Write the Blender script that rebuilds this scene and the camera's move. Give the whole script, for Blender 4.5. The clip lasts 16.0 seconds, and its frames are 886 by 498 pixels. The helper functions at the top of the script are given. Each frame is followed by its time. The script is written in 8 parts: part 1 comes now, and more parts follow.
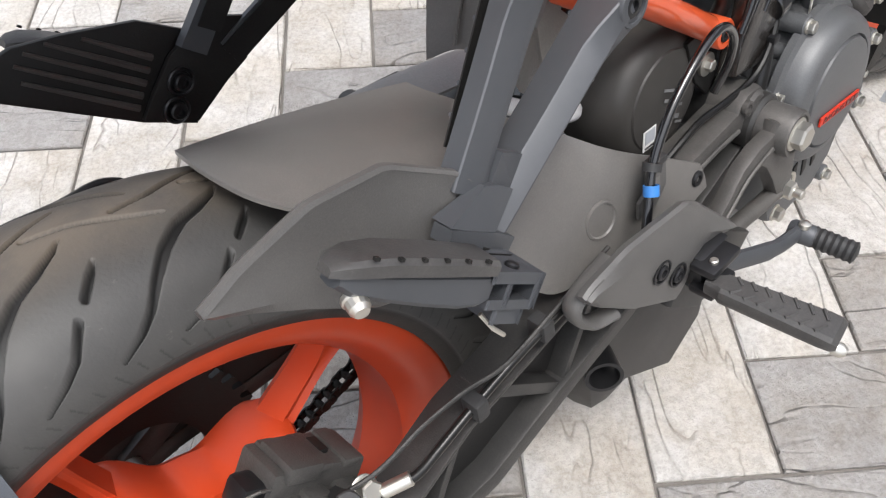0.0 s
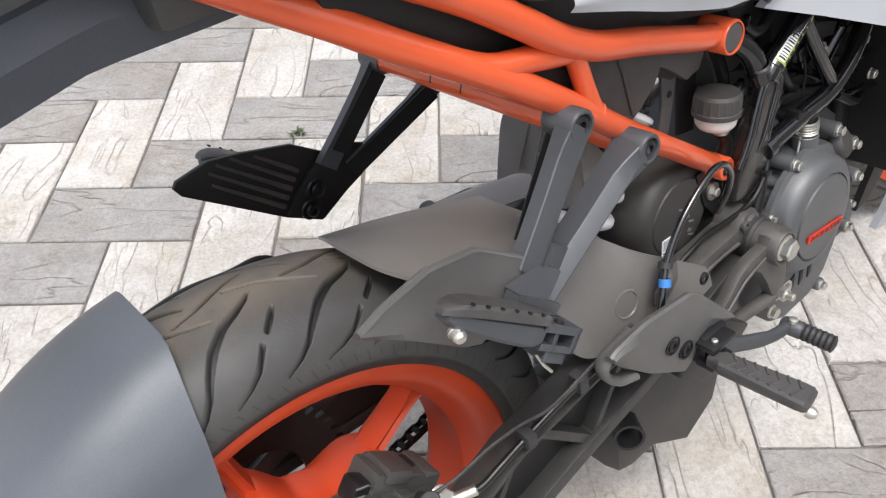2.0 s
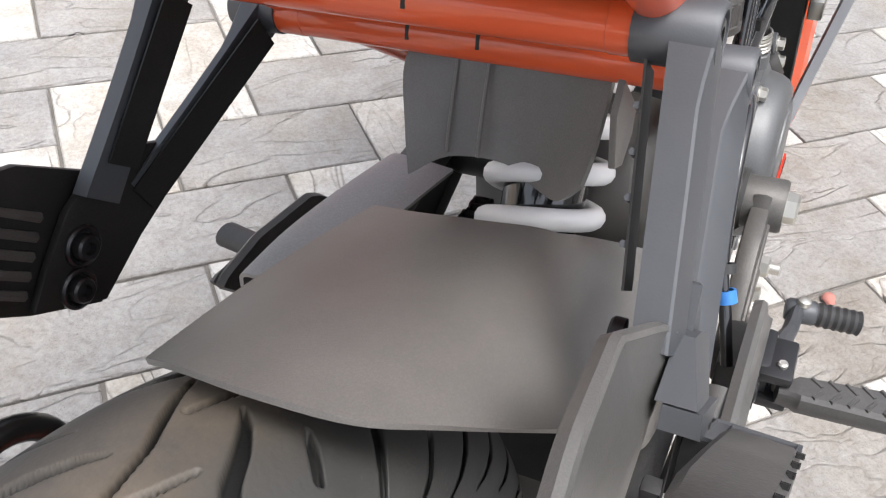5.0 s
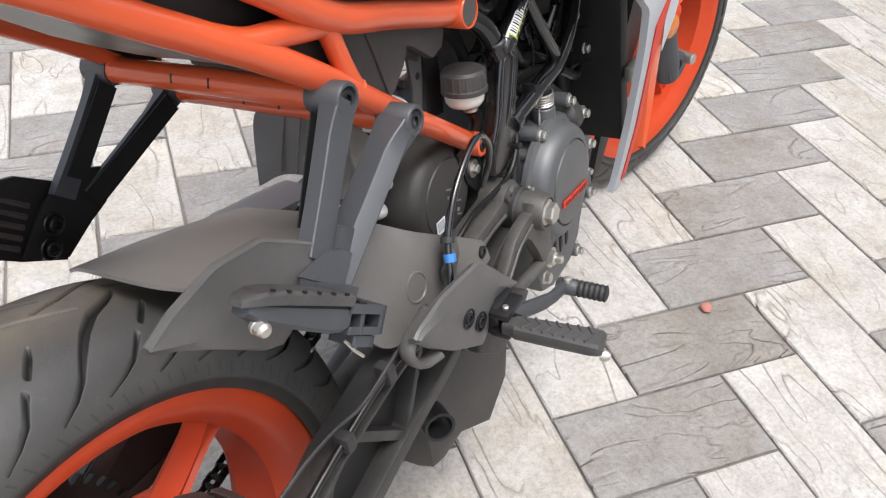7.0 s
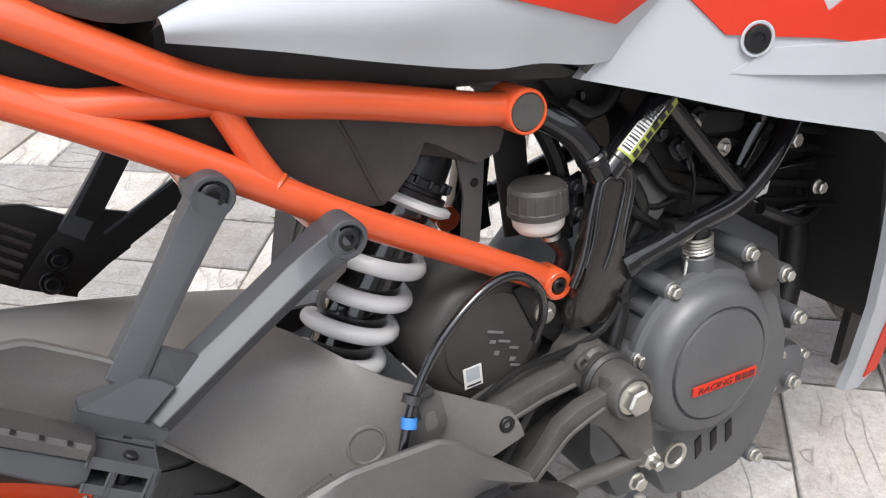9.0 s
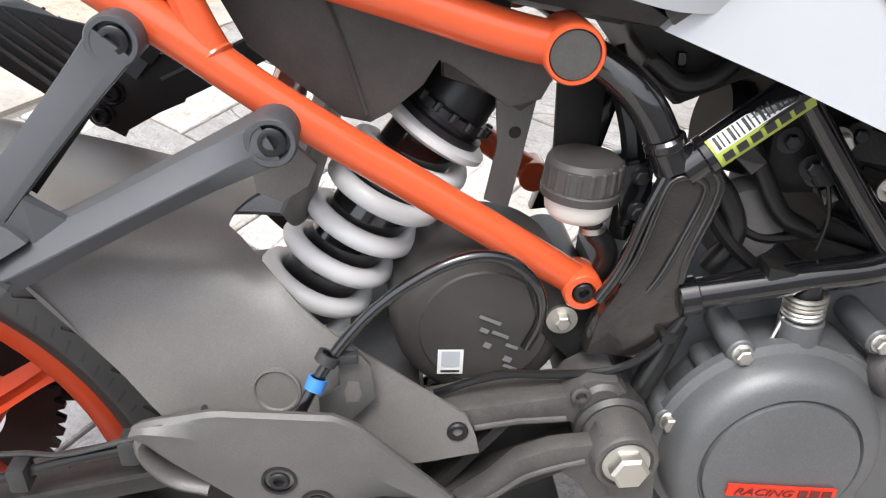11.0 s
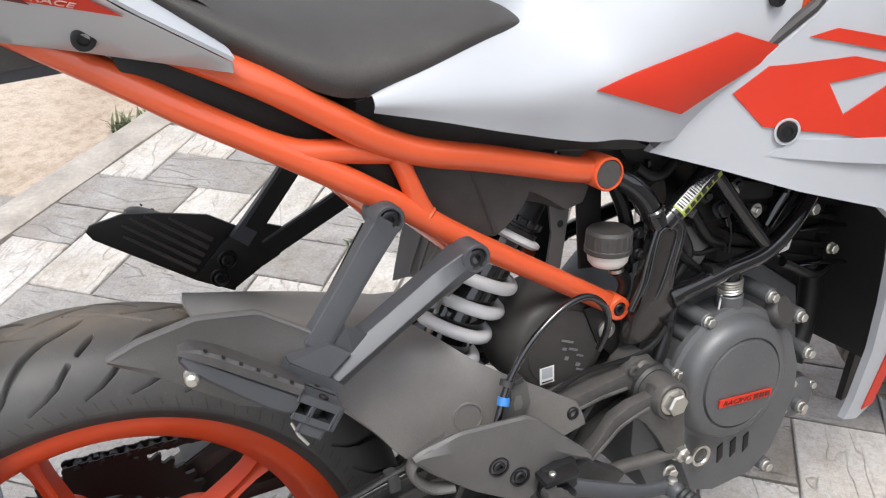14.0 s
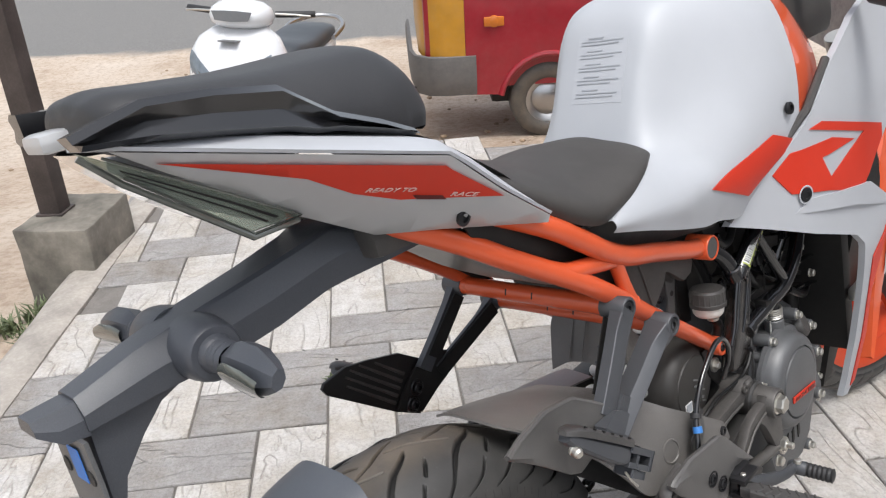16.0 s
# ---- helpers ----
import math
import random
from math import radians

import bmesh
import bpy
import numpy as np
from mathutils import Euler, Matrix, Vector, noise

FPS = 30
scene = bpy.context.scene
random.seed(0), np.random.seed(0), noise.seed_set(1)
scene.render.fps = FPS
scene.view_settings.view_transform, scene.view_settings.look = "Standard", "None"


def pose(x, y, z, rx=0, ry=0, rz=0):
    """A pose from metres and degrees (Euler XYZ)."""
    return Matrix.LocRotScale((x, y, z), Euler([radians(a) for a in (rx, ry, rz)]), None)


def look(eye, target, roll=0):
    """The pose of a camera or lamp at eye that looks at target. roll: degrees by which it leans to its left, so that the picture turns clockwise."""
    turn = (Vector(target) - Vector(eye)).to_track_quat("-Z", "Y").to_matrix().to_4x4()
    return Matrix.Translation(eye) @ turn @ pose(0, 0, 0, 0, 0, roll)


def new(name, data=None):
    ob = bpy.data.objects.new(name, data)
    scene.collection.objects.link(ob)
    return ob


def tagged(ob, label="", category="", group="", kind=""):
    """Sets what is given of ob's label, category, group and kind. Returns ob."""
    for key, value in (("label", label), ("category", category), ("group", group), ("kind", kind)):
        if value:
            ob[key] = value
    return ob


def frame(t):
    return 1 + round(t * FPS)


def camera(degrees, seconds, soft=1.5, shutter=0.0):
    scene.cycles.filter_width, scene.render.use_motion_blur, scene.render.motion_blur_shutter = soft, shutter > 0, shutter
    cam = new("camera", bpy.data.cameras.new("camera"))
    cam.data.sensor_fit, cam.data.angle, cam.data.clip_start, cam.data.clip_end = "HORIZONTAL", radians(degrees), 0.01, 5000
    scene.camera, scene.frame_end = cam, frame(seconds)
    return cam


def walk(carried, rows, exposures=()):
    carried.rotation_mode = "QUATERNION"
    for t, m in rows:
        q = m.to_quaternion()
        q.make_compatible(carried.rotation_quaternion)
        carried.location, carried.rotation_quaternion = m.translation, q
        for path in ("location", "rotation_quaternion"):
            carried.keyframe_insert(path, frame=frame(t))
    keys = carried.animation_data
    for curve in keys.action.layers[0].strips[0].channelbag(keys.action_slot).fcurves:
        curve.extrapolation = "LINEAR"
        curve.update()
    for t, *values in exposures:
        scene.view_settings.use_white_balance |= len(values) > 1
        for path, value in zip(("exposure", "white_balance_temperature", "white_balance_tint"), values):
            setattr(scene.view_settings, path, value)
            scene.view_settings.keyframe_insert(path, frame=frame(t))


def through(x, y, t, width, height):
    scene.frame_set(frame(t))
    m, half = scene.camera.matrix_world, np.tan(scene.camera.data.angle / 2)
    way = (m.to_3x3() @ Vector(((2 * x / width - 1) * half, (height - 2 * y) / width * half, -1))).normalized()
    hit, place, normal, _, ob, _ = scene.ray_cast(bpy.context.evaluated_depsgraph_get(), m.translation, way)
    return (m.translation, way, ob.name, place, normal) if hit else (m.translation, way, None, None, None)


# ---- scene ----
cam = camera(56.0, 16.0, 1.2)
PATH = [
    (0, (-0.014, -0.222, 0.960), (0.848, 0.639, -0.627), -0.3),
    (0.5, (-0.072, -0.271, 1.050), (0.820, 0.636, -0.493), -0.4),
    (1, (-0.108, -0.310, 1.079), (0.817, 0.668, -0.400), -0.0),
    (1.5, (-0.123, -0.334, 1.083), (0.801, 0.712, -0.350), 0.1),
    (2, (-0.140, -0.318, 1.092), (0.792, 0.759, -0.311), -0.8),
    (2.5, (-0.212, -0.229, 1.094), (0.871, 0.710, -0.301), 0.1),
    (3, (-0.251, -0.143, 1.065), (0.969, 0.646, -0.310), 0.1),
    (3.5, (-0.151, -0.059, 0.972), (1.139, 0.647, -0.383), 0.6),
    (3.7, (-0.103, -0.023, 0.936), (1.207, 0.616, -0.4345), 2.6),
    (5.8, (-0.014, 0.000, 0.8495), (1.342, 0.458, -0.547), 10.5),
    (6, (-0.045, -0.030, 0.878), (1.310, 0.434, -0.518), 10.45),
    (6.2, (-0.0795, -0.0695, 0.9055), (1.277, 0.415, -0.482), 10.05),
    (6.5, (-0.130, -0.143, 0.974), (1.232, 0.383, -0.392), 8.85),
    (7, (-0.165, -0.299, 1.030), (1.202, 0.361, -0.272), 4.85),
    (7.5, (-0.146, -0.446, 1.041), (1.126, 0.475, -0.197), -1.9),
    (8, (-0.0655, -0.497, 1.039), (1.119, 0.576, -0.164), -2.95),
    (8.5, (0.0865, -0.448, 0.999), (1.165, 0.754, -0.181), -2.3),
    (9, (0.213, -0.4205, 0.966), (0.957, 0.999, -0.231), -3.5),
    (11.3, (0.430, -0.371, 0.885), (0.528, 1.143, -0.419), 0.9),
    (11.5, (0.433, -0.367, 0.883), (0.522, 1.137, -0.431), 1.0),
    (12, (0.432, -0.365, 0.882), (0.527, 1.124, -0.450), 1.5),
    (12.5, (0.425, -0.373, 0.898), (0.523, 1.110, -0.441), 1.5),
    (13, (0.371, -0.407, 0.951), (0.533, 1.079, -0.379), 1.5),
    (13.5, (0.230, -0.467, 1.019), (0.735, 0.987, -0.257), 2.6),
    (14, (0.073, -0.536, 1.073), (0.794, 0.953, -0.052), -0.2),
    (14.5, (-0.074, -0.584, 1.145), (0.820, 0.887, 0.126), -3.2),
    (15, (-0.186, -0.545, 1.174), (0.781, 0.928, 0.227), -4.8),
    (15.2, (-0.251, -0.486, 1.170), (0.787, 0.959, 0.257), -4.9),
    (15.5, (-0.316, -0.425, 1.176), (0.831, 0.937, 0.266), -4.2),
    (16, (-0.423, -0.405, 1.190), (0.853, 0.850, 0.297), -3.3),
]
# end of path
walk(cam, [(t, look(e, g, r)) for t, e, g, r in PATH],
     [(0.0, 1.08), (0.5, 1.09), (1.5, 1.02), (2.5, 1.08), (3.5, 1.30), (5.8, 1.42), (6.5, 1.22), (7.0, 1.05), (8.0, 1.02), (8.5, 1.04), (9.0, 1.12), (11.3, 1.52), (12.5, 1.66), (13.0, 1.48), (13.5, 1.32), (14.0, 1.0), (14.5, 0.78), (16.0, 0.76)])

# ---- world and light: thin bright overcast ----
world = bpy.data.worlds.new("overcast_sky")
scene.world = world
world.use_nodes = True
wn, wl = world.node_tree.nodes, world.node_tree.links
sky = wn.new("ShaderNodeTexSky")
sky.sky_type = "NISHITA"
sky.sun_disc = False
sky.sun_elevation = radians(72)
sky.sun_rotation = radians(200)
sky.dust_density = 3.0
soft_sky = wn.new("ShaderNodeHueSaturation")
soft_sky.inputs["Saturation"].default_value = 0.36
wl.new(sky.outputs[0], soft_sky.inputs["Color"])
wl.new(soft_sky.outputs[0], wn["Background"].inputs["Color"])
wn["Background"].inputs["Strength"].default_value = 0.15
sun = new("sun", bpy.data.lights.new("sun", "SUN"))
sun.data.energy, sun.data.angle, sun.data.color = 1.10, radians(22), (1.0, 0.985, 0.965)
sun.matrix_world = look((0, 0, 0), (0.16, 0.24, -0.95))


# ---- material helpers ----
def material(name, base, rough=0.5, metal=0.0, coat=0.0, spec=0.5):
    m = bpy.data.materials.new(name)
    m.use_nodes = True
    p = m.node_tree.nodes["Principled BSDF"]
    p.inputs["Base Color"].default_value = (*base, 1)
    p.inputs["Roughness"].default_value = rough
    p.inputs["Metallic"].default_value = metal
    p.inputs["Coat Weight"].default_value = coat
    p.inputs["Coat Roughness"].default_value = 0.08
    p.inputs["Specular IOR Level"].default_value = spec
    return m, m.node_tree.nodes, m.node_tree.links, p


def coords(n, l, scale=(1, 1, 1), kind="Object"):
    c, mp = n.new("ShaderNodeTexCoord"), n.new("ShaderNodeMapping")
    mp.inputs["Scale"].default_value = scale
    l.new(c.outputs[kind], mp.inputs["Vector"])
    return mp.outputs[0]


def noise_node(n, l, vec, scale, detail=4.0, rough=0.55):
    t = n.new("ShaderNodeTexNoise")
    t.inputs["Scale"].default_value, t.inputs["Detail"].default_value, t.inputs["Roughness"].default_value = scale, detail, rough
    l.new(vec, t.inputs["Vector"])
    return t.outputs["Fac"]


def ramp(n, l, fac, stops):
    r = n.new("ShaderNodeValToRGB")
    el = r.color_ramp.elements
    while len(el) < len(stops):
        el.new(0.5)
    for e, (pos, col) in zip(el, stops):
        e.position, e.color = pos, (*col, 1) if len(col) == 3 else col
    l.new(fac, r.inputs["Fac"])
    return r.outputs["Color"]


def mix(n, l, fac, a, b, mode="MIX"):
    m = n.new("ShaderNodeMix")
    m.data_type, m.blend_type = "RGBA", mode
    for sock, v in ((m.inputs["Factor"], fac), (m.inputs["A"], a), (m.inputs["B"], b)):
        if isinstance(v, (int, float)):
            sock.default_value = v
        elif isinstance(v, tuple):
            sock.default_value = (*v, 1)
        else:
            l.new(v, sock)
    return m.outputs["Result"]


def bump(n, l, p, height, strength, distance):
    b = n.new("ShaderNodeBump")
    b.inputs["Strength"].default_value, b.inputs["Distance"].default_value = strength, distance
    l.new(height, b.inputs["Height"])
    l.new(b.outputs[0], p.inputs["Normal"])


def mottled(name, base, rough=0.5, metal=0.0, coat=0.0, grain=300.0, relief=0.15, vary=0.25, dust=0.0, spec=0.5):
    """A plain-coloured surface with faint patches, fine grain and a film of dust."""
    m, n, l, p = material(name, base, rough, metal, coat, spec)
    v = coords(n, l)
    big, fine = noise_node(n, l, v, 9.0, 5), noise_node(n, l, v, grain, 2)
    dark, light = tuple(c * (1 - vary) for c in base), tuple(min(1, c * (1 + vary)) for c in base)
    col = ramp(n, l, big, [(0.3, dark), (0.7, light)])
    if dust:
        dustmask = ramp(n, l, noise_node(n, l, v, 22.0, 6, 0.7), [(0.42, (0, 0, 0)), (0.75, (dust, dust, dust))])
        col = mix(n, l, dustmask, col, (0.27, 0.25, 0.23))
    if relief >= 0.2:
        col = mix(n, l, 0.30, col, ramp(n, l, noise_node(n, l, v, grain * 0.7, 3), [(0.34, (0.72, 0.72, 0.72)), (0.52, (1, 1, 1)), (0.72, (1.45, 1.43, 1.40))]), "MULTIPLY")
    l.new(col, p.inputs["Base Color"])
    r = n.new("ShaderNodeMapRange")
    r.inputs["To Min"].default_value, r.inputs["To Max"].default_value = max(0, rough - 0.08), min(1, rough + 0.1)
    l.new(big, r.inputs["Value"])
    l.new(r.outputs[0], p.inputs["Roughness"])
    if relief:
        bump(n, l, p, fine, relief, 0.0006)
    return m


ORANGE = mottled("orange_gloss_paint", (0.61, 0.088, 0.026), 0.45, 0.0, 0.9, 120, 0.02, 0.06)
ORANGE.node_tree.nodes["Principled BSDF"].inputs["Coat IOR"].default_value = 1.48
ORANGE.node_tree.nodes["Principled BSDF"].inputs["Coat Roughness"].default_value = 0.03
ORANGE.node_tree.nodes["Principled BSDF"].inputs["Specular IOR Level"].default_value = 0.25
RIM = mottled("orange_powder_coat", (0.54, 0.055, 0.013), 0.42, 0.0, 0.10, 500, 0.06, 0.10, 0.05, 0.35)
WHITE = mottled("white_metallic_paint", (0.425, 0.44, 0.465), 0.50, 0.05, 0.0, 900, 0.02, 0.03)
SILVER = mottled("grey_metallic_paint", (0.45, 0.455, 0.46), 0.36, 0.12, 0.4, 900, 0.02, 0.04)
DECAL = mottled("red_decal", (0.56, 0.030, 0.010), 0.45, 0.0, 0.0, 200, 0.0, 0.06)
DECAL_DARK = mottled("dark_red_decal", (0.10, 0.008, 0.006), 0.4, 0.0, 0.2, 200, 0.0, 0.06)
DECAL_TEXT = mottled("faded_pink_print", (0.66, 0.44, 0.40), 0.45, 0.0, 0.0, 200, 0.0, 0.03)
BLACK_GLOSS = mottled("black_gloss_paint", (0.005, 0.005, 0.006), 0.14, 0.0, 1.0, 160, 0.05, 0.2, 0.012, 0.25)
FRAME = mottled("dusty_gloss_black_casting", (0.012, 0.010, 0.009), 0.22, 0.0, 0.6, 420, 0.85, 0.2, 0.06)
BLACK_GLOSS.node_tree.nodes["Principled BSDF"].inputs["Coat IOR"].default_value = 1.55
PLASTIC = mottled("black_moulded_plastic", (0.042, 0.039, 0.037), 0.5, 0.0, 0.0, 1300, 0.35, 0.12, 0.10)
GUARD = mottled("charcoal_plastic", (0.138, 0.131, 0.124), 0.34, 0.0, 0.0, 1500, 0.30, 0.10, 0.16)
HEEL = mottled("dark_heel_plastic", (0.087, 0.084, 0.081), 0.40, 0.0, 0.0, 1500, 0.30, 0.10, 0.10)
DUSTY = mottled("dusty_cast_alloy", (0.078, 0.074, 0.070), 0.46, 0.3, 0.0, 900, 0.4, 0.15, 0.22)
CAST = mottled("black_cast_alloy", (0.072, 0.076, 0.084), 0.50, 0.35, 0.0, 900, 0.10, 0.10, 0.05, 0.6)
SILVER_PLASTIC = mottled("pale_grey_plastic", (0.26, 0.255, 0.25), 0.42, 0.0, 0.0, 900, 0.2, 0.08, 0.05)
ENGINE = mottled("grey_engine_paint", (0.116, 0.119, 0.123), 0.42, 0.35, 0.0, 1200, 0.25, 0.10, 0.06)
SWING = mottled("dark_swingarm_alloy", (0.046, 0.045, 0.044), 0.40, 0.4, 0.0, 900, 0.3, 0.12, 0.12)
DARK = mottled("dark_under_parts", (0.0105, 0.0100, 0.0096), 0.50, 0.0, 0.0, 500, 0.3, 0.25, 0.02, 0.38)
STEEL = mottled("zinc_plated_steel", (0.62, 0.60, 0.55), 0.40, 1.0, 0.0, 400, 0.08, 0.10)
DISC = mottled("brushed_steel", (0.45, 0.45, 0.45), 0.32, 1.0, 0.0, 600, 0.1, 0.1)
BLACKBOLT = mottled("black_oxide_steel", (0.03, 0.03, 0.032), 0.35, 0.6, 0.0, 400, 0.1, 0.15)
SPRING = mottled("white_spring_paint", (0.72, 0.72, 0.72), 0.35, 0.0, 0.2, 200, 0.03, 0.04, 0.03)
SEAT = mottled("black_grained_vinyl", (0.041, 0.037, 0.034), 0.62, 0.0, 0.0, 900, 0.55, 0.10, 0.05)
SEAT_B = mottled("smooth_black_vinyl", (0.026, 0.026, 0.028), 0.48, 0.0, 0.0, 900, 0.4, 0.10, 0.02)
RAIL = mottled("gloss_black_rail", (0.006, 0.006, 0.007), 0.18, 0.0, 0.8, 300, 0.0, 0.1)
RUBBER = mottled("black_rubber", (0.024, 0.024, 0.025), 0.55, 0.0, 0.0, 700, 0.3, 0.15, 0.05)
PADRUBBER = mottled("dusty_black_rubber", (0.052, 0.050, 0.049), 0.48, 0.0, 0.0, 700, 0.25, 0.12, 0.10)
HOSE = mottled("black_hose_rubber", (0.008, 0.008, 0.008), 0.32, 0.0, 0.15, 700, 0.08, 0.10, 0.02, 0.30)
CAN = mottled("matt_black_canister", (0.042, 0.039, 0.036), 0.48, 0.0, 0.0, 600, 0.15, 0.10, 0.05)
BLUE = mottled("blue_clip_plastic", (0.04, 0.19, 0.52), 0.4, 0.0, 0.0, 300, 0.05, 0.05)
MILKY = mottled("milky_reservoir_plastic", (0.66, 0.62, 0.57), 0.38, 0.0, 0.0, 200, 0.05, 0.08)
STICKER = mottled("pale_notice_film", (0.437, 0.452, 0.477), 0.4, 0.0, 0.0, 200, 0.0, 0.03)
FAINT = mottled("faint_grey_print", (0.335, 0.35, 0.375), 0.5, 0.0, 0.0, 200, 0.0, 0.05)
EMBOSS = mottled("pale_moulded_print", (0.17, 0.17, 0.17), 0.5, 0.0, 0.0, 200, 0.0, 0.05)
PAPER = mottled("white_label_paper", (0.74, 0.74, 0.72), 0.5, 0.0, 0.0, 200, 0.0, 0.03)
INK = mottled("black_print", (0.02, 0.02, 0.02), 0.5, 0.0, 0.0, 200, 0.0, 0.05)
GREYINK = mottled("grey_print", (0.42, 0.44, 0.47), 0.5, 0.0, 0.0, 200, 0.0, 0.05)
LIME = mottled("lime_label", (0.36, 0.42, 0.07), 0.5, 0.0, 0.0, 200, 0.0, 0.05)
SMOKE = mottled("smoked_lens", (0.035, 0.035, 0.032), 0.10, 0.0, 0.5, 200, 0.0, 0.05)
AMBER = mottled("amber_lens", (0.55, 0.16, 0.02), 0.2, 0.0, 0.3, 200, 0.02, 0.1)
CLEARLENS = mottled("grey_clear_lens", (0.085, 0.092, 0.080), 0.10, 0.0, 0.8, 90, 0.2, 0.1)
def lens_glass(name, tint, through):
    m, n, l, p = material(name, tint, 0.06)
    p.inputs["Transmission Weight"].default_value = through
    p.inputs["IOR"].default_value = 1.12
    v = coords(n, l)
    bump(n, l, p, noise_node(n, l, v, 60.0, 2), 0.05, 0.002)
    return m


LAMP_GLASS = lens_glass("greenish_lamp_glass", (0.42, 0.47, 0.40), 0.72)
CLEAR_SHELL = lens_glass("clear_lamp_shell", (0.80, 0.80, 0.76), 0.92)
TAPE = mottled("blue_tape", (0.035, 0.16, 0.50), 0.5, 0.0, 0.0, 200, 0.1, 0.08)


def tyre_material():
    m, n, l, p = material("tyre_rubber", (0.028, 0.028, 0.029), 0.55)
    v = coords(n, l)
    sep = n.new("ShaderNodeSeparateXYZ")
    l.new(v, sep.inputs[0])
    away = n.new("ShaderNodeMath")
    away.operation = "ABSOLUTE"
    l.new(sep.outputs["Y"], away.inputs[0])
    crown = n.new("ShaderNodeMapRange")
    crown.inputs["From Min"].default_value, crown.inputs["From Max"].default_value = 0.048, 0.008
    l.new(away.outputs[0], crown.inputs["Value"])
    patch = ramp(n, l, noise_node(n, l, v, 14.0, 6, 0.7), [(0.26, (0.08, 0.08, 0.08)), (0.60, (0.85, 0.85, 0.85))])
    mask = mix(n, l, 1.0, crown.outputs[0], patch, "MULTIPLY")
    base = ramp(n, l, noise_node(n, l, v, 30.0, 5), [(0.3, (0.050, 0.049, 0.048)), (0.7, (0.068, 0.066, 0.063))])
    scuff = ramp(n, l, noise_node(n, l, v, 190.0, 4, 0.7), [(0.66, (0.0, 0.0, 0.0)), (0.74, (0.5, 0.5, 0.5))])
    base = mix(n, l, scuff, base, (0.12, 0.115, 0.105))
    dusty = mix(n, l, mask, base, (0.175, 0.142, 0.108))
    flank = n.new("ShaderNodeAttribute")
    flank.attribute_name = "side_wall"
    dark_wall = ramp(n, l, noise_node(n, l, v, 45.0, 5), [(0.35, (0.020, 0.019, 0.018)), (0.75, (0.034, 0.031, 0.028))])
    dusty = mix(n, l, flank.outputs["Fac"], dusty, dark_wall)
    # grooves and shoulder ticks: shade painted in, on top of dust-free rubber
    groove_shade = n.new("ShaderNodeAttribute")
    groove_shade.attribute_name = "groove_shade"
    l.new(mix(n, l, groove_shade.outputs["Fac"], dusty, (0.010, 0.010, 0.010)), p.inputs["Base Color"])
    bump(n, l, p, noise_node(n, l, v, 420.0, 3), 0.25, 0.0008)
    return m


TYRE = tyre_material()


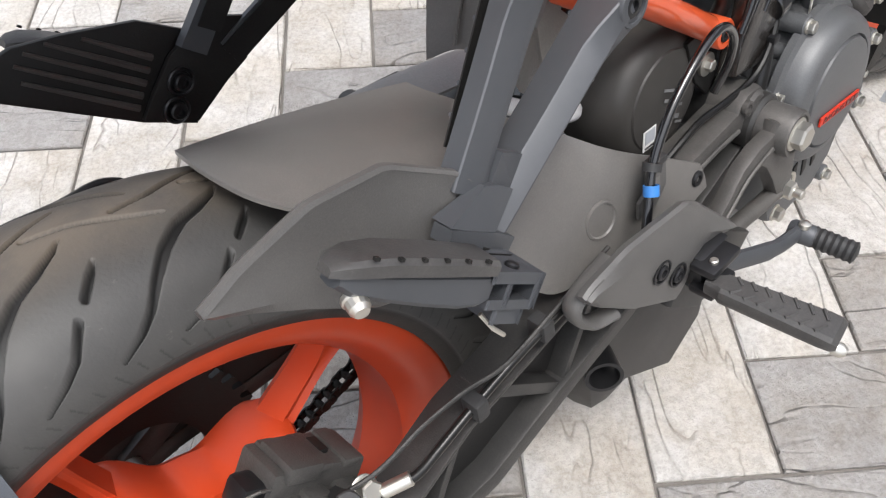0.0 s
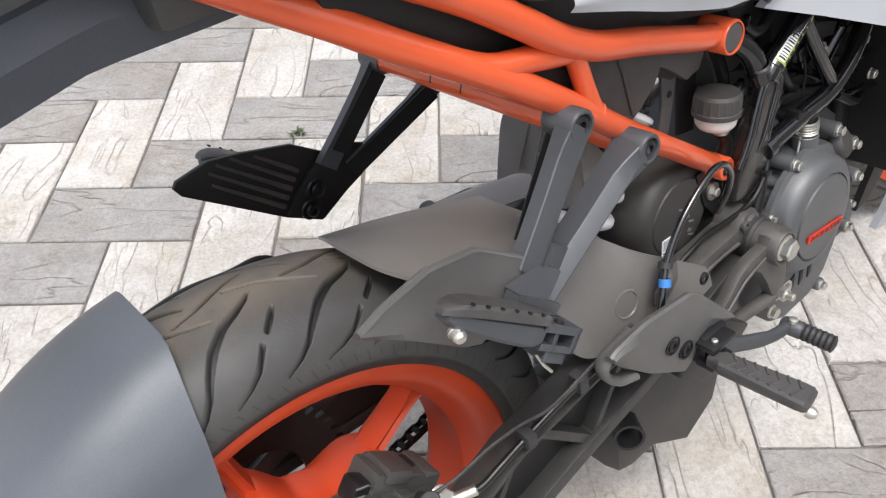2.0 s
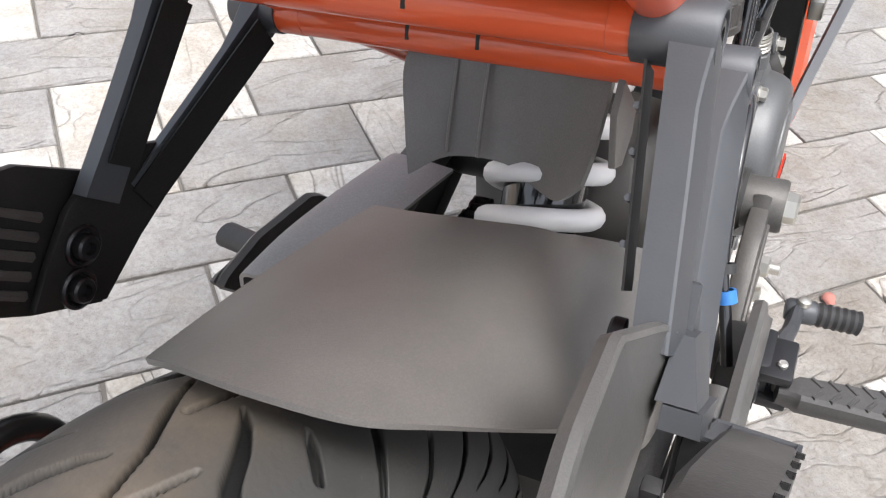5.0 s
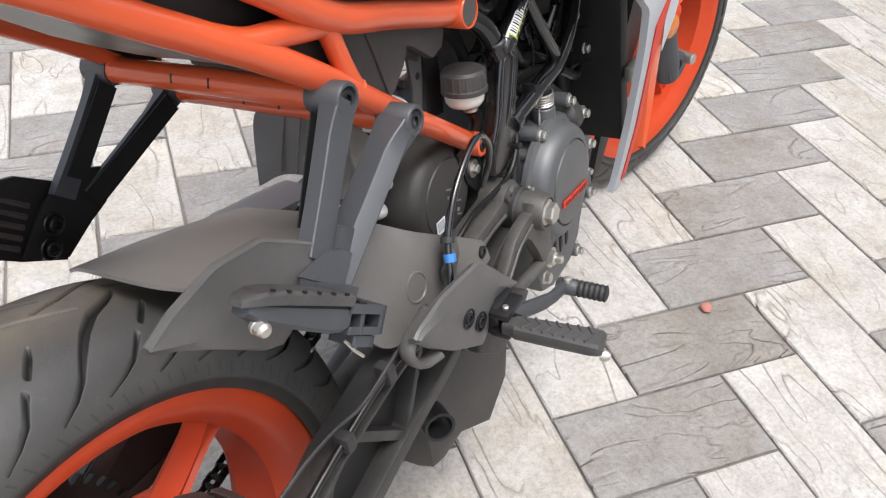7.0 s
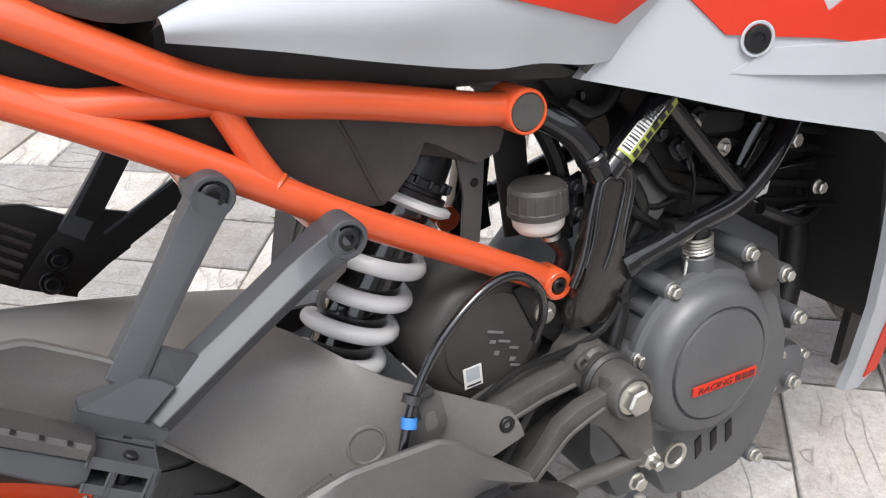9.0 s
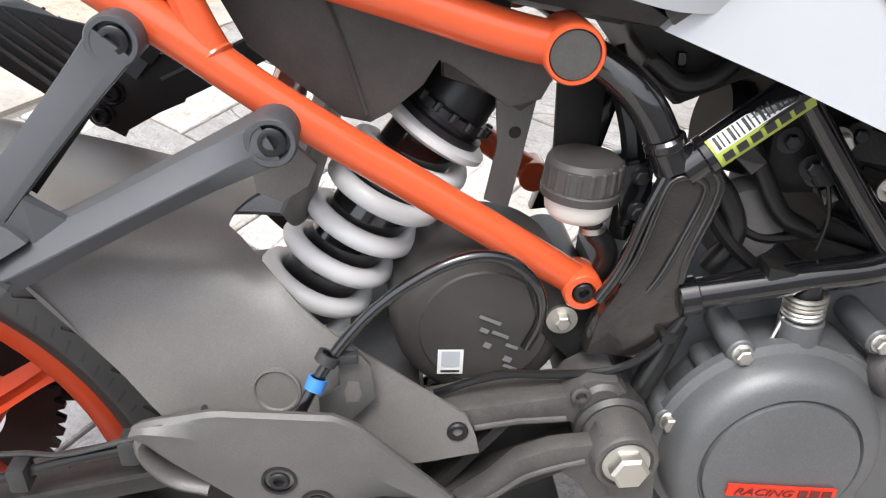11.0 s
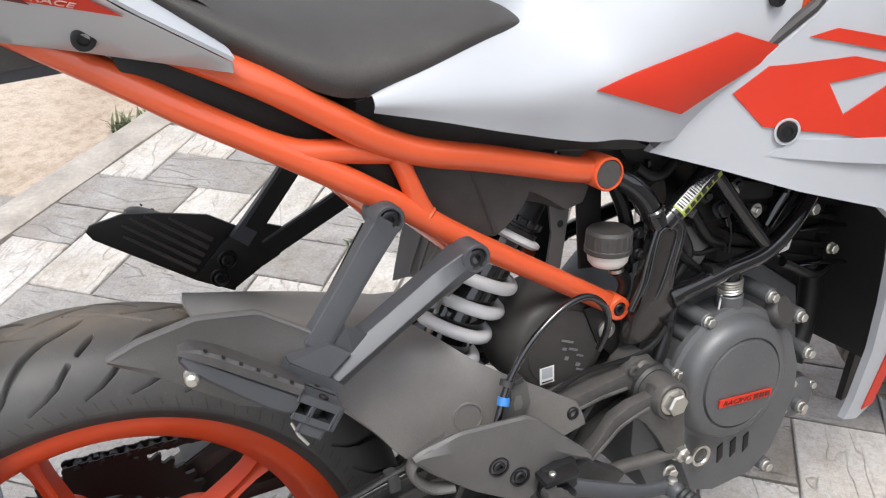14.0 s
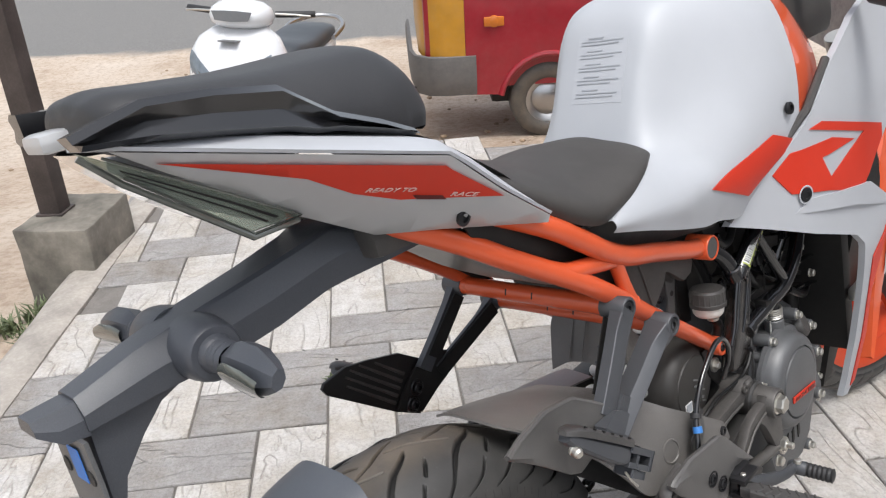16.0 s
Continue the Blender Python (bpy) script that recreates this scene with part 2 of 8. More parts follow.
def stone(name, dark, light, vein, vein_amount, relief, along):
    """Riven paving stone: cloudy colour, meandering cracks and a cleft face."""
    m, n, l, p = material(name, light, 0.72, 0.0, 0.0, 0.35)
    c, info, mp = n.new("ShaderNodeTexCoord"), n.new("ShaderNodeObjectInfo"), n.new("ShaderNodeMapping")
    shift = n.new("ShaderNodeCombineXYZ")
    for k, s in enumerate((37.0, 53.0, 11.0)):
        mul = n.new("ShaderNodeMath")
        mul.operation = "MULTIPLY"
        mul.inputs[1].default_value = s
        l.new(info.outputs["Random"], mul.inputs[0])
        l.new(mul.outputs[0], shift.inputs[k])
    l.new(c.outputs["Object"], mp.inputs["Vector"])
    l.new(shift.outputs[0], mp.inputs["Location"])
    v = mp.outputs[0]
    cloud = noise_node(n, l, v, 7.0, 6, 0.6)
    col = ramp(n, l, cloud, [(0.28, dark), (0.72, light)])
    # cleft lines: contours of a stretched, warped noise, that wander and break off
    stretch = n.new("ShaderNodeMapping")
    stretch.inputs["Scale"].default_value = (3.5, 11.0, 6.0) if along else (13.0, 3.6, 6.0)
    stretch.inputs["Rotation"].default_value = (0, 0, 0.12)
    l.new(v, stretch.inputs["Vector"])
    wave = n.new("ShaderNodeTexNoise")
    wave.inputs["Scale"].default_value, wave.inputs["Detail"].default_value, wave.inputs["Roughness"].default_value, wave.inputs["Distortion"].default_value = 1.0, 3.0, 0.45, 0.7
    l.new(stretch.outputs[0], wave.inputs["Vector"])
    field = wave.outputs["Fac"]
    bands = n.new("ShaderNodeMath")
    bands.operation = "PINGPONG"
    bands.inputs[1].default_value = 0.085
    l.new(field, bands.inputs[0])
    line = ramp(n, l, bands.outputs[0], [(0.0, (1, 1, 1)), (0.005, (0.62, 0.62, 0.62)), (0.019, (0, 0, 0))])
    broken = ramp(n, l, noise_node(n, l, v, 7.0, 4, 0.6), [(0.36, (0, 0, 0)), (0.58, (1, 1, 1))])
    veins = mix(n, l, 1.0, line, broken, "MULTIPLY")
    amount = mix(n, l, 1.0, veins, (vein_amount,) * 3, "MULTIPLY")
    col = mix(n, l, amount, col, vein)
    speck = ramp(n, l, noise_node(n, l, v, 140.0, 4, 0.7), [(0.30, (0.74, 0.73, 0.72)), (0.58, (1, 1, 1))])
    col = mix(n, l, 1.0, col, speck, "MULTIPLY")
    blot = ramp(n, l, noise_node(n, l, v, 24.0, 5, 0.7), [(0.32, (0.84, 0.82, 0.80)), (0.55, (1, 1, 1))])
    col = mix(n, l, 1.0, col, blot, "MULTIPLY")
    stain = ramp(n, l, noise_node(n, l, v, 4.0, 5, 0.7), [(0.44, (1, 1, 1)), (0.60, (0.90, 0.865, 0.81)), (0.78, (0.70, 0.64, 0.57))])
    l.new(mix(n, l, 1.0, col, stain, "MULTIPLY"), p.inputs["Base Color"])
    # ledges: the noise in steps
    steps = n.new("ShaderNodeMath")
    steps.operation = "SNAP"
    steps.inputs[1].default_value = 0.085
    l.new(field, steps.inputs[0])
    h = mix(n, l, 0.38, mix(n, l, 0.5, steps.outputs[0], field), noise_node(n, l, v, 60.0, 6, 0.7))
    h = mix(n, l, veins, h, (0.25, 0.25, 0.25))
    bump(n, l, p, h, relief, 0.02)
    return m


GREY_STONE = stone("grey_riven_stone", (0.300, 0.288, 0.279), (0.396, 0.383, 0.372), (0.16, 0.150, 0.14), 0.28, 0.95, True)
WHITE_STONE = stone("white_riven_stone", (0.470, 0.450, 0.424), (0.635, 0.616, 0.590), (0.28, 0.248, 0.215), 0.46, 0.80, False)
JOINT = mottled("sandy_joint_mortar", (0.165, 0.152, 0.138), 0.9, 0.0, 0.0, 300, 0.6, 0.3)
KERB = mottled("weathered_concrete", (0.34, 0.31, 0.275), 0.85, 0.0, 0.0, 120, 0.7, 0.25)
BLOCK = mottled("stained_concrete", (0.17, 0.155, 0.13), 0.88, 0.0, 0.0, 90, 0.8, 0.45)
POLE = mottled("brown_painted_steel", (0.075, 0.060, 0.055), 0.6, 0.3, 0.0, 200, 0.4, 0.35)
PLASTER = mottled("pale_plaster", (0.36, 0.35, 0.34), 0.9, 0.0, 0.0, 60, 0.5, 0.2)
LEAF = mottled("weed_green", (0.105, 0.130, 0.060), 0.6, 0.0, 0.0, 200, 0.1, 0.35)


def sand_material():
    m, n, l, p = material("sandy_verge_and_road", (0.5, 0.4, 0.3), 0.95, 0.0, 0.0, 0.2)
    c = n.new("ShaderNodeTexCoord")
    v = c.outputs["Object"]
    sep = n.new("ShaderNodeSeparateXYZ")
    l.new(v, sep.inputs[0])
    soil = ramp(n, l, noise_node(n, l, v, 1.1, 6, 0.65), [(0.30, (0.41, 0.312, 0.232)), (0.52, (0.55, 0.462, 0.378)), (0.75, (0.62, 0.550, 0.475))])
    clod = ramp(n, l, noise_node(n, l, v, 26.0, 6, 0.7), [(0.30, (0.62, 0.56, 0.50)), (0.55, (1, 1, 1))])
    soil = mix(n, l, 0.8, soil, clod, "MULTIPLY")
    asphalt = ramp(n, l, noise_node(n, l, v, 60.0, 5, 0.7), [(0.3, (0.17, 0.165, 0.16)), (0.7, (0.25, 0.245, 0.235))])
    wob = n.new("ShaderNodeMath")
    wob.operation = "MULTIPLY_ADD"
    wob.inputs[1].default_value = 0.9
    l.new(noise_node(n, l, v, 0.9, 5), wob.inputs[0])
    l.new(sep.outputs["Y"], wob.inputs[2])
    edge = n.new("ShaderNodeMapRange")
    edge.inputs["From Min"].default_value, edge.inputs["From Max"].default_value = ROAD_EDGE + 0.40, ROAD_EDGE + 0.60
    l.new(wob.outputs[0], edge.inputs["Value"])
    l.new(mix(n, l, edge.outputs[0], soil, asphalt), p.inputs["Base Color"])
    bump(n, l, p, noise_node(n, l, v, 40.0, 6, 0.7), 0.7, 0.03)
    return m


# ---- mesh helpers ----
def finish(name, bm, mat, parent=None, label="", smooth=40):
    """Links a bmesh as one mesh object."""
    bmesh.ops.recalc_face_normals(bm, faces=bm.faces[:])
    me = bpy.data.meshes.new(name)
    bm.to_mesh(me)
    bm.free()
    for one in (mat if isinstance(mat, (list, tuple)) else [mat]):
        me.materials.append(one)
    if smooth:
        me.shade_smooth()
        me.set_sharp_from_angle(angle=radians(smooth))
    ob = new(name, me)
    if parent is not None:
        ob.parent = parent
    if label:
        tagged(ob, label=label)
    return ob


def part(name, bm, mat, parent, label="", smooth=40):
    return finish(name, bm, mat, parent, label, smooth)


def join(*bms):
    """Several bmeshes as one."""
    out = bmesh.new()
    for b in bms:
        me = bpy.data.meshes.new("tmp")
        b.to_mesh(me)
        b.free()
        out.from_mesh(me)
        bpy.data.meshes.remove(me)
    return out


def frame_axes(d):
    d = Vector(d).normalized()
    a = Vector((0, 0, 1)) if abs(d.z) < 0.9 else Vector((1, 0, 0))
    u = d.cross(a).normalized()
    return u, d.cross(u).normalized(), d


def spline(points, steps=8, closed=False):
    """Catmull-Rom curve through the points."""
    pts = [Vector(p) for p in points]
    n = len(pts)
    if n < 3:
        return pts
    out = []
    for i in range(n if closed else n - 1):
        p1, p2 = pts[i], pts[(i + 1) % n]
        p0 = pts[i - 1] if (i or closed) else 2 * p1 - p2
        p3 = pts[(i + 2) % n] if (i + 2 < n or closed) else 2 * p2 - p1
        for k in range(steps):
            t = k / steps
            out.append(0.5 * (2 * p1 + (p2 - p0) * t + (2 * p0 - 5 * p1 + 4 * p2 - p3) * t * t + (3 * p1 - p0 - 3 * p2 + p3) * t ** 3))
    if not closed:
        out.append(pts[-1])
    return out


def sweep(points, radius, segs=14, caps=True, flat=1.0, closed=False):
    """A round bar along a line of points; radius may be a list."""
    pts = [Vector(p) for p in points]
    n = len(pts)
    bm = bmesh.new()
    rings, u = [], None
    for i, p in enumerate(pts):
        if closed:
            d = (pts[(i + 1) % n] - pts[i - 1]).normalized()
        else:
            d = (pts[min(i + 1, n - 1)] - pts[max(i - 1, 0)]).normalized()
        if u is None:
            u, w, _ = frame_axes(d)
        else:
            u = (u - d * u.dot(d)).normalized()
            w = d.cross(u)
        r = radius[i] if isinstance(radius, (list, tuple)) else radius
        rings.append([bm.verts.new(p + r * (math.cos(a) * u + flat * math.sin(a) * w)) for a in (2 * math.pi * k / segs for k in range(segs))])
    for i in range(n if closed else n - 1):
        a, b = rings[i], rings[(i + 1) % n]
        for k in range(segs):
            bm.faces.new((a[k], a[(k + 1) % segs], b[(k + 1) % segs], b[k]))
    if caps and not closed:
        bm.faces.new(rings[0][::-1])
        bm.faces.new(rings[-1])
    return bm


def lathe(profile, origin, axis, segs=40, close=False):
    """Turns a profile of (along, radius) about an axis."""
    u, w, d = frame_axes(axis)
    o = Vector(origin)
    bm = bmesh.new()
    rings = []
    for along, r in profile:
        if r < 1e-6:
            rings.append([bm.verts.new(o + d * along)])
        else:
            rings.append([bm.verts.new(o + d * along + r * (math.cos(a) * u + math.sin(a) * w)) for a in (2 * math.pi * k / segs for k in range(segs))])
    pairs = list(zip(rings, rings[1:])) + ([(rings[-1], rings[0])] if close else [])
    for a, b in pairs:
        for k in range(segs):
            q = (k + 1) % segs
            if len(a) == 1 and len(b) > 1:
                bm.faces.new((a[0], b[q], b[k]))
            elif len(b) == 1 and len(a) > 1:
                bm.faces.new((a[k], a[q], b[0]))
            elif len(a) > 1:
                bm.faces.new((a[k], a[q], b[q], b[k]))
    return bm


def rod(p0, p1, r, segs=24, edge=0.001):
    """A capped cylinder with softened rims."""
    p0, p1 = Vector(p0), Vector(p1)
    n = (p1 - p0).length
    e = min(edge, r * 0.45, n * 0.45)
    return lathe([(0, 0), (0, r - e), (e, r), (n - e, r), (n, r - e), (n, 0)], p0, p1 - p0, segs)


def soften(bm, width, segments=2, angle=35):
    edges = [e for e in bm.edges if len(e.link_faces) == 2 and e.calc_face_angle(0) > radians(angle)]
    if edges and width > 0:
        bmesh.ops.bevel(bm, geom=edges, offset=width, segments=segments, profile=0.6, affect="EDGES", clamp_overlap=True)
    return bm


def slab(outline, y0, y1, edge=0.0015, holes=(), plane="xz"):
    """A plate cut to an outline of (x, z), from y0 to y1, with rounded edges."""
    bm = bmesh.new()
    put = (lambda a, b, c: (a, c, b)) if plane == "xz" else ((lambda a, b, c: (c, a, b)) if plane == "yz" else (lambda a, b, c: (a, b, c)))
    lo = [bm.verts.new(put(a, b, y0)) for a, b in outline]
    hi = [bm.verts.new(put(a, b, y1)) for a, b in outline]
    n = len(outline)
    for k in range(n):
        bm.faces.new((lo[k], lo[(k + 1) % n], hi[(k + 1) % n], hi[k]))
    f0, f1 = bm.faces.new(lo[::-1]), bm.faces.new(hi)
    bmesh.ops.recalc_face_normals(bm, faces=bm.faces[:])
    if edge:
        bmesh.ops.bevel(bm, geom=[e for e in bm.edges if f0 in e.link_faces or f1 in e.link_faces], offset=edge, segments=2, profile=0.6, affect="EDGES", clamp_overlap=True)
    return bm


def beam(points, height, y0, y1, edge=0.003):
    """A cast rail of rectangular section along points of (x, z)."""
    v = [Vector((x, z)) for x, z in points]
    hs = height if isinstance(height, list) else [height] * len(v)
    up, low = [], []
    for k, p in enumerate(v):
        d = (v[min(k + 1, len(v) - 1)] - v[max(k - 1, 0)]).normalized()
        nrm = Vector((-d.y, d.x)) * hs[k] / 2
        up.append(tuple(p + nrm))
        low.append(tuple(p - nrm))
    return slab(up + low[::-1], y0, y1, edge)


def brick(lo, hi, edge=0.002, turn=None):
    """A box between two corners with softened edges."""
    bm = bmesh.new()
    bmesh.ops.create_cube(bm, size=1.0)
    lo, hi = Vector(lo), Vector(hi)
    for v in bm.verts:
        v.co = Vector([lo[k] + (v.co[k] + 0.5) * (hi[k] - lo[k]) for k in range(3)])
    soften(bm, edge)
    if turn is not None:
        bm.transform(turn)
    return bm


def skin(outline, face, thick=0.003, step=0.02, edge=0.0):
    """A curved panel: an outline of (x, z) whose y follows face(x, z), given thickness towards +y (or -y when negative)."""
    bm = bmesh.new()
    vs = [bm.verts.new((x, 0, z)) for x, z in outline]
    bm.faces.new(vs)
    xs, zs = [p[0] for p in outline], [p[1] for p in outline]
    for axis, lo, hi in ((0, min(xs), max(xs)), (2, min(zs), max(zs))):
        k = int((hi - lo) / step)
        for i in range(1, k + 1):
            no = (1, 0, 0) if axis == 0 else (0, 0, 1)
            at = lo + (hi - lo) * i / (k + 1)
            bmesh.ops.bisect_plane(bm, geom=bm.verts[:] + bm.edges[:] + bm.faces[:], plane_co=(at, 0, at), plane_no=no)
    for v in bm.verts:
        v.co.y = face(v.co.x, v.co.z)
    if thick:
        top = bm.faces[:]
        made = bmesh.ops.extrude_face_region(bm, geom=top)
        for v in [g for g in made["geom"] if isinstance(g, bmesh.types.BMVert)]:
            v.co.y += thick
    bmesh.ops.triangulate(bm, faces=[f for f in bm.faces if len(f.verts) > 4])
    return bm


def loft(rows, closed=False, caps=False):
    """A sheet through rows of equally many points."""
    bm = bmesh.new()
    grid = [[bm.verts.new(p) for p in row] for row in rows]
    m = len(rows[0])
    for a, b in zip(grid, grid[1:]):
        for k in range(m if closed else m - 1):
            bm.faces.new((a[k], a[(k + 1) % m], b[(k + 1) % m], b[k]))
    if caps:
        bm.faces.new(grid[0][::-1])
        bm.faces.new(grid[-1])
    return bm




def smooth_rows(rows, across=6, along=6):
    """Refines control rows by splines both ways."""
    fine = [spline(r, across) for r in rows]
    cols = [spline(c, along) for c in zip(*fine)]
    return [list(r) for r in zip(*cols)]


def hex_bolt(at, axis, r=0.008, h=0.006, flange=True, stub=0.0):
    """A hexagon head with its flange, standing out along the axis."""
    u, w, d = frame_axes(axis)
    bm = lathe([(0, 0), (0, r * 1.22), (0.0012, r * 1.22), (0.0018, r * 1.12), (0.0018, 0)], at, axis, 24) if flange else bmesh.new()
    o = Vector(at) + d * (0.0015 if flange else 0)
    lo = [bm.verts.new(o + r * (math.cos(k * math.pi / 3) * u + math.sin(k * math.pi / 3) * w)) for k in range(6)]
    hi = [bm.verts.new(v.co + d * h) for v in lo]
    ch = [bm.verts.new(o + d * (h + r * 0.15) + (v.co - o) * 0.82) for v in lo]
    for k in range(6):
        q = (k + 1) % 6
        bm.faces.new((lo[k], lo[q], hi[q], hi[k]))
        bm.faces.new((hi[k], hi[q], ch[q], ch[k]))
    bm.faces.new(ch)
    if stub:
        bm = join(bm, rod(o + d * h, o + d * (h + stub), r * 0.55, 14))
    return bm


def socket_bolt(at, axis, r=0.008, h=0.005):
    """A round cap screw with a recessed hexagon."""
    u, w, d = frame_axes(axis)
    bm = lathe([(0, r), (h * 0.8, r), (h, r * 0.85), (h, r * 0.52), (h * 0.35, r * 0.50), (h * 0.35, 0)], at, axis, 18)
    return bm


def bar(at, right, up, width, height, lift=0.0006):
    """A thin flat strip for printed lines, on a surface."""
    r, s = Vector(right).normalized(), Vector(up).normalized()
    n = r.cross(s).normalized()
    o = Vector(at)
    bm = bmesh.new()
    lo = [bm.verts.new(o + a * r * width / 2 + b * s * height / 2) for a, b in ((-1, -1), (1, -1), (1, 1), (-1, 1))]
    hi = [bm.verts.new(v.co + n * lift) for v in lo]
    for k in range(4):
        bm.faces.new((lo[k], lo[(k + 1) % 4], hi[(k + 1) % 4], hi[k]))
    bm.faces.new(lo[::-1])
    bm.faces.new(hi)
    return bm


def lettering(text, size, at, right, up, mat, parent, name="lettering", slant=0.0, width=None):
    """Flat letters of the built-in font as a mesh on a surface."""
    cu = bpy.data.curves.new(name, "FONT")
    cu.body, cu.size, cu.extrude, cu.shear = text, size, 0.0003, slant
    cu.align_x, cu.align_y = "LEFT", "BOTTOM_BASELINE"
    tmp = new("tmp_text", cu)
    me = bpy.data.meshes.new_from_object(tmp.evaluated_get(bpy.context.evaluated_depsgraph_get()))
    bpy.data.objects.remove(tmp)
    r, s = Vector(right).normalized(), Vector(up).normalized()
    n = r.cross(s).normalized()
    s = n.cross(r)
    m = Matrix((r, s, n)).transposed().to_4x4()
    m.translation = at
    if width:
        xs = [v.co.x for v in me.vertices]
        me.transform(Matrix.Diagonal((width / (max(xs) - min(xs)), 1, 1, 1)))
    me.transform(m)
    me.materials.clear()
    me.materials.append(mat)
    ob = new(name, me)
    ob.parent = parent
    return ob


def lerp(a, b, t):
    return a + (b - a) * t


def curve_of(*knots):
    """A piecewise-linear function through (x, y) knots."""
    xs, ys = zip(*knots)
    return lambda x: float(np.interp(x, xs, ys))


def thicken(bm, thick):
    """Gives an open sheet thickness against its normals."""
    bmesh.ops.recalc_face_normals(bm, faces=bm.faces[:])
    bm.normal_update()
    made = bmesh.ops.extrude_face_region(bm, geom=bm.faces[:])
    fresh = [g for g in made["geom"] if isinstance(g, bmesh.types.BMVert)]
    bm.normal_update()
    push = [(v, v.normal.copy()) for v in fresh]
    for v, n in push:
        v.co += n * thick
    return bm


# ---- ground, pavement, kerb ----
ROAD_EDGE = 8.0
ALONG = Vector((math.cos(radians(44)), math.sin(radians(44)), 0))   # the kerb runs this way, towards the road
ASIDE = Vector((-ALONG.y, ALONG.x, 0))


def ground_height(s):
    return float(np.interp(s, (-50, 1.9, 3.2, 4.8, 6.5, 9, 400), (-0.13, -0.13, -0.36, -0.60, -0.66, -0.68, -0.68)))


def build_ground():
    xs = sorted(set([-300, -120, -60, -30, -16] + [round(-10 + 0.4 * k, 2) for k in range(46)] + [12, 20, 40, 80, 300]))
    ys = sorted(set([-200, -60, -25, -12, -7, -4] + [round(-2 + 0.3 * k, 2) for k in range(42)] + [12, 16, 25, 50, 120, 400]))
    rows = []
    for y in ys:
        row = []
        for x in xs:
            z = ground_height(y)
            if y < ROAD_EDGE and abs(x) < 30:
                z += 0.035 * noise.noise(Vector((x * 0.8, y * 0.8, 0.0))) + 0.012 * noise.noise(Vector((x * 3, y * 3, 4.0)))
            row.append((x, y, z))
        rows.append(row)
    g = finish("ground", loft(rows), sand_material(), None, "", 60)
    g.matrix_basis = Matrix.Rotation(radians(-46), 4, "Z")
    return tagged(g, "pale sandy roadside verge sloping to a grey asphalt road", "ground", kind="structure")


ground = build_ground()

# herringbone of riven stones, grey one way and white the other
TILE, TURN_T, TILE_X, TILE_Y = 0.15706, radians(-40.731), 0.7752, -0.2167
TU = Vector((math.cos(TURN_T), math.sin(TURN_T), 0))
TV = Vector((-TU.y, TU.x, 0))
KERB_AT = Vector((0.30, 1.80, 0)).dot(ASIDE)       # the pavement's edge, across
WALL_AT = 2.7
FAR_AT = 2.75                                       # the pavement's far edge, along


def on_pavement(p, margin=0.0):
    return p.dot(ASIDE) < KERB_AT - margin and p.dot(ALONG) < FAR_AT - margin and p.dot(ASIDE) > -6 and p.dot(ALONG) > -6


def base_slab():
    c = [ALONG * a + ASIDE * b for a, b in ((-6, -6), (FAR_AT, -6), (FAR_AT, KERB_AT), (-6, KERB_AT))]
    bm = bmesh.new()
    lo, hi = [bm.verts.new((p.x, p.y, -0.75)) for p in c], [bm.verts.new((p.x, p.y, -0.0075)) for p in c]
    for k in range(4):
        bm.faces.new((lo[k], lo[(k + 1) % 4], hi[(k + 1) % 4], hi[k]))
    bm.faces.new(hi)
    bm.faces.new(lo[::-1])
    return bm


pavement = finish("pavement", base_slab(), JOINT, None, "", 0)
tagged(pavement, "raised pavement of grey and white herringbone stones", "pavement", kind="structure")


def kerb_strip():
    rows = []
    for k in range(60):
        a = -5.6 + (FAR_AT + 5.6) * k / 59
        w = 0.010 * noise.noise(Vector((a * 2, 0, 0)))
        o = ALONG * a + ASIDE * KERB_AT
        rows.append([o + ASIDE * d + Vector((0, 0, h + 0.006 * noise.noise(Vector((a * 4, d * 30, 1)))))
                     for d, h in ((0.002, -0.03), (0.002, 0.004), (0.02, 0.012), (0.10 + w, 0.010), (0.125 + w, -0.004), (0.135 + w, -0.25))])
    return loft(rows)


kerb = finish("kerb", kerb_strip(), KERB, None, "", 60)
tagged(kerb, "worn concrete kerb strip along the pavement", "kerb", kind="structure")

# unseen wall added behind the camera to cut light on the near sides
unseen_wall = finish("unseen_wall", brick((-6.0, -0.25, -0.3), (6.0, 0.0, 2.0), 0.01), PLASTER, None, "", 30)
unseen_wall.matrix_basis = Matrix.Translation(ASIDE * -WALL_AT) @ Matrix.Rotation(radians(44), 4, "Z")
tagged(unseen_wall, "unseen plain grey plastered wall added to darken the sides facing it", "wall", kind="structure")


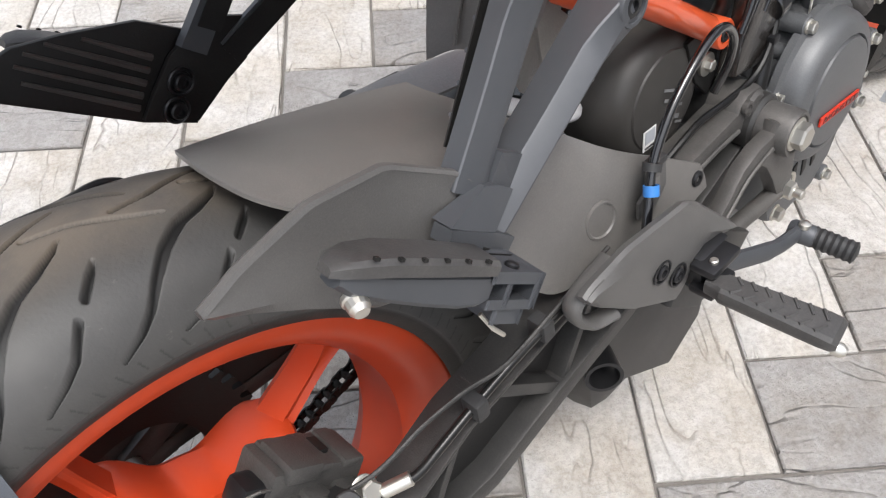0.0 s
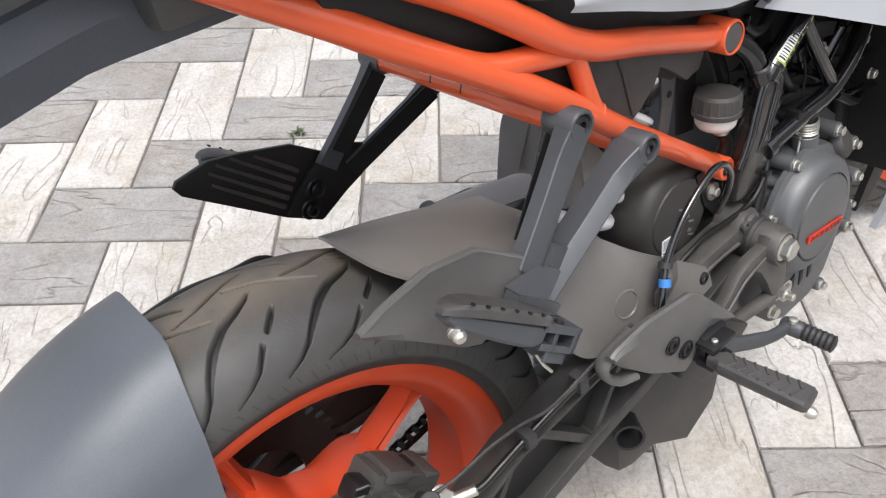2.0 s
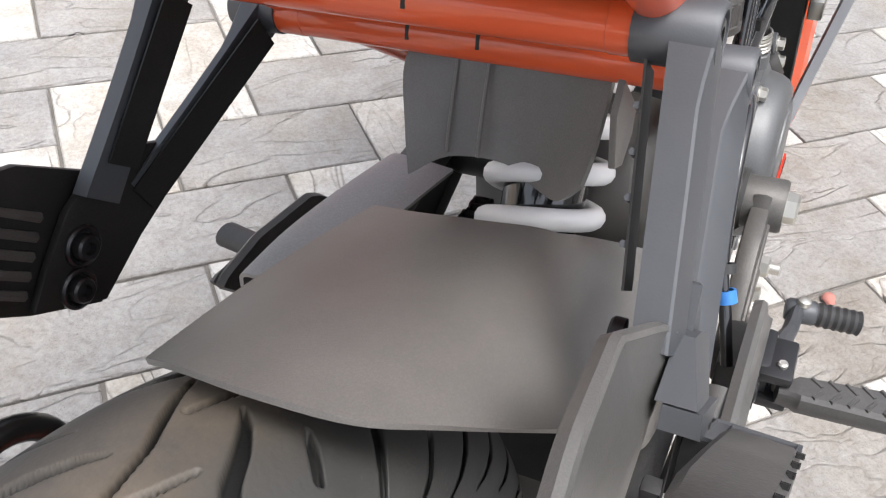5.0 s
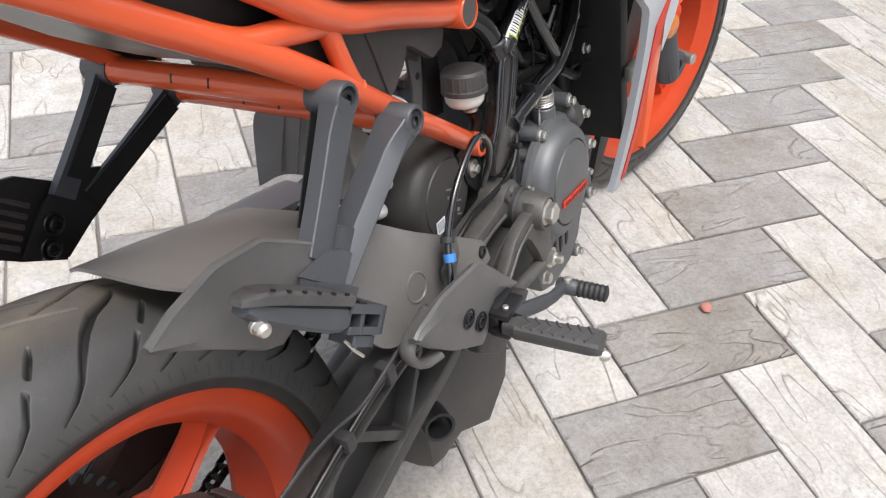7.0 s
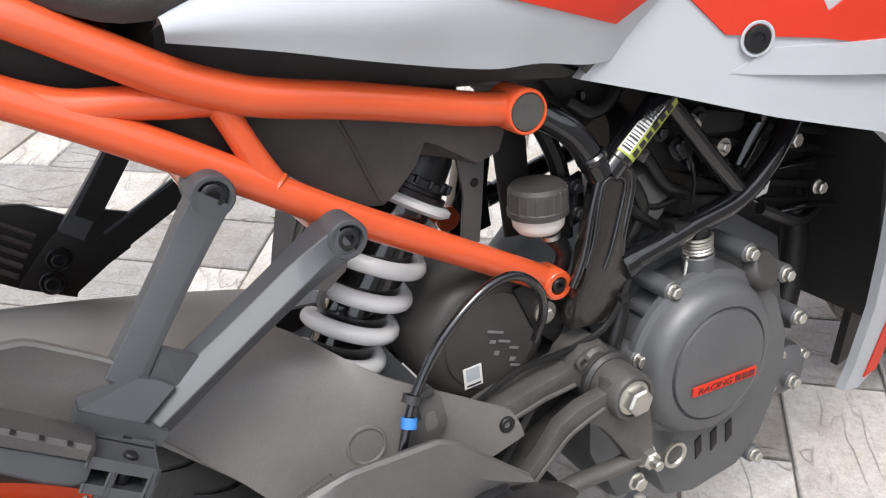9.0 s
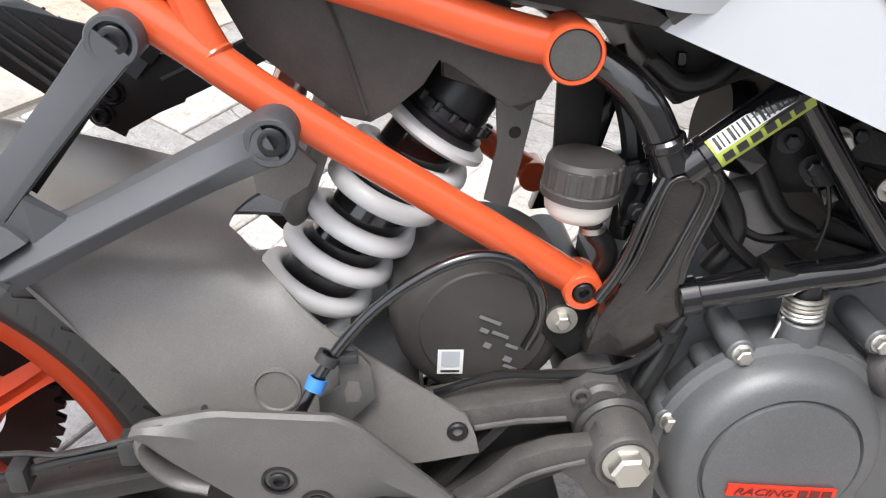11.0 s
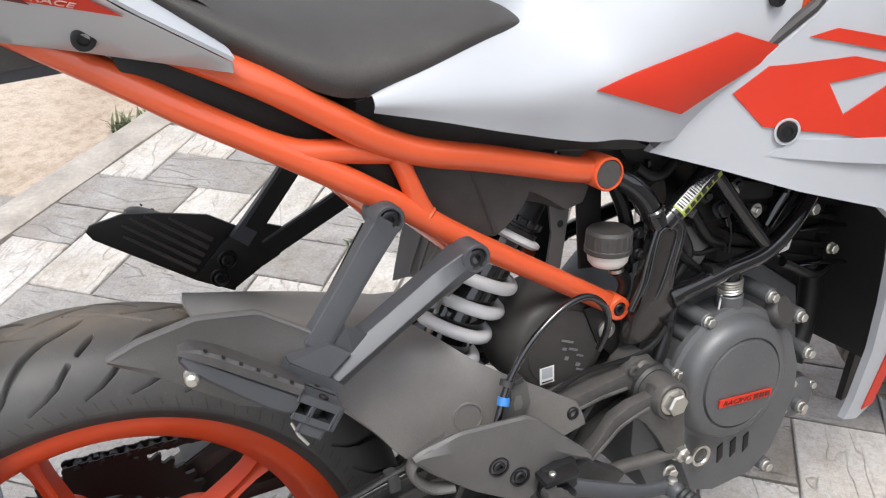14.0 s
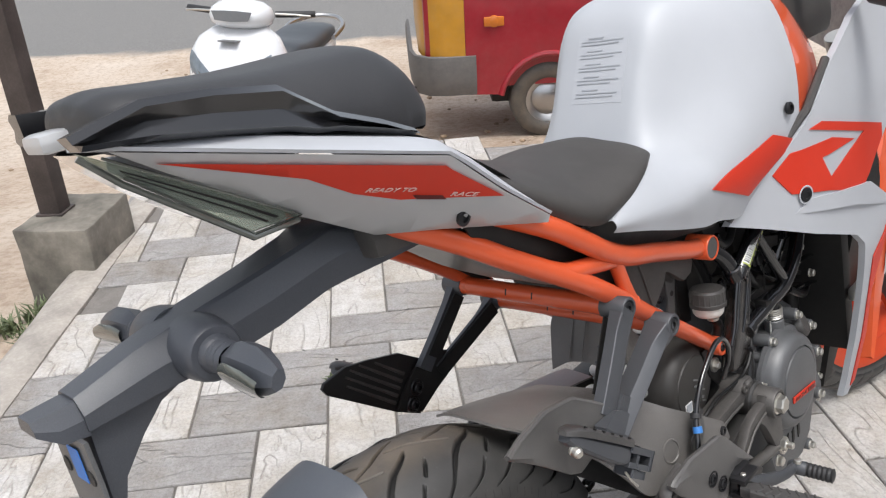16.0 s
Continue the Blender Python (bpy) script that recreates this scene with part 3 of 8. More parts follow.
def tile_mesh(name, a, b, mat, seed):
    """One stone: a cleft top inside a chamfered rim."""
    bm = bmesh.new()
    g, d, c = 0.0024, 0.022, 0.0022
    rnd = random.Random(seed)
    x0, x1, y0, y1 = -a / 2 + g, a / 2 - g, -b / 2 + g, b / 2 - g
    lo = [bm.verts.new((x, y, -d)) for x, y in ((x0, y0), (x1, y0), (x1, y1), (x0, y1))]
    mid = [bm.verts.new((v.co.x + rnd.uniform(-.001, .001), v.co.y + rnd.uniform(-.001, .001), -c - rnd.uniform(0, .001))) for v in lo]
    top = [bm.verts.new((v.co.x - math.copysign(c, v.co.x), v.co.y - math.copysign(c, v.co.y), rnd.uniform(-.0008, .0006))) for v in mid]
    for k in range(4):
        q = (k + 1) % 4
        bm.faces.new((lo[k], lo[q], mid[q], mid[k]))
        bm.faces.new((mid[k], mid[q], top[q], top[k]))
    bm.faces.new(top)
    me = bpy.data.meshes.new(name)
    bm.to_mesh(me)
    bm.free()
    me.materials.append(mat)
    return me


def lay_tiles():
    rnd = random.Random(5)
    grey = [tile_mesh("grey_stone", 2 * TILE, TILE, GREY_STONE, s) for s in range(4)]
    white = [tile_mesh("white_stone", TILE, 2 * TILE, WHITE_STONE, s + 9) for s in range(4)]
    spots = []
    for k in range(-46, 47):
        for j in range(-14, 15):
            for kind, (cx, cy) in (("grey", (k + 4 * j + 1.0, k + 0.5)), ("white", (k + 4 * j + 3.5, k + 1.0))):
                p = Vector((TILE_X, TILE_Y, 0)) + TU * (cx * TILE) + TV * (cy * TILE)
                if on_pavement(p, -0.04):
                    spots.append((kind, p))
    # the stones of the stretch beside and behind the motorcycle come first
    spots.sort(key=lambda s: max(abs(s[1].x - 0.75) / 1.25, abs(s[1].y - 0.55)))
    turn = Matrix.Rotation(TURN_T, 4, "Z")
    verts, faces, mats = [], [], []
    for i, (kind, p) in enumerate(spots):
        me = rnd.choice(grey if kind == "grey" else white)
        m = Matrix.Translation(p + Vector((0, 0, rnd.uniform(-.0012, .0008)))) @ turn @ pose(0, 0, 0, rnd.uniform(-.25, .25), rnd.uniform(-.25, .25), rnd.uniform(-.3, .3) + rnd.choice((0, 180)))
        if i < 300:
            ob = new("stone", me)
            ob.parent = pavement
            ob.matrix_basis = m
        else:
            base = len(verts)
            verts += [m @ v.co for v in me.vertices]
            faces += [[base + q for q in f.vertices] for f in me.polygons]
            mats += [0 if kind == "grey" else 1] * len(me.polygons)
    me = bpy.data.meshes.new("outer_stones")
    me.from_pydata(verts, [], faces)
    me.materials.append(GREY_STONE)
    me.materials.append(WHITE_STONE)
    me.polygons.foreach_set("material_index", mats)
    rest = new("outer_stones", me)
    rest.parent = pavement
    tagged(rest, "further grey and white paving stones", kind="stuff")


# ---- the motorcycle: built upright, x forward, y to its left, leaned on its stand ----
bike = new("motorcycle")
bike.matrix_basis = pose(0, 0, 0, -12.4, 0, 0)
tagged(bike, "white and orange sport motorcycle with black trim leaning on its stand", "motorcycle")


def both(f):
    """Runs f for the right side (-1) and the left side (1)."""
    for s in (-1, 1):
        f(s)


# -- rear wheel --
REAR = Vector((0.0, 0.0, 0.313))
# one period (18 degrees) of the right-hand grooves: (degrees, metres from the crown line, half width)
TREAD = [
    [(0.0, 0.0100, 0.0008), (1.4, 0.0170, 0.0024), (3.9, 0.0255, 0.0034), (6.7, 0.0325, 0.0036), (9.8, 0.0445, 0.0034), (12.2, 0.0560, 0.0028), (14.2, 0.0645, 0.0023), (16.4, 0.0688, 0.0019), (19.4, 0.0710, 0.0015)],
    [(-1.3, 0.0350, 0.0009), (-0.3, 0.0410, 0.0023), (1.5, 0.0504, 0.0021)],
    [(3.3, 0.0572, 0.0020), (5.6, 0.0662, 0.0020), (8.2, 0.0695, 0.0017), (11.2, 0.0711, 0.0013)],
    [(7.3, 0.0215, 0.0008), (10.2, 0.0165, 0.0016), (13.2, 0.0090, 0.0020), (16.2, 0.0010, 0.0018), (20.7, -0.0050, 0.0016)],
]
GROOVE_START = 65.3     # where one long groove begins, in degrees round the wheel


def tyre_mesh(center, half, crown, bead, periods, rounds, across, mirrored=0.5):
    """A tyre with curved grooves sunk into its crown."""
    a = np.linspace(0.0, np.pi, 4000)
    co, si = np.cos(a), np.sin(a)
    rd = bead + (crown - bead) * np.abs(si) ** 0.85
    yd = half * np.sign(co) * np.abs(co) ** 0.80 * (1 - 0.17 * np.exp(-(rd - bead) / 0.016))
    run = np.concatenate([[0], np.cumsum(np.hypot(np.diff(rd), np.diff(yd)))])
    even = np.linspace(0, run[-1], across)
    r, y = np.interp(even, run, rd), np.interp(even, run, yd)
    th = np.linspace(0, 2 * np.pi, rounds, endpoint=False)
    T, Y = np.meshgrid(th, y, indexing="ij")
    Rr = np.repeat(r[None, :], rounds, 0).copy()
    period = 2 * np.pi / periods
    top = run[np.argmax(rd)]
    arc = np.repeat((even - top)[None, :], rounds, 0)                # along the section, from the crown; right side positive
    upper = slice(np.argmax(yd), np.argmax(rd) + 1)
    half_run, half_y = (top - run[upper])[::-1], yd[upper][::-1]
    depth, ticks = np.zeros_like(T), np.zeros_like(T)
    for side, off in ((1, 0.0), (-1, mirrored)):
        th0 = (T - radians(GROOVE_START) + off * period) % period
        u = arc * side
        for line in TREAD:
            pts = [(radians(g) * crown, math.copysign(np.interp(abs(y), half_y, np.abs(half_run)), y), w) for g, y, w in line]
            for (ax, ay, aw), (bx, by, bw) in zip(pts, pts[1:]):
                dx, dy = bx - ax, by - ay
                for wrap in (-1, 0, 1):
                    px, py = (th0 + wrap * period) * crown - ax, u - ay
                    t = np.clip((px * dx + py * dy) / (dx * dx + dy * dy), 0, 1)
                    dist = np.hypot(px - t * dx, py - t * dy)
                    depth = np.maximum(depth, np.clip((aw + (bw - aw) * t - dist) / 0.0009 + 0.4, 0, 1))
        shoulder = np.interp(0.0722, half_y, np.abs(half_run))
        tick = (th0 + 0.02 * (u - shoulder) / 0.01) % (period / 6)
        long = np.where(((th0 * 6 / period).astype(int) % 2) == 0, 0.010, 0.006)
        ticks = np.maximum(ticks, ((np.minimum(tick, period / 6 - tick) * crown < 0.0007) & (u > shoulder - 0.002) & (u < shoulder + long)).astype(float))
    wall = np.clip((np.abs(arc) - shoulder - 0.013) / 0.0012, 0, 1)
    Rr -= 0.0060 * depth + 0.0006 * ticks
    Rr += 0.0010 * np.exp(-((np.abs(arc) - shoulder - 0.0125) / 0.0012) ** 2)
    X, Z = np.cos(T) * Rr, np.sin(T) * Rr
    verts = np.stack([X + center.x, Y + center.y, Z + center.z], -1).reshape(-1, 3)
    i, j = np.meshgrid(np.arange(rounds), np.arange(across - 1), indexing="ij")
    q = ((i + 1) % rounds)
    faces = np.stack([i * across + j, i * across + j + 1, q * across + j + 1, q * across + j], -1).reshape(-1, 4)
    me = bpy.data.meshes.new("tyre")
    me.from_pydata(verts.tolist(), [], faces.tolist())
    me.materials.append(TYRE)
    # painted shade for grooves and ticks, which the tyre colour reads
    groove_shade = me.attributes.new("groove_shade", "FLOAT", "POINT")
    groove_shade.data.foreach_set("value", np.clip(np.maximum(depth * 1.6 - 0.35, ticks * 0.6), 0, 1).astype(np.float32).ravel())
    side_wall = me.attributes.new("side_wall", "FLOAT", "POINT")
    side_wall.data.foreach_set("value", wall.astype(np.float32).ravel())
    me.shade_smooth()
    return me


def rim_profile(w, flange, well):
    """Rim section as (across, radius)."""
    return [(-w, flange), (-w + 0.002, flange + 0.0015), (-w + 0.008, flange - 0.002), (-w + 0.010, flange - 0.010), (-w + 0.030, well + 0.012), (-0.02, well + 0.004),
            (0.02, well + 0.004), (w - 0.030, well + 0.012), (w - 0.010, flange - 0.010), (w - 0.008, flange - 0.002), (w - 0.002, flange + 0.0015), (w, flange),
            (w, flange - 0.010), (w - 0.004, flange - 0.022), (w - 0.012, flange - 0.030), (0.028, well - 0.012), (0.0, well - 0.010), (-0.028, well - 0.012), (-w + 0.012, flange - 0.030), (-w + 0.004, flange - 0.022), (-w, flange - 0.010)]


def spoke(center, ang, r0, r1, y0, w0, w1, thick):
    """A cast spoke with a hollow back, from hub to rim."""
    rows = []
    d, t = Vector((math.cos(ang), 0, math.sin(ang))), Vector((-math.sin(ang), 0, math.cos(ang)))
    for k in range(9):
        f = k / 8
        r, w = lerp(r0, r1, f), lerp(w0, w1, f) + 0.075 * max(0, f - 0.70) ** 1.3 + 0.014 * max(0, 0.2 - f) * 3
        h = thick * (1 - 0.25 * f)
        o = center + d * r
        ring = [(-w, y0 + h * 0.25), (-w * 0.55, y0 - h * 0.5), (-w * 0.2, y0 - h * 0.36), (w * 0.2, y0 - h * 0.36), (w * 0.55, y0 - h * 0.5), (w, y0 + h * 0.25), (w * 0.5, y0 + h * 0.5), (-w * 0.5, y0 + h * 0.5)]
        rows.append([o + t * a + Vector((0, b, 0)) for a, b in ring])
    return loft(rows, closed=True, caps=True)


def wheel(name, center, half, crown, flange, w, label, first, count, detail):
    hub = join(lathe([(y, r) for y, r in rim_profile(w, flange, flange - 0.030)], center, (0, 1, 0), 96, close=True),
               lathe([(-0.045, 0.022), (-0.045, 0.034), (-0.038, 0.040), (-0.02, 0.046), (0.02, 0.046), (0.038, 0.040), (0.045, 0.034), (0.045, 0.022)], center, (0, 1, 0), 40, close=True))
    rim = part(name, hub, RIM, bike, label, 35)
    rows = []
    for y, grow in ((-0.036, -0.030), (-0.033, -0.012), (-0.028, -0.004), (-0.018, 0.0), (0.018, 0.0), (0.030, -0.010)):
        ring = []
        for k in range(count * 24):
            a = first + 2 * math.pi * k / (count * 24)
            r = 0.076 + 0.046 * (0.5 + 0.5 * math.cos(count * (a - first))) ** 2.5 + grow
            ring.append(center + Vector((r * math.cos(a), y, r * math.sin(a))))
        rows.append(ring)
    part("hub_star", loft(rows, True, True), RIM, rim, "", 30)
    for k in range(count):
        part("spoke", spoke(center, first + 2 * math.pi * k / count, 0.070, flange - 0.026, 0.0, 0.0130, 0.0085, 0.036), RIM, rim)
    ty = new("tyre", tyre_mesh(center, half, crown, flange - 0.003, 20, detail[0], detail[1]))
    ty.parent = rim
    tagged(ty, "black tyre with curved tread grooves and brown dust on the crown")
    return rim


rear = wheel("rear_wheel", REAR, 0.0765, 0.307, 0.2335, 0.060, "orange cast rear wheel", radians(31), 5, (2300, 250))
axle = part("axle", rod(REAR + Vector((0, -0.135, 0)), REAR + Vector((0, 0.135, 0)), 0.011), STEEL, rear)


def disc_mesh(center, r0, r1, y, teeth):
    bm = bmesh.new()
    n = teeth * 8
    rings = []
    for rr, wave, yy in ((r0, 0, y - 0.002), (r1, 0.0022, y - 0.002), (r1, 0.0022, y + 0.002), (r0, 0, y + 0.002)):
        rings.append([bm.verts.new(center + Vector(((rr + wave * math.cos(teeth * a)) * math.cos(a), yy, (rr + wave * math.cos(teeth * a)) * math.sin(a)))) for a in (2 * math.pi * k / n for k in range(n))])
    for i in range(4):
        a, b = rings[i], rings[(i + 1) % 4]
        for k in range(n):
            bm.faces.new((a[k], a[(k + 1) % n], b[(k + 1) % n], b[k]))
    return bm


part("brake_disc", disc_mesh(REAR, 0.078, 0.115, -0.072, 14), DISC, rear, "steel wave brake disc")
part("disc_carrier", lathe([(-0.076, 0.03), (-0.076, 0.080), (-0.069, 0.080), (-0.060, 0.045), (-0.045, 0.03)], REAR, (0, 1, 0), 40, close=True), RIM, rear)


def sprocket():
    bm = bmesh.new()
    n, teeth = 43 * 4, 43
    rings = []
    for inner, yy in ((1, 0.078), (0, 0.078), (0, 0.084), (1, 0.084)):
        ring = []
        for k in range(n):
            a = 2 * math.pi * k / n
            r = 0.060 if inner else 0.108 + 0.0055 * (1 if k % 4 in (1, 2) else -1) * 0.8
            ring.append(bm.verts.new(REAR + Vector((r * math.cos(a), yy, r * math.sin(a)))))
        rings.append(ring)
    for i in range(4):
        a, b = rings[i], rings[(i + 1) % 4]
        for k in range(n):
            bm.faces.new((a[k], a[(k + 1) % n], b[(k + 1) % n], b[k]))
    return bm


part("sprocket", sprocket(), DARK, rear, "dark steel rear sprocket")

# -- chain: links along the upper and lower run --
chain = part("drive_chain", sweep([(0.0, 0.081, 0.201), (0.30, 0.081, 0.255), (0.55, 0.081, 0.330)], 0.0025, 8), DARK, bike, "greasy black drive chain")


def chain_link(o, d, wide):
    u = Vector((-d.z, 0, d.x))
    h, L = (0.0062, 0.0095)
    out = []
    for y in (-wide, wide):
        pts = []
        for k in range(16):
            a = 2 * math.pi * k / 16
            x = L * math.cos(a)
            z = h * math.sin(a) * (1 - 0.28 * math.exp(-(x / 0.0035) ** 2))
            pts.append((x, z))
        b = bmesh.new()
        lo = [b.verts.new(o + d * x + u * z + Vector((0, y - 0.0009, 0))) for x, z in pts]
        hi = [b.verts.new(v.co + Vector((0, 0.0018, 0))) for v in lo]
        for k in range(16):
            b.faces.new((lo[k], lo[(k + 1) % 16], hi[(k + 1) % 16], hi[k]))
        b.faces.new(lo[::-1])
        b.faces.new(hi)
        out.append(b)
    out.append(rod(o + d * 0.0064 - Vector((0, wide + 0.002, 0)), o + d * 0.0064 + Vector((0, wide + 0.002, 0)), 0.0042, 10, 0.0004))
    return join(*out)


def lay_chain():
    for p0, p1 in ((Vector((0.0, 0.081, 0.203)), Vector((0.56, 0.081, 0.330))), (Vector((-0.02, 0.081, 0.421)), Vector((0.56, 0.081, 0.380)))):
        d = (p1 - p0).normalized()
        k = int((p1 - p0).length / 0.0127)
        for i in range(k):
            part("link", chain_link(p0 + d * 0.0127 * i, d, 0.0052 if i % 2 else 0.0072), DARK, chain, "", 50)


lay_chain()

# -- swingarm --
SA_UP = [(0.56, 0.452), (0.47, 0.446), (0.36, 0.437), (0.28, 0.430), (0.18, 0.412), (0.09, 0.372), (0.0, 0.337), (-0.05, 0.330)]
SA_LO = [(0.56, 0.398), (0.47, 0.362), (0.38, 0.328), (0.29, 0.307), (0.20, 0.282), (0.10, 0.286), (0.0, 0.292), (-0.05, 0.297)]


def swing_side(s):
    y0, y1 = s * 0.112, s * 0.145
    top = beam([(x, z - (0.010 if x > 0.37 else 0.024)) for x, z in SA_UP], [0.020 if x > 0.37 else 0.026 for x, z in SA_UP], s * 0.104, s * (0.131 if s < 0 else 0.138))
    bot = beam([(x, z + 0.011) for x, z in SA_LO], 0.019, s * 0.106, s * 0.134)
    ob = part("swingarm_side", join(top, bot), SWING, bike, "dark cast lattice swingarm", 30)
    ribs = [((0.50, 0.440), (0.43, 0.358)), ((0.43, 0.358), (0.36, 0.430)), ((0.36, 0.430), (0.29, 0.318)), ((0.29, 0.318), (0.20, 0.405)), ((0.20, 0.405), (0.13, 0.295)), ((0.13, 0.295), (0.07, 0.36))]
    for k, (p, q) in enumerate(ribs):
        part("rib", beam([p, q], 0.011 if k % 2 else 0.008, s * (0.110 + 0.0004 * k), s * (0.130 - 0.0004 * k), 0.002), SWING, ob, "", 30)
    # the flat ledge along the top rail
    part("ledge", beam([(x, z - 0.010) for x, z in SA_UP[2:6]], 0.004, s * 0.106, s * 0.146, 0.001), SWING, ob)
    # web coloured near black, to paint shade into the pockets between the ribs
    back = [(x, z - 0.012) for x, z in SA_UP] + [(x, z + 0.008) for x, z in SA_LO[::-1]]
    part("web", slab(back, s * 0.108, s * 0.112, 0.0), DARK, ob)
    part("axle_plate", slab([(-0.075, 0.283), (0.04, 0.283), (0.055, 0.30), (0.055, 0.335), (0.03, 0.347), (-0.07, 0.343)], s * 0.112, s * 0.148, 0.004), SWING, ob)
    part("axle_nut", hex_bolt((0.0, s * 0.148, 0.313), (0, s, 0), 0.015, 0.012), STEEL, ob)


both(swing_side)
part("swingarm_pivot", rod((0.561, -0.142, 0.427), (0.561, 0.142, 0.427), 0.026, 32, 0.003), SWING, bike)
part("swingarm_yoke", brick((0.36, -0.115, 0.36), (0.44, 0.115, 0.425), 0.015), SWING, bike)
# -- pivot arms on the right --
arm_up = [(0.400, 0.432), (0.439, 0.441), (0.468, 0.446), (0.529, 0.452), (0.533, 0.458), (0.544, 0.464), (0.563, 0.462), (0.571, 0.451), (0.582, 0.433), (0.588, 0.410), (0.546, 0.413), (0.533, 0.430), (0.498, 0.431), (0.47, 0.427), (0.439, 0.421), (0.400, 0.412)]
lug = part("swingarm_lug", slab(arm_up, -0.134, -0.100, 0.004), DUSTY, bike, "dusty cast swingarm arm")
part("lug_rib", sweep([(0.470, -0.134, 0.4305), (0.498, -0.1345, 0.4345), (0.530, -0.1345, 0.4345)], 0.0022, 8), DUSTY, lug)
part("lug_eye", lathe([(0, 0.0065), (0.004, 0.0065), (0.0045, 0.0058), (0.0045, 0.0036), (-0.002, 0.0032), (-0.002, 0)], (0.538, -0.134, 0.4545), (0, -1, 0), 20), DUSTY, lug)
part("lug_collar", rod((0.553, -0.137, 0.446), (0.553, -0.100, 0.446), 0.0150, 24, 0.003), DUSTY, lug)
arm_low = [(0.545, 0.445), (0.541, 0.436), (0.516, 0.4345), (0.494, 0.427), (0.475, 0.408), (0.455, 0.393), (0.440, 0.376), (0.432, 0.352), (0.452, 0.362), (0.466, 0.384), (0.484, 0.398), (0.500, 0.410), (0.520, 0.416), (0.533, 0.404), (0.548, 0.380), (0.565, 0.345), (0.586, 0.338), (0.586, 0.380), (0.584, 0.432)]
footplate = part("footrest_hanger", slab(arm_low, -0.163, -0.148, 0.004), DUSTY, bike, "dark cast footrest hanger")
part("lower_member", sweep(spline([(0.578, -0.156, 0.349), (0.54, -0.156, 0.352), (0.502, -0.156, 0.357), (0.46, -0.156, 0.358), (0.440, -0.156, 0.362)], 5), 0.0085, 12, True, 0.8), DUSTY, footplate)
part("arm_rim", sweep(spline([(0.447, -0.163, 0.372), (0.466, -0.1635, 0.3885), (0.484, -0.1635, 0.402), (0.500, -0.1635, 0.4135), (0.520, -0.1635, 0.4200), (0.537, -0.1635, 0.4235)], 4), 0.0020, 8), DUSTY, footplate)
part("pivot_boss", lathe([(-0.035, 0), (-0.035, 0.0215), (0.0, 0.0215), (0.0025, 0.0200), (0.0025, 0.0172), (0.0008, 0.0165), (0.0008, 0)], (0.561, -0.170, 0.427), (0, -1, 0), 36), DUSTY, footplate)
part("pivot_bolt", hex_bolt((0.561, -0.1705, 0.427), (0, -1, 0), 0.0125, 0.0085), STEEL, footplate, "large zinc hexagon bolt")
part("stay_nut", hex_bolt((0.592, -0.128, 0.398), (0, -1, 0), 0.0058, 0.005), STEEL, footplate)
part("hanger_bolt", hex_bolt((0.578, -0.160, 0.350), (0, -1, 0), 0.009, 0.008, True, 0.010), STEEL, footplate)
part("hanger_nut", hex_bolt((0.566, -0.160, 0.328), (0, -1, 0), 0.007, 0.006), STEEL, footplate)

# -- orange rear subframe --
UP = [(0.522, 0.104, 0.6715), (0.485, 0.107, 0.682), (0.44, 0.110, 0.698), (0.389, 0.115, 0.716), (0.345, 0.119, 0.730), (0.318, 0.120, 0.741), (0.286, 0.121, 0.759), (0.250, 0.120, 0.785), (0.19, 0.110, 0.826), (0.05, 0.066, 0.905)]
LO = [(0.541, 0.094, 0.515), (0.480, 0.101, 0.560), (0.42, 0.108, 0.604), (0.361, 0.115, 0.648), (0.310, 0.117, 0.689), (0.236, 0.114, 0.744), (0.155, 0.102, 0.7985), (0.11, 0.090, 0.831), (0.03, 0.062, 0.885)]


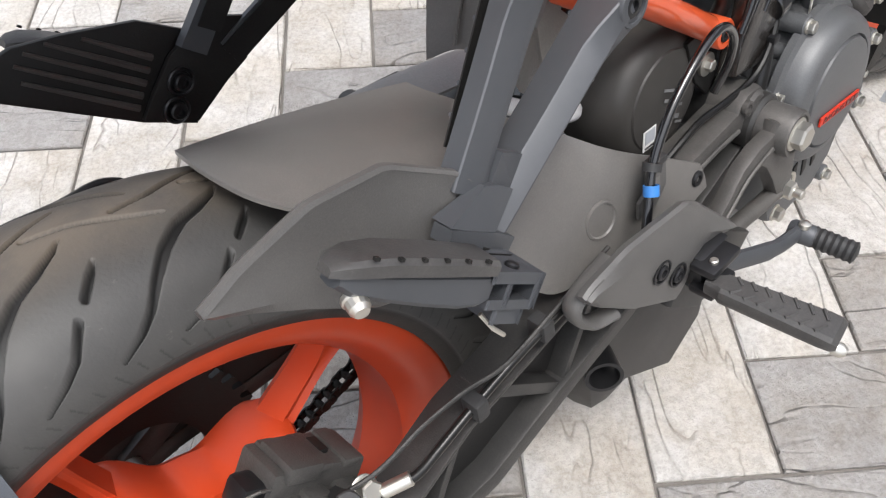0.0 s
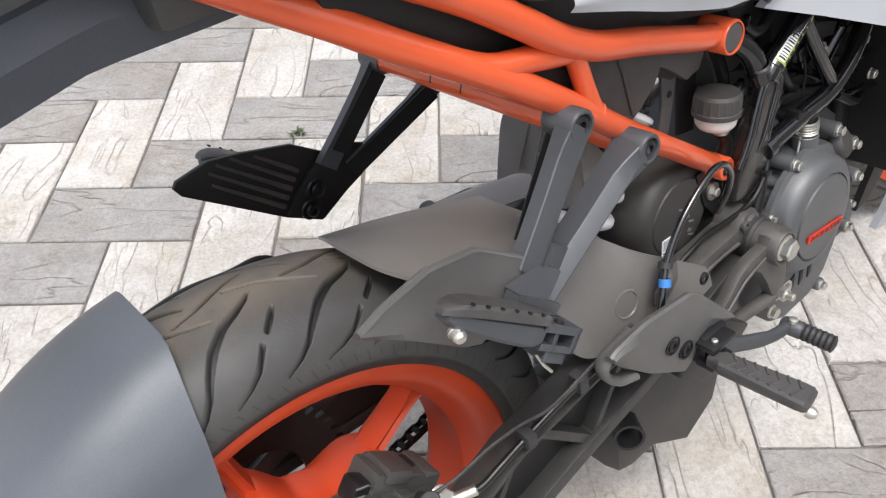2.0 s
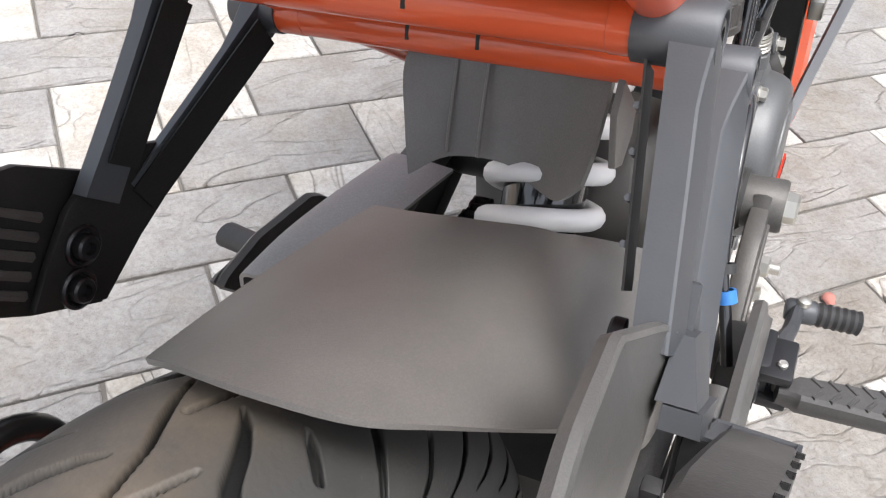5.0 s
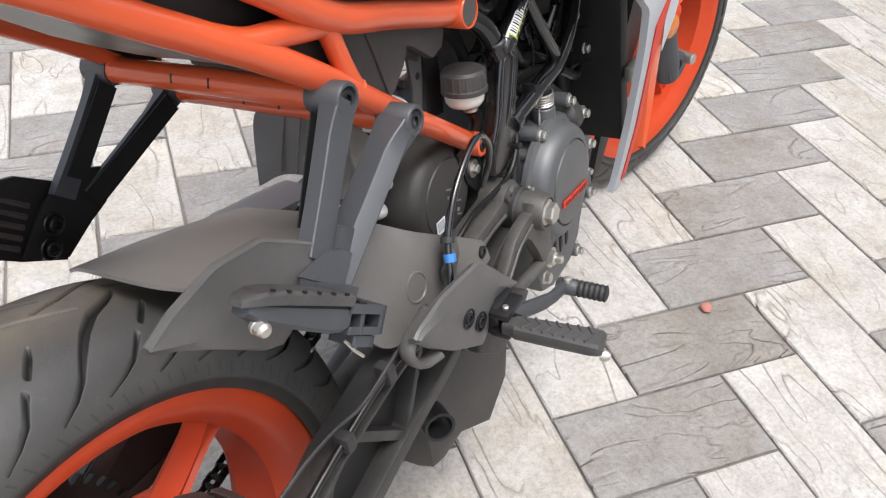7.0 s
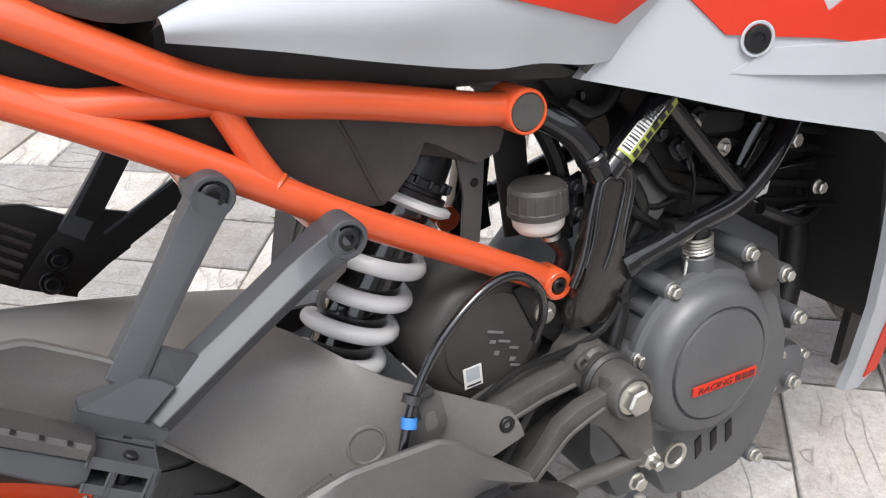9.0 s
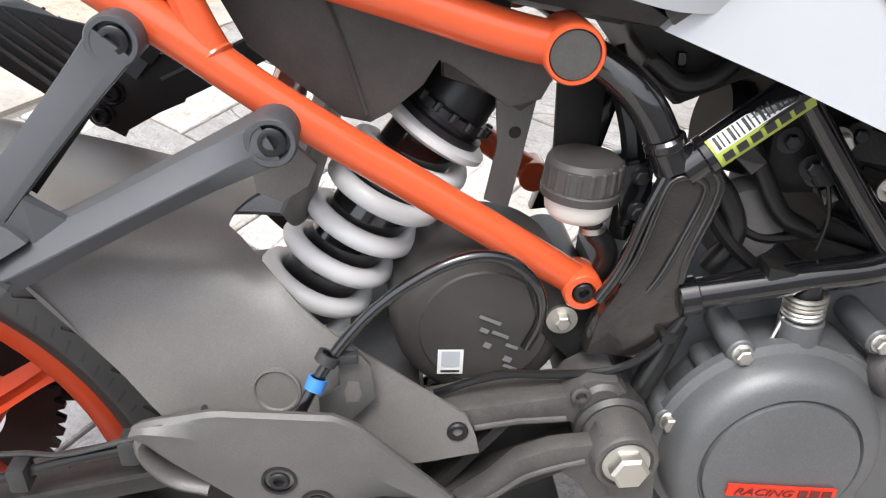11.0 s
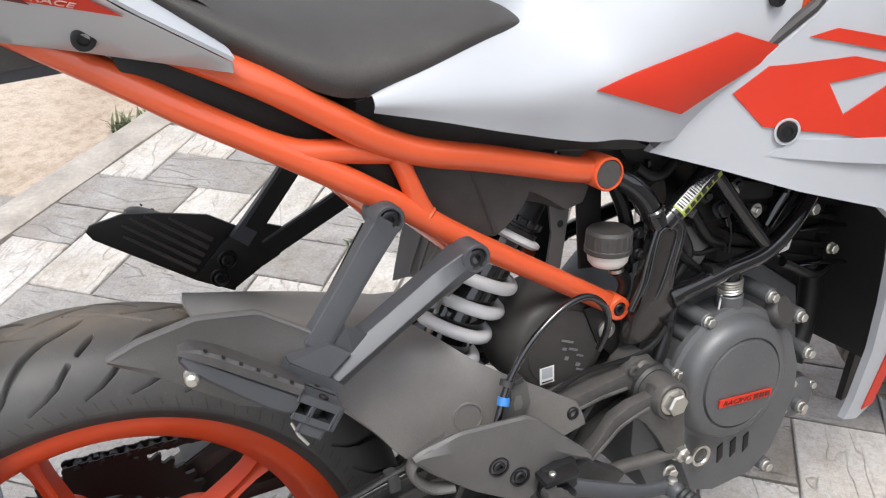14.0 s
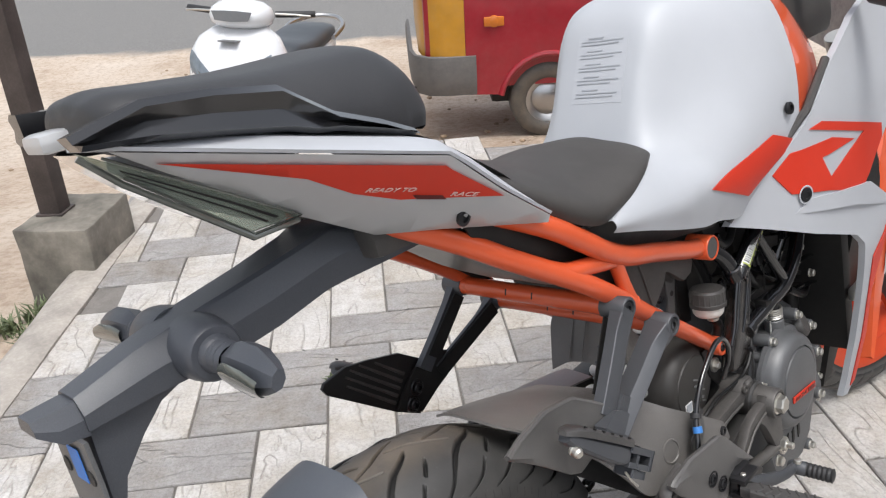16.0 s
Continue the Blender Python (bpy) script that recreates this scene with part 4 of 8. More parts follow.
def subframe_side(s):
    up = [(x, s * y, z) for x, y, z in UP]
    lo = [(x, s * y, z) for x, y, z in LO]
    ob = part("subframe_rail", sweep(spline(up, 6), 0.0126, 24), ORANGE, bike, "glossy orange tubular subframe")
    low = spline(lo, 6)
    part("lower_rail", sweep(low, [0.0112 if p[0] > 0.33 else lerp(0.0112, 0.0120, min(1, (0.33 - p[0]) / 0.05)) for p in low], 24), ORANGE, ob)
    part("strut", sweep(spline([(0.308, s * 0.1165, 0.746), (0.317, s * 0.1165, 0.716), (0.330, s * 0.1155, 0.674)], 3), [0.0112, 0.0098, 0.0090, 0.0088, 0.0090, 0.0100, 0.0118], 18), ORANGE, ob)
    part("brace", sweep(spline([(0.314, s * 0.1145, 0.7385), (0.292, s * 0.1150, 0.7420), (0.262, s * 0.1145, 0.7490), (0.226, s * 0.1120, 0.7560), (0.184, s * 0.1070, 0.7790)], 4), [0.0110] * 3 + [0.0104] * 7 + [0.0110] * 7, 18), ORANGE, ob)
    for x, y, z, ax in ((0.3295, 0.1155, 0.6765, (0.32, 0, -1)),):   # weld beads
        u, w, d = frame_axes(ax)
        ring = [Vector((x, s * y, z)) + 0.0108 * (u * math.cos(a) + w * math.sin(a)) + d * 0.0016 * math.sin(2 * a) for a in (2 * math.pi * q / 20 for q in range(20))]
        part("weld", sweep(ring, 0.0017, 6, False, 1.0, True), ORANGE, ob)
    end = Vector((0.5235, s * 0.104, 0.671))
    part("rail_end", lathe([(-0.018, 0.0), (-0.018, 0.0150), (-0.0165, 0.0172), (0.0155, 0.0172), (0.0170, 0.0162), (0.0170, 0.0146), (0.012, 0.0142), (0.012, 0)], end, (0, s, 0), 40), ORANGE, ob)
    part("rail_plug", lathe([(0.009, 0), (0.009, 0.0143), (0.0150, 0.0143), (0.0160, 0.0136), (0.0160, 0)], end, (0, s, 0), 40), PADRUBBER, ob, "black rubber plug")
    e2 = Vector((0.542, s * 0.096, 0.514))
    part("lower_end", lathe([(-0.014, 0), (-0.014, 0.0115), (-0.0125, 0.0132), (0.0110, 0.0132), (0.0125, 0.0120), (0.0125, 0.0080), (0.007, 0.0076), (0.007, 0)], e2, (0, s, 0), 36), ORANGE, ob)
    part("lower_bolt", socket_bolt(e2 + Vector((0, s * 0.007, 0)), (0, s, 0), 0.0068, 0.006), BLACKBOLT, ob)
    for x, z in ((0.288, 0.690), (0.3605, 0.637)):
        part("bracket_boss", rod((x, s * 0.10, z), (x, s * 0.126, z), 0.0122, 24), ORANGE, ob)


both(subframe_side)
# two tubes run across between the footrest brackets, each with drain slots
for x, z, nm in ((0.288, 0.690, "rear_cross_tube"), (0.3605, 0.637, "front_cross_tube")):
    ct = part(nm, rod((x, -0.112, z), (x, 0.121, z), 0.0118, 28, 0.005), ORANGE, bike, "orange cross tube between the footrest brackets")
    for y in (-0.012, 0.030):
        part("drain_slot", slab([(x - 0.0124, z + 0.0002), (x - 0.0110, z - 0.0002), (x - 0.0080, z + 0.0072), (x - 0.0096, z + 0.0080)], y - 0.0011, y + 0.0011, 0.0), DARK, ct)


# dark side covers between the rails
def rail_cover(s):
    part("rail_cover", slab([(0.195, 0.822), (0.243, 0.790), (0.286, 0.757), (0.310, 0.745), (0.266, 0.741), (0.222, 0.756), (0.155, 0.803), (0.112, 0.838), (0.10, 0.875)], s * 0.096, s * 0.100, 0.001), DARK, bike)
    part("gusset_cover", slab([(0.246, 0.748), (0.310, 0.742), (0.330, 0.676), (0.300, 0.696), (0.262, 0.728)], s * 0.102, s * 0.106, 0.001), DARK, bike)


both(rail_cover)
part("under_tray", thicken(loft(smooth_rows([[(x, y, z + 0.012 + 0.5 * max(0, abs(y) - 0.05)) for y in (-0.084, -0.05, 0, 0.05, 0.084)] for x, z in ((0.02, 0.872), (0.11, 0.818), (0.20, 0.748), (0.28, 0.700), (0.32, 0.69))], 3, 3)), 0.003), GUARD, bike, "grey plastic under tray")
part("airbox_cover", slab([(0.318, 0.730), (0.340, 0.735), (0.505, 0.672), (0.520, 0.652), (0.512, 0.637), (0.492, 0.633), (0.461, 0.657), (0.452, 0.662), (0.443, 0.648), (0.423, 0.632), (0.411, 0.626), (0.395, 0.630), (0.345, 0.672)], -0.092, -0.078, 0.004), PLASTIC, bike, "matt black side cover")
part("airbox", brick((0.33, -0.075, 0.672), (0.50, 0.075, 0.74), 0.02), PLASTIC, bike)
part("cover_seam", sweep([(0.385, -0.0925, 0.712), (0.396, -0.0925, 0.680), (0.409, -0.0925, 0.632)], 0.0016, 6), PLASTIC, bike)
part("tail_inner", brick((0.02, -0.07, 0.845), (0.16, 0.07, 0.88), 0.012), PLASTIC, bike)

# -- passenger footrest brackets --
def arm(p0, p1, w0, w1, s, deep0, deep1, thick, back, front, ridge):
    """A cast arm between two points of (x, z): two facets that meet in a long ridge on its outer side."""
    a, b = Vector((p0[0], 0, p0[1])), Vector((p1[0], 0, p1[1]))
    d = (b - a).normalized()
    t = Vector((-d.z, 0, d.x))
    rows = []
    for k in range(13):
        f = k / 12
        o, w = a.lerp(b, f), lerp(w0, w1, f) * (1 - 0.12 * math.sin(math.pi * f))
        dp = lerp(deep0, deep1, f)
        g = min(1.0, f / 0.22)                       # the facets run out into the round boss
        rows.append([o + t * (w * u) + Vector((0, s * y, 0)) for u, y in
                     ((-1.0, dp - thick), (-1.0, dp - back * g - 0.0012), (-0.93, dp - back * g), (ridge - 0.05, dp - 0.0004), (ridge + 0.05, dp - 0.0004), (0.95, dp - front * g), (1.0, dp - front * g - 0.0012), (1.0, dp - thick))])
    return loft(rows, True, True)


def bracket(s):
    ob = part("footrest_bracket", arm((0.288, 0.6890), (0.2060, 0.6005), 0.0122, 0.0112, s, 0.1430 if s < 0 else 0.1345, 0.1570 if s < 0 else 0.1470, 0.018 if s < 0 else 0.0145, 0.0042, 0.0008, 0.55), CAST, bike, "black cast alloy Y-shaped footrest bracket", 22)
    part("front_arm", arm((0.3605, 0.637), (0.2130, 0.5715), 0.0126, 0.0120, s, 0.1500 if s < 0 else 0.1420, 0.1680 if s < 0 else 0.1580, 0.030 if s < 0 else 0.0150, 0.0092, 0.0070, 0.10), CAST, ob, "", 22)

    def plate(pts, deep, edge):
        b = bmesh.new()
        hi, lo = [b.verts.new((x, s * y, z)) for x, y, z in pts], [b.verts.new((x, s * deep, z)) for x, y, z in pts]
        for k in range(len(pts)):
            q = (k + 1) % len(pts)
            b.faces.new((lo[k], lo[q], hi[q], hi[k]))
        b.faces.new(lo[::-1])
        b.faces.new(hi)
        return soften(b, edge, 1, 50)
    part("web", plate([(0.2330, 0.1570, 0.6140), (0.2540, 0.1530, 0.5975), (0.2350, 0.1580, 0.5880), (0.2200, 0.1575, 0.5990)], 0.149, 0.0012), CAST, ob)
    part("foot", plate([(0.2145, 0.1595, 0.6040), (0.2240, 0.1605, 0.5990), (0.2320, 0.1625, 0.5915), (0.2085, 0.1690, 0.5795), (0.1800, 0.1680, 0.6035)], 0.153, 0.0014), CAST, ob, "", 25)
    part("foot_band", plate([(0.1790, 0.1700, 0.6035), (0.2090, 0.1715, 0.5800), (0.2200, 0.1715, 0.5690), (0.2130, 0.1715, 0.5620), (0.2020, 0.1715, 0.5715), (0.1740, 0.1710, 0.5960)], 0.156, 0.0016), CAST, ob)
    part("foot_slot", slab([(0.1945, 0.5775), (0.2030, 0.5690), (0.2050, 0.5710), (0.1965, 0.5795)], s * 0.171, s * 0.1720, 0.0003), DARK, ob)
    # near-black sheets laid on the inner side paint its shade; ribs on top
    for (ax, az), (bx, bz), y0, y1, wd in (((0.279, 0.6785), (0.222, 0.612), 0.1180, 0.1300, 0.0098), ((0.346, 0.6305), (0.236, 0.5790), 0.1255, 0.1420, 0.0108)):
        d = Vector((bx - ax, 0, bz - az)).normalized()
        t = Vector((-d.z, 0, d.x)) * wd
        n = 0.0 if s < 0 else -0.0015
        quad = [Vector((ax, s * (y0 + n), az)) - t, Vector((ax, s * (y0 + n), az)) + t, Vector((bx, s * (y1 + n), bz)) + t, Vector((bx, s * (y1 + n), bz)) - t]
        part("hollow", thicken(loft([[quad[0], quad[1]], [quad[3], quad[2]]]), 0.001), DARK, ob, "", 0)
        for k in range(1, 5 if s < 0 else 1):
            f = k / 5
            c = Vector((lerp(ax, bx, f), s * (lerp(y0, y1, f) + n - 0.0012), lerp(az, bz, f)))
            part("hollow_rib", sweep([c - t * 0.9, c + t * 0.9], 0.0016, 6), CAST, ob)
    if s > 0:
        # inner plate on the left, its shade put into the near-black colour
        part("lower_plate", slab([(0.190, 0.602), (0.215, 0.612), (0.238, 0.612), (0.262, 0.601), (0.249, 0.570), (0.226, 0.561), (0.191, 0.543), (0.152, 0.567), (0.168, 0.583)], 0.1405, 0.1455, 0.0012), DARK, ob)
    for x, y, z in ((0.288, 0.1405, 0.6895), (0.3605, 0.1480, 0.6375)):
        part("boss", lathe([(-0.030, 0.0), (-0.030, 0.0134), (0.0010, 0.0140), (0.0028, 0.0128), (0.0028, 0.0104), (-0.0025, 0.0096), (-0.0025, 0)], (x, s * y, z), (0, s, 0), 36), CAST, ob)
        part("bolt", socket_bolt((x, s * (y - 0.002), z), (0, s, 0), 0.0080, 0.0044), BLACKBOLT, ob)
    if s < 0:
        # heel plate: a broad face and a lower one folded under, with a thick rolled rim
        up_z = curve_of((0.050, 0.643), (0.075, 0.650), (0.120, 0.654), (0.166, 0.644), (0.205, 0.617), (0.213, 0.609), (0.216, 0.600))
        lo_z = curve_of((0.050, 0.638), (0.054, 0.634), (0.072, 0.622), (0.097, 0.602), (0.135, 0.569), (0.153, 0.560), (0.200, 0.572), (0.216, 0.592))
        fold = curve_of((0.050, 0.641), (0.11, 0.606), (0.185, 0.592), (0.216, 0.596))
        top_y = curve_of((0.050, 0.1500), (0.110, 0.1440), (0.170, 0.1400), (0.200, 0.1460), (0.216, 0.1530))
        rows = []
        for k in range(30):
            x = lerp(0.0505, 0.2155, k / 29)
            zu, zl, yt = up_z(x), lo_z(x), top_y(x)
            zf = min(max(fold(x), zl), zu)
            yf = lerp(yt, 0.1545, 0.8)
            rows.append([(x, s * (yt - 0.005), zu - 0.003), (x, s * (yt - 0.001), zu), (x, s * (yt + 0.0022), zu - 0.0006), (x, s * (yt + 0.0034), zu - 0.0032), (x, s * (yt + 0.0030), zu - 0.0046), (x, s * lerp(yt + 0.002, yf, 0.6), lerp(zu, zf, 0.6)), (x, s * yf, zf), (x, s * 0.1500, lerp(zf, zl, 0.9)), (x, s * 0.1480, zl), (x, s * 0.1440, zl + 0.001), (x, s * (yt - 0.005), lerp(zu, zl, 0.5))])
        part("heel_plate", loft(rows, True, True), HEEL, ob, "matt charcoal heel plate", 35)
    else:
        # shade painted as near-black on the left plate; ribs paler for gloss
        part("heel_plate", slab([(0.055, 0.646), (0.060, 0.652), (0.095, 0.657), (0.128, 0.650), (0.180, 0.635), (0.216, 0.609), (0.224, 0.590), (0.192, 0.538), (0.153, 0.562), (0.060, 0.636)], 0.1465, 0.152, 0.0018), DARK, ob, "heel plate coloured near black for shade, with moulded ribs")
        for k, run in enumerate((0.054, 0.078, 0.090, 0.094, 0.087)):
            x, z = 0.179 - 0.0062 * k, 0.6055 - 0.0076 * k
            part("plate_rib", sweep([(x, 0.1462, z), (x - 0.74 * run, 0.1462, z + 0.67 * run)], [0.0030, 0.0016], 6), PLASTIC, ob)
    for x, z, y in ((0.222, 0.588, 0.131), (0.232, 0.572, 0.135)) if s < 0 else ((0.190, 0.581, 0.1400), (0.178, 0.562, 0.1400)):
        if s > 0:
            part("bolt_rim", lathe([(-0.004, 0.0115), (0.0012, 0.0112), (0.0022, 0.0100), (0.0012, 0.0085), (-0.004, 0.0080)], (x, s * y, z), (0, -s, 0), 24), BLACKBOLT, ob)
        part("inner_bolt", socket_bolt((x, s * y, z), (0, -s, 0), 0.007, 0.006), BLACKBOLT, ob)
    # the folded peg in its clevis
    A = Vector((-0.790, -s * 0.105, 0.604)).normalized()     # along the peg, towards its tip
    Y = (Vector((0, s, 0)) - A * (s * A.y)).normalized()     # outwards
    N = Y.cross(A) if s > 0 else A.cross(Y)
    N = N if N.z > 0 else -N                                 # up from its tread
    o = Vector((0.192, s * 0.1915, 0.5715))

    def box(a0, a1, y0, y1, n0, n1, edge=0.002):
        b = brick((0, 0, 0), (1, 1, 1), 0)
        for v in b.verts:
            v.co = o + A * lerp(a0, a1, v.co.x) + Y * lerp(y0, y1, v.co.y) + N * lerp(n0, n1, v.co.z)
        return soften(b, edge)
    # two cheeks with an open window between them, and the back of the clevis
    cl = part("clevis", box(-0.015, 0.022, -0.020, 0.0105, 0.0030, 0.0070, 0.0015), CAST, ob)
    part("lower_cheek", box(-0.013, 0.020, -0.020, 0.0100, -0.0125, -0.0090, 0.0012), CAST, cl)
    part("end_cheek", box(-0.0160, -0.0125, -0.018, 0.0100, -0.0120, 0.0045, 0.0012), CAST, cl)
    part("middle_cheek", box(0.0060, 0.0085, -0.018, 0.0095, -0.0115, 0.0045, 0.0010), CAST, cl)
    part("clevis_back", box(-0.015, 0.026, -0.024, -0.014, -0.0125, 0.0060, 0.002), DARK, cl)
    part("hinge_pin", rod(o - N * 0.022, o + N * 0.0095, 0.0042, 14), BLACKBOLT, ob)
    part("spring_clip", box(-0.010, 0.010, -0.014, 0.008, -0.0215, -0.0165, 0.0018), CAST, ob)
    part("spring_leg", sweep([o + A * 0.016 + Y * 0.004 - N * 0.019, o + A * 0.006 + Y * 0.007 - N * 0.026, o - A * 0.004 + Y * 0.008 - N * 0.030], 0.0014, 8), STEEL, ob)
    rows = []
    for f, y0, y1, n0, n1 in ((0.019, -0.010, 0.0085, -0.0110, 0.0050), (0.026, -0.011, 0.0105, -0.0125, 0.0062), (0.040, -0.011, 0.0115, -0.0130, 0.0066), (0.065, -0.010, 0.0120, -0.0110, 0.0066), (0.092, -0.010, 0.0120, -0.0080, 0.0066), (0.108, -0.009, 0.0110, -0.0060, 0.0066), (0.116, -0.006, 0.0085, -0.0030, 0.0060)):
        c = o + A * f
        rows.append([c + Y * y + N * n for y, n in ((y0, n0), ((y0 + y1) / 2, n0 - 0.001), (y1 - 0.003, n0), (y1, n0 + 0.003), (y1, n1 - 0.002), (y1 - 0.002, n1), (y0 + 0.002, n1), (y0, n1 - 0.002))])
    part("peg", loft(rows, True, True), CAST, ob, "black passenger peg folded back", 35)
    rows = []
    for f, y0, y1, h, dn in ((0.021, -0.008, 0.0105, 0.0060, 0.0), (0.024, -0.012, 0.0135, 0.0078, 0.0), (0.060, -0.012, 0.0150, 0.0088, 0.0), (0.092, -0.012, 0.0150, 0.0088, -0.0004), (0.108, -0.011, 0.0140, 0.0080, -0.0016), (0.117, -0.008, 0.0110, 0.0066, -0.0032), (0.1215, -0.003, 0.0070, 0.0046, -0.0048)):
        c = o + A * f + N * (0.0072 + dn)
        rows.append([c + Y * y0, c + Y * y1, c + Y * (y1 + 0.0004) + N * h * 0.72, c + Y * (y1 - 0.0022) + N * h, c + Y * (y0 + 0.003) + N * h, c + Y * y0 + N * h * 0.7])
    pad = part("rubber_pad", loft(rows, True, True), PADRUBBER, ob, "notched grey-black rubber pad", 35)
    for k in range(6):
        part("pad_slot", box(0.034 + 0.0140 * k, 0.0362 + 0.0140 * k, 0.0132, 0.0153, 0.0150, 0.0161, 0.0003), DARK, pad)
    part("acorn_nut", lathe([(0, 0), (0, 0.0066), (0.0026, 0.0068), (0.0034, 0.0060), (0.0078, 0.0055), (0.0104, 0.0038), (0.0114, 0)], o + A * 0.103 + Y * 0.0040 - N * 0.0075, Y * 0.9 - N * 0.35, 14), STEEL, ob, "bright acorn nut", 25)


both(bracket)

# -- rider footrest, heel plate and brake pedal on the right --
def folded_plate(s):
    """The heel plate: an upper face and a lower one that meet in a long crease."""
    top = curve_of((0.268, 0.479), (0.276, 0.483), (0.316, 0.488), (0.384, 0.480), (0.398, 0.471), (0.453, 0.411))
    low = curve_of((0.268, 0.474), (0.285, 0.454), (0.324, 0.418), (0.376, 0.382), (0.386, 0.386), (0.408, 0.412), (0.453, 0.405))
    rows = []
    for k in range(30):
        x = lerp(0.2685, 0.4525, k / 29)
        zt, zl = top(x), low(x)
        zc = lerp(zt, zl, 0.16 + 0.45 * k / 29)
        rows.append([(x, s * 0.171, zt - 0.002), (x, s * 0.176, zt), (x, s * 0.1790, zt - 0.002), (x, s * 0.1800, lerp(zt, zc, 0.35)), (x, s * 0.1835, zc), (x, s * 0.1815, lerp(zc, zl, 0.5)), (x, s * 0.178, zl + 0.002), (x, s * 0.176, zl), (x, s * 0.170, zl + 0.003)])
    return loft(rows, True, True)


heel = part("rider_heel_plate", folded_plate(-1), HEEL, bike, "matt charcoal rider heel plate", 28)
part("lower_loop", sweep(spline([(0.308, -0.168, 0.479), (0.274, -0.166, 0.467), (0.270, -0.166, 0.452), (0.284, -0.168, 0.434), (0.306, -0.171, 0.428)], 6), 0.0085, 10, True, 0.55), HEEL, heel)
for x, z in ((0.349, 0.440), (0.370, 0.420)):
    part("plate_recess", lathe([(0, 0.0105), (0.0012, 0.0105), (0.0012, 0.0088), (-0.003, 0.0082), (-0.003, 0)], (x, -0.1828, z), (0, -1, 0), 24), BLACKBOLT, heel)
    part("plate_bolt", socket_bolt((x, -0.1812, z), (0, -1, 0), 0.0062, 0.004), BLACKBOLT, heel)
part("hanger_link", slab([(0.38, 0.365), (0.40, 0.405), (0.455, 0.395), (0.50, 0.36), (0.47, 0.335), (0.42, 0.33)], -0.172, -0.155, 0.004), SWING, heel)
# the peg
ped = Vector((0.390, -0.196, 0.403))
peg_to = Vector((0.406, -0.296, 0.394))
ax = (peg_to - ped).normalized()
sx = Vector((1, 0, 0)) - ax * ax.x
sx.normalize()
uz = sx.cross(ax)
if uz.z < 0:
    uz = -uz
rows = []
for f, hw, up_h, dn in ((0.0, 0.0070, 0.007, 0.008), (0.010, 0.0088, 0.0085, 0.009), (0.013, 0.0112, 0.0095, 0.010), (0.05, 0.0130, 0.0100, 0.010), (0.088, 0.0152, 0.0102, 0.009), (0.097, 0.0152, 0.0095, 0.007), (0.101, 0.0135, 0.006, 0.003)):
    c = ped + ax * f
    rows.append([c + sx * (hw * a) + uz * b for a, b in ((-1.0, 0.25 * up_h), (-0.92, 0.75 * up_h), (-0.70, up_h), (0.0, up_h * 1.05), (0.70, up_h), (0.92, 0.75 * up_h), (1.0, 0.25 * up_h), (0.86, -0.4 * dn), (0.55, -dn), (-0.55, -dn), (-0.86, -0.4 * dn))])
peg = part("rider_footrest", loft(rows, True, True), PADRUBBER, bike, "black rubber rider footrest with chevron ribs", 30)
for k in range(7):
    f = 0.020 + 0.0105 * k
    for side in (-1, 1):
        c = ped + ax * f + uz * (0.0096 + 0.00012 * k)
        part("rib", sweep([c + sx * side * 0.0018 + ax * 0.006, c + sx * side * (0.0085 + 0.0004 * k)], 0.0016, 6), PADRUBBER, peg)
part("footrest_nut", lathe([(0, 0), (0, 0.006), (0.006, 0.006), (0.010, 0.003), (0.010, 0)], ped + ax * 0.098 - uz * 0.012, ax, 12), STEEL, peg)
part("footrest_clevis", join(brick((0.386, -0.204, 0.411), (0.424, -0.182, 0.419), 0.003), brick((0.386, -0.204, 0.388), (0.420, -0.182, 0.396), 0.003), brick((0.392, -0.190, 0.386), (0.430, -0.172, 0.420), 0.004)), BLACKBOLT, peg)
part("clevis_pin", rod((0.398, -0.196, 0.380), (0.398, -0.196, 0.422), 0.0035, 10), STEEL, peg)
pedal = part("brake_pedal", sweep(spline([(0.398, -0.176, 0.392), (0.44, -0.186, 0.378), (0.495, -0.196, 0.356), (0.530, -0.199, 0.349)], 6), [0.0075] * 6 + [0.0068] * 6 + [0.006] * 7, 10, True, 1.4), CAST, bike, "black forged brake pedal")
part("pedal_joint", lathe([(-0.012, 0), (-0.012, 0.008), (-0.009, 0.010), (0.009, 0.010), (0.012, 0.008), (0.012, 0)], (0.536, -0.202, 0.347), (0.1, -1, 0), 18), CAST, pedal)
part("joint_bolt", lathe([(0, 0), (0, 0.0055), (0.004, 0.005), (0.006, 0)], (0.535, -0.203, 0.356), (0.1, -0.1, 1), 14), STEEL, pedal)
part("pedal_rubber", lathe([(0, 0)] + [(0.003 * k, 0.0092 + (0.0012 if k % 2 else 0)) for k in range(14)] + [(0.041, 0.006), (0.042, 0)], (0.538, -0.208, 0.346), (0.16, -0.98, -0.12), 18), RUBBER, pedal, "ribbed rubber toe piece")

# the same on the left, with the gear lever side kept plain
left_plate = part("left_heel_plate", folded_plate(1), PLASTIC, bike, "black left heel plate")
left_plate.matrix_basis = Matrix.Translation((0.03, 0.0, -0.025))
part("left_footrest", sweep([(0.388, 0.19, 0.408), (0.392, 0.210, 0.400), (0.404, 0.265, 0.395)], [0.009, 0.012, 0.013], 14, True, 0.8), RUBBER, bike, "black rubber left footrest")

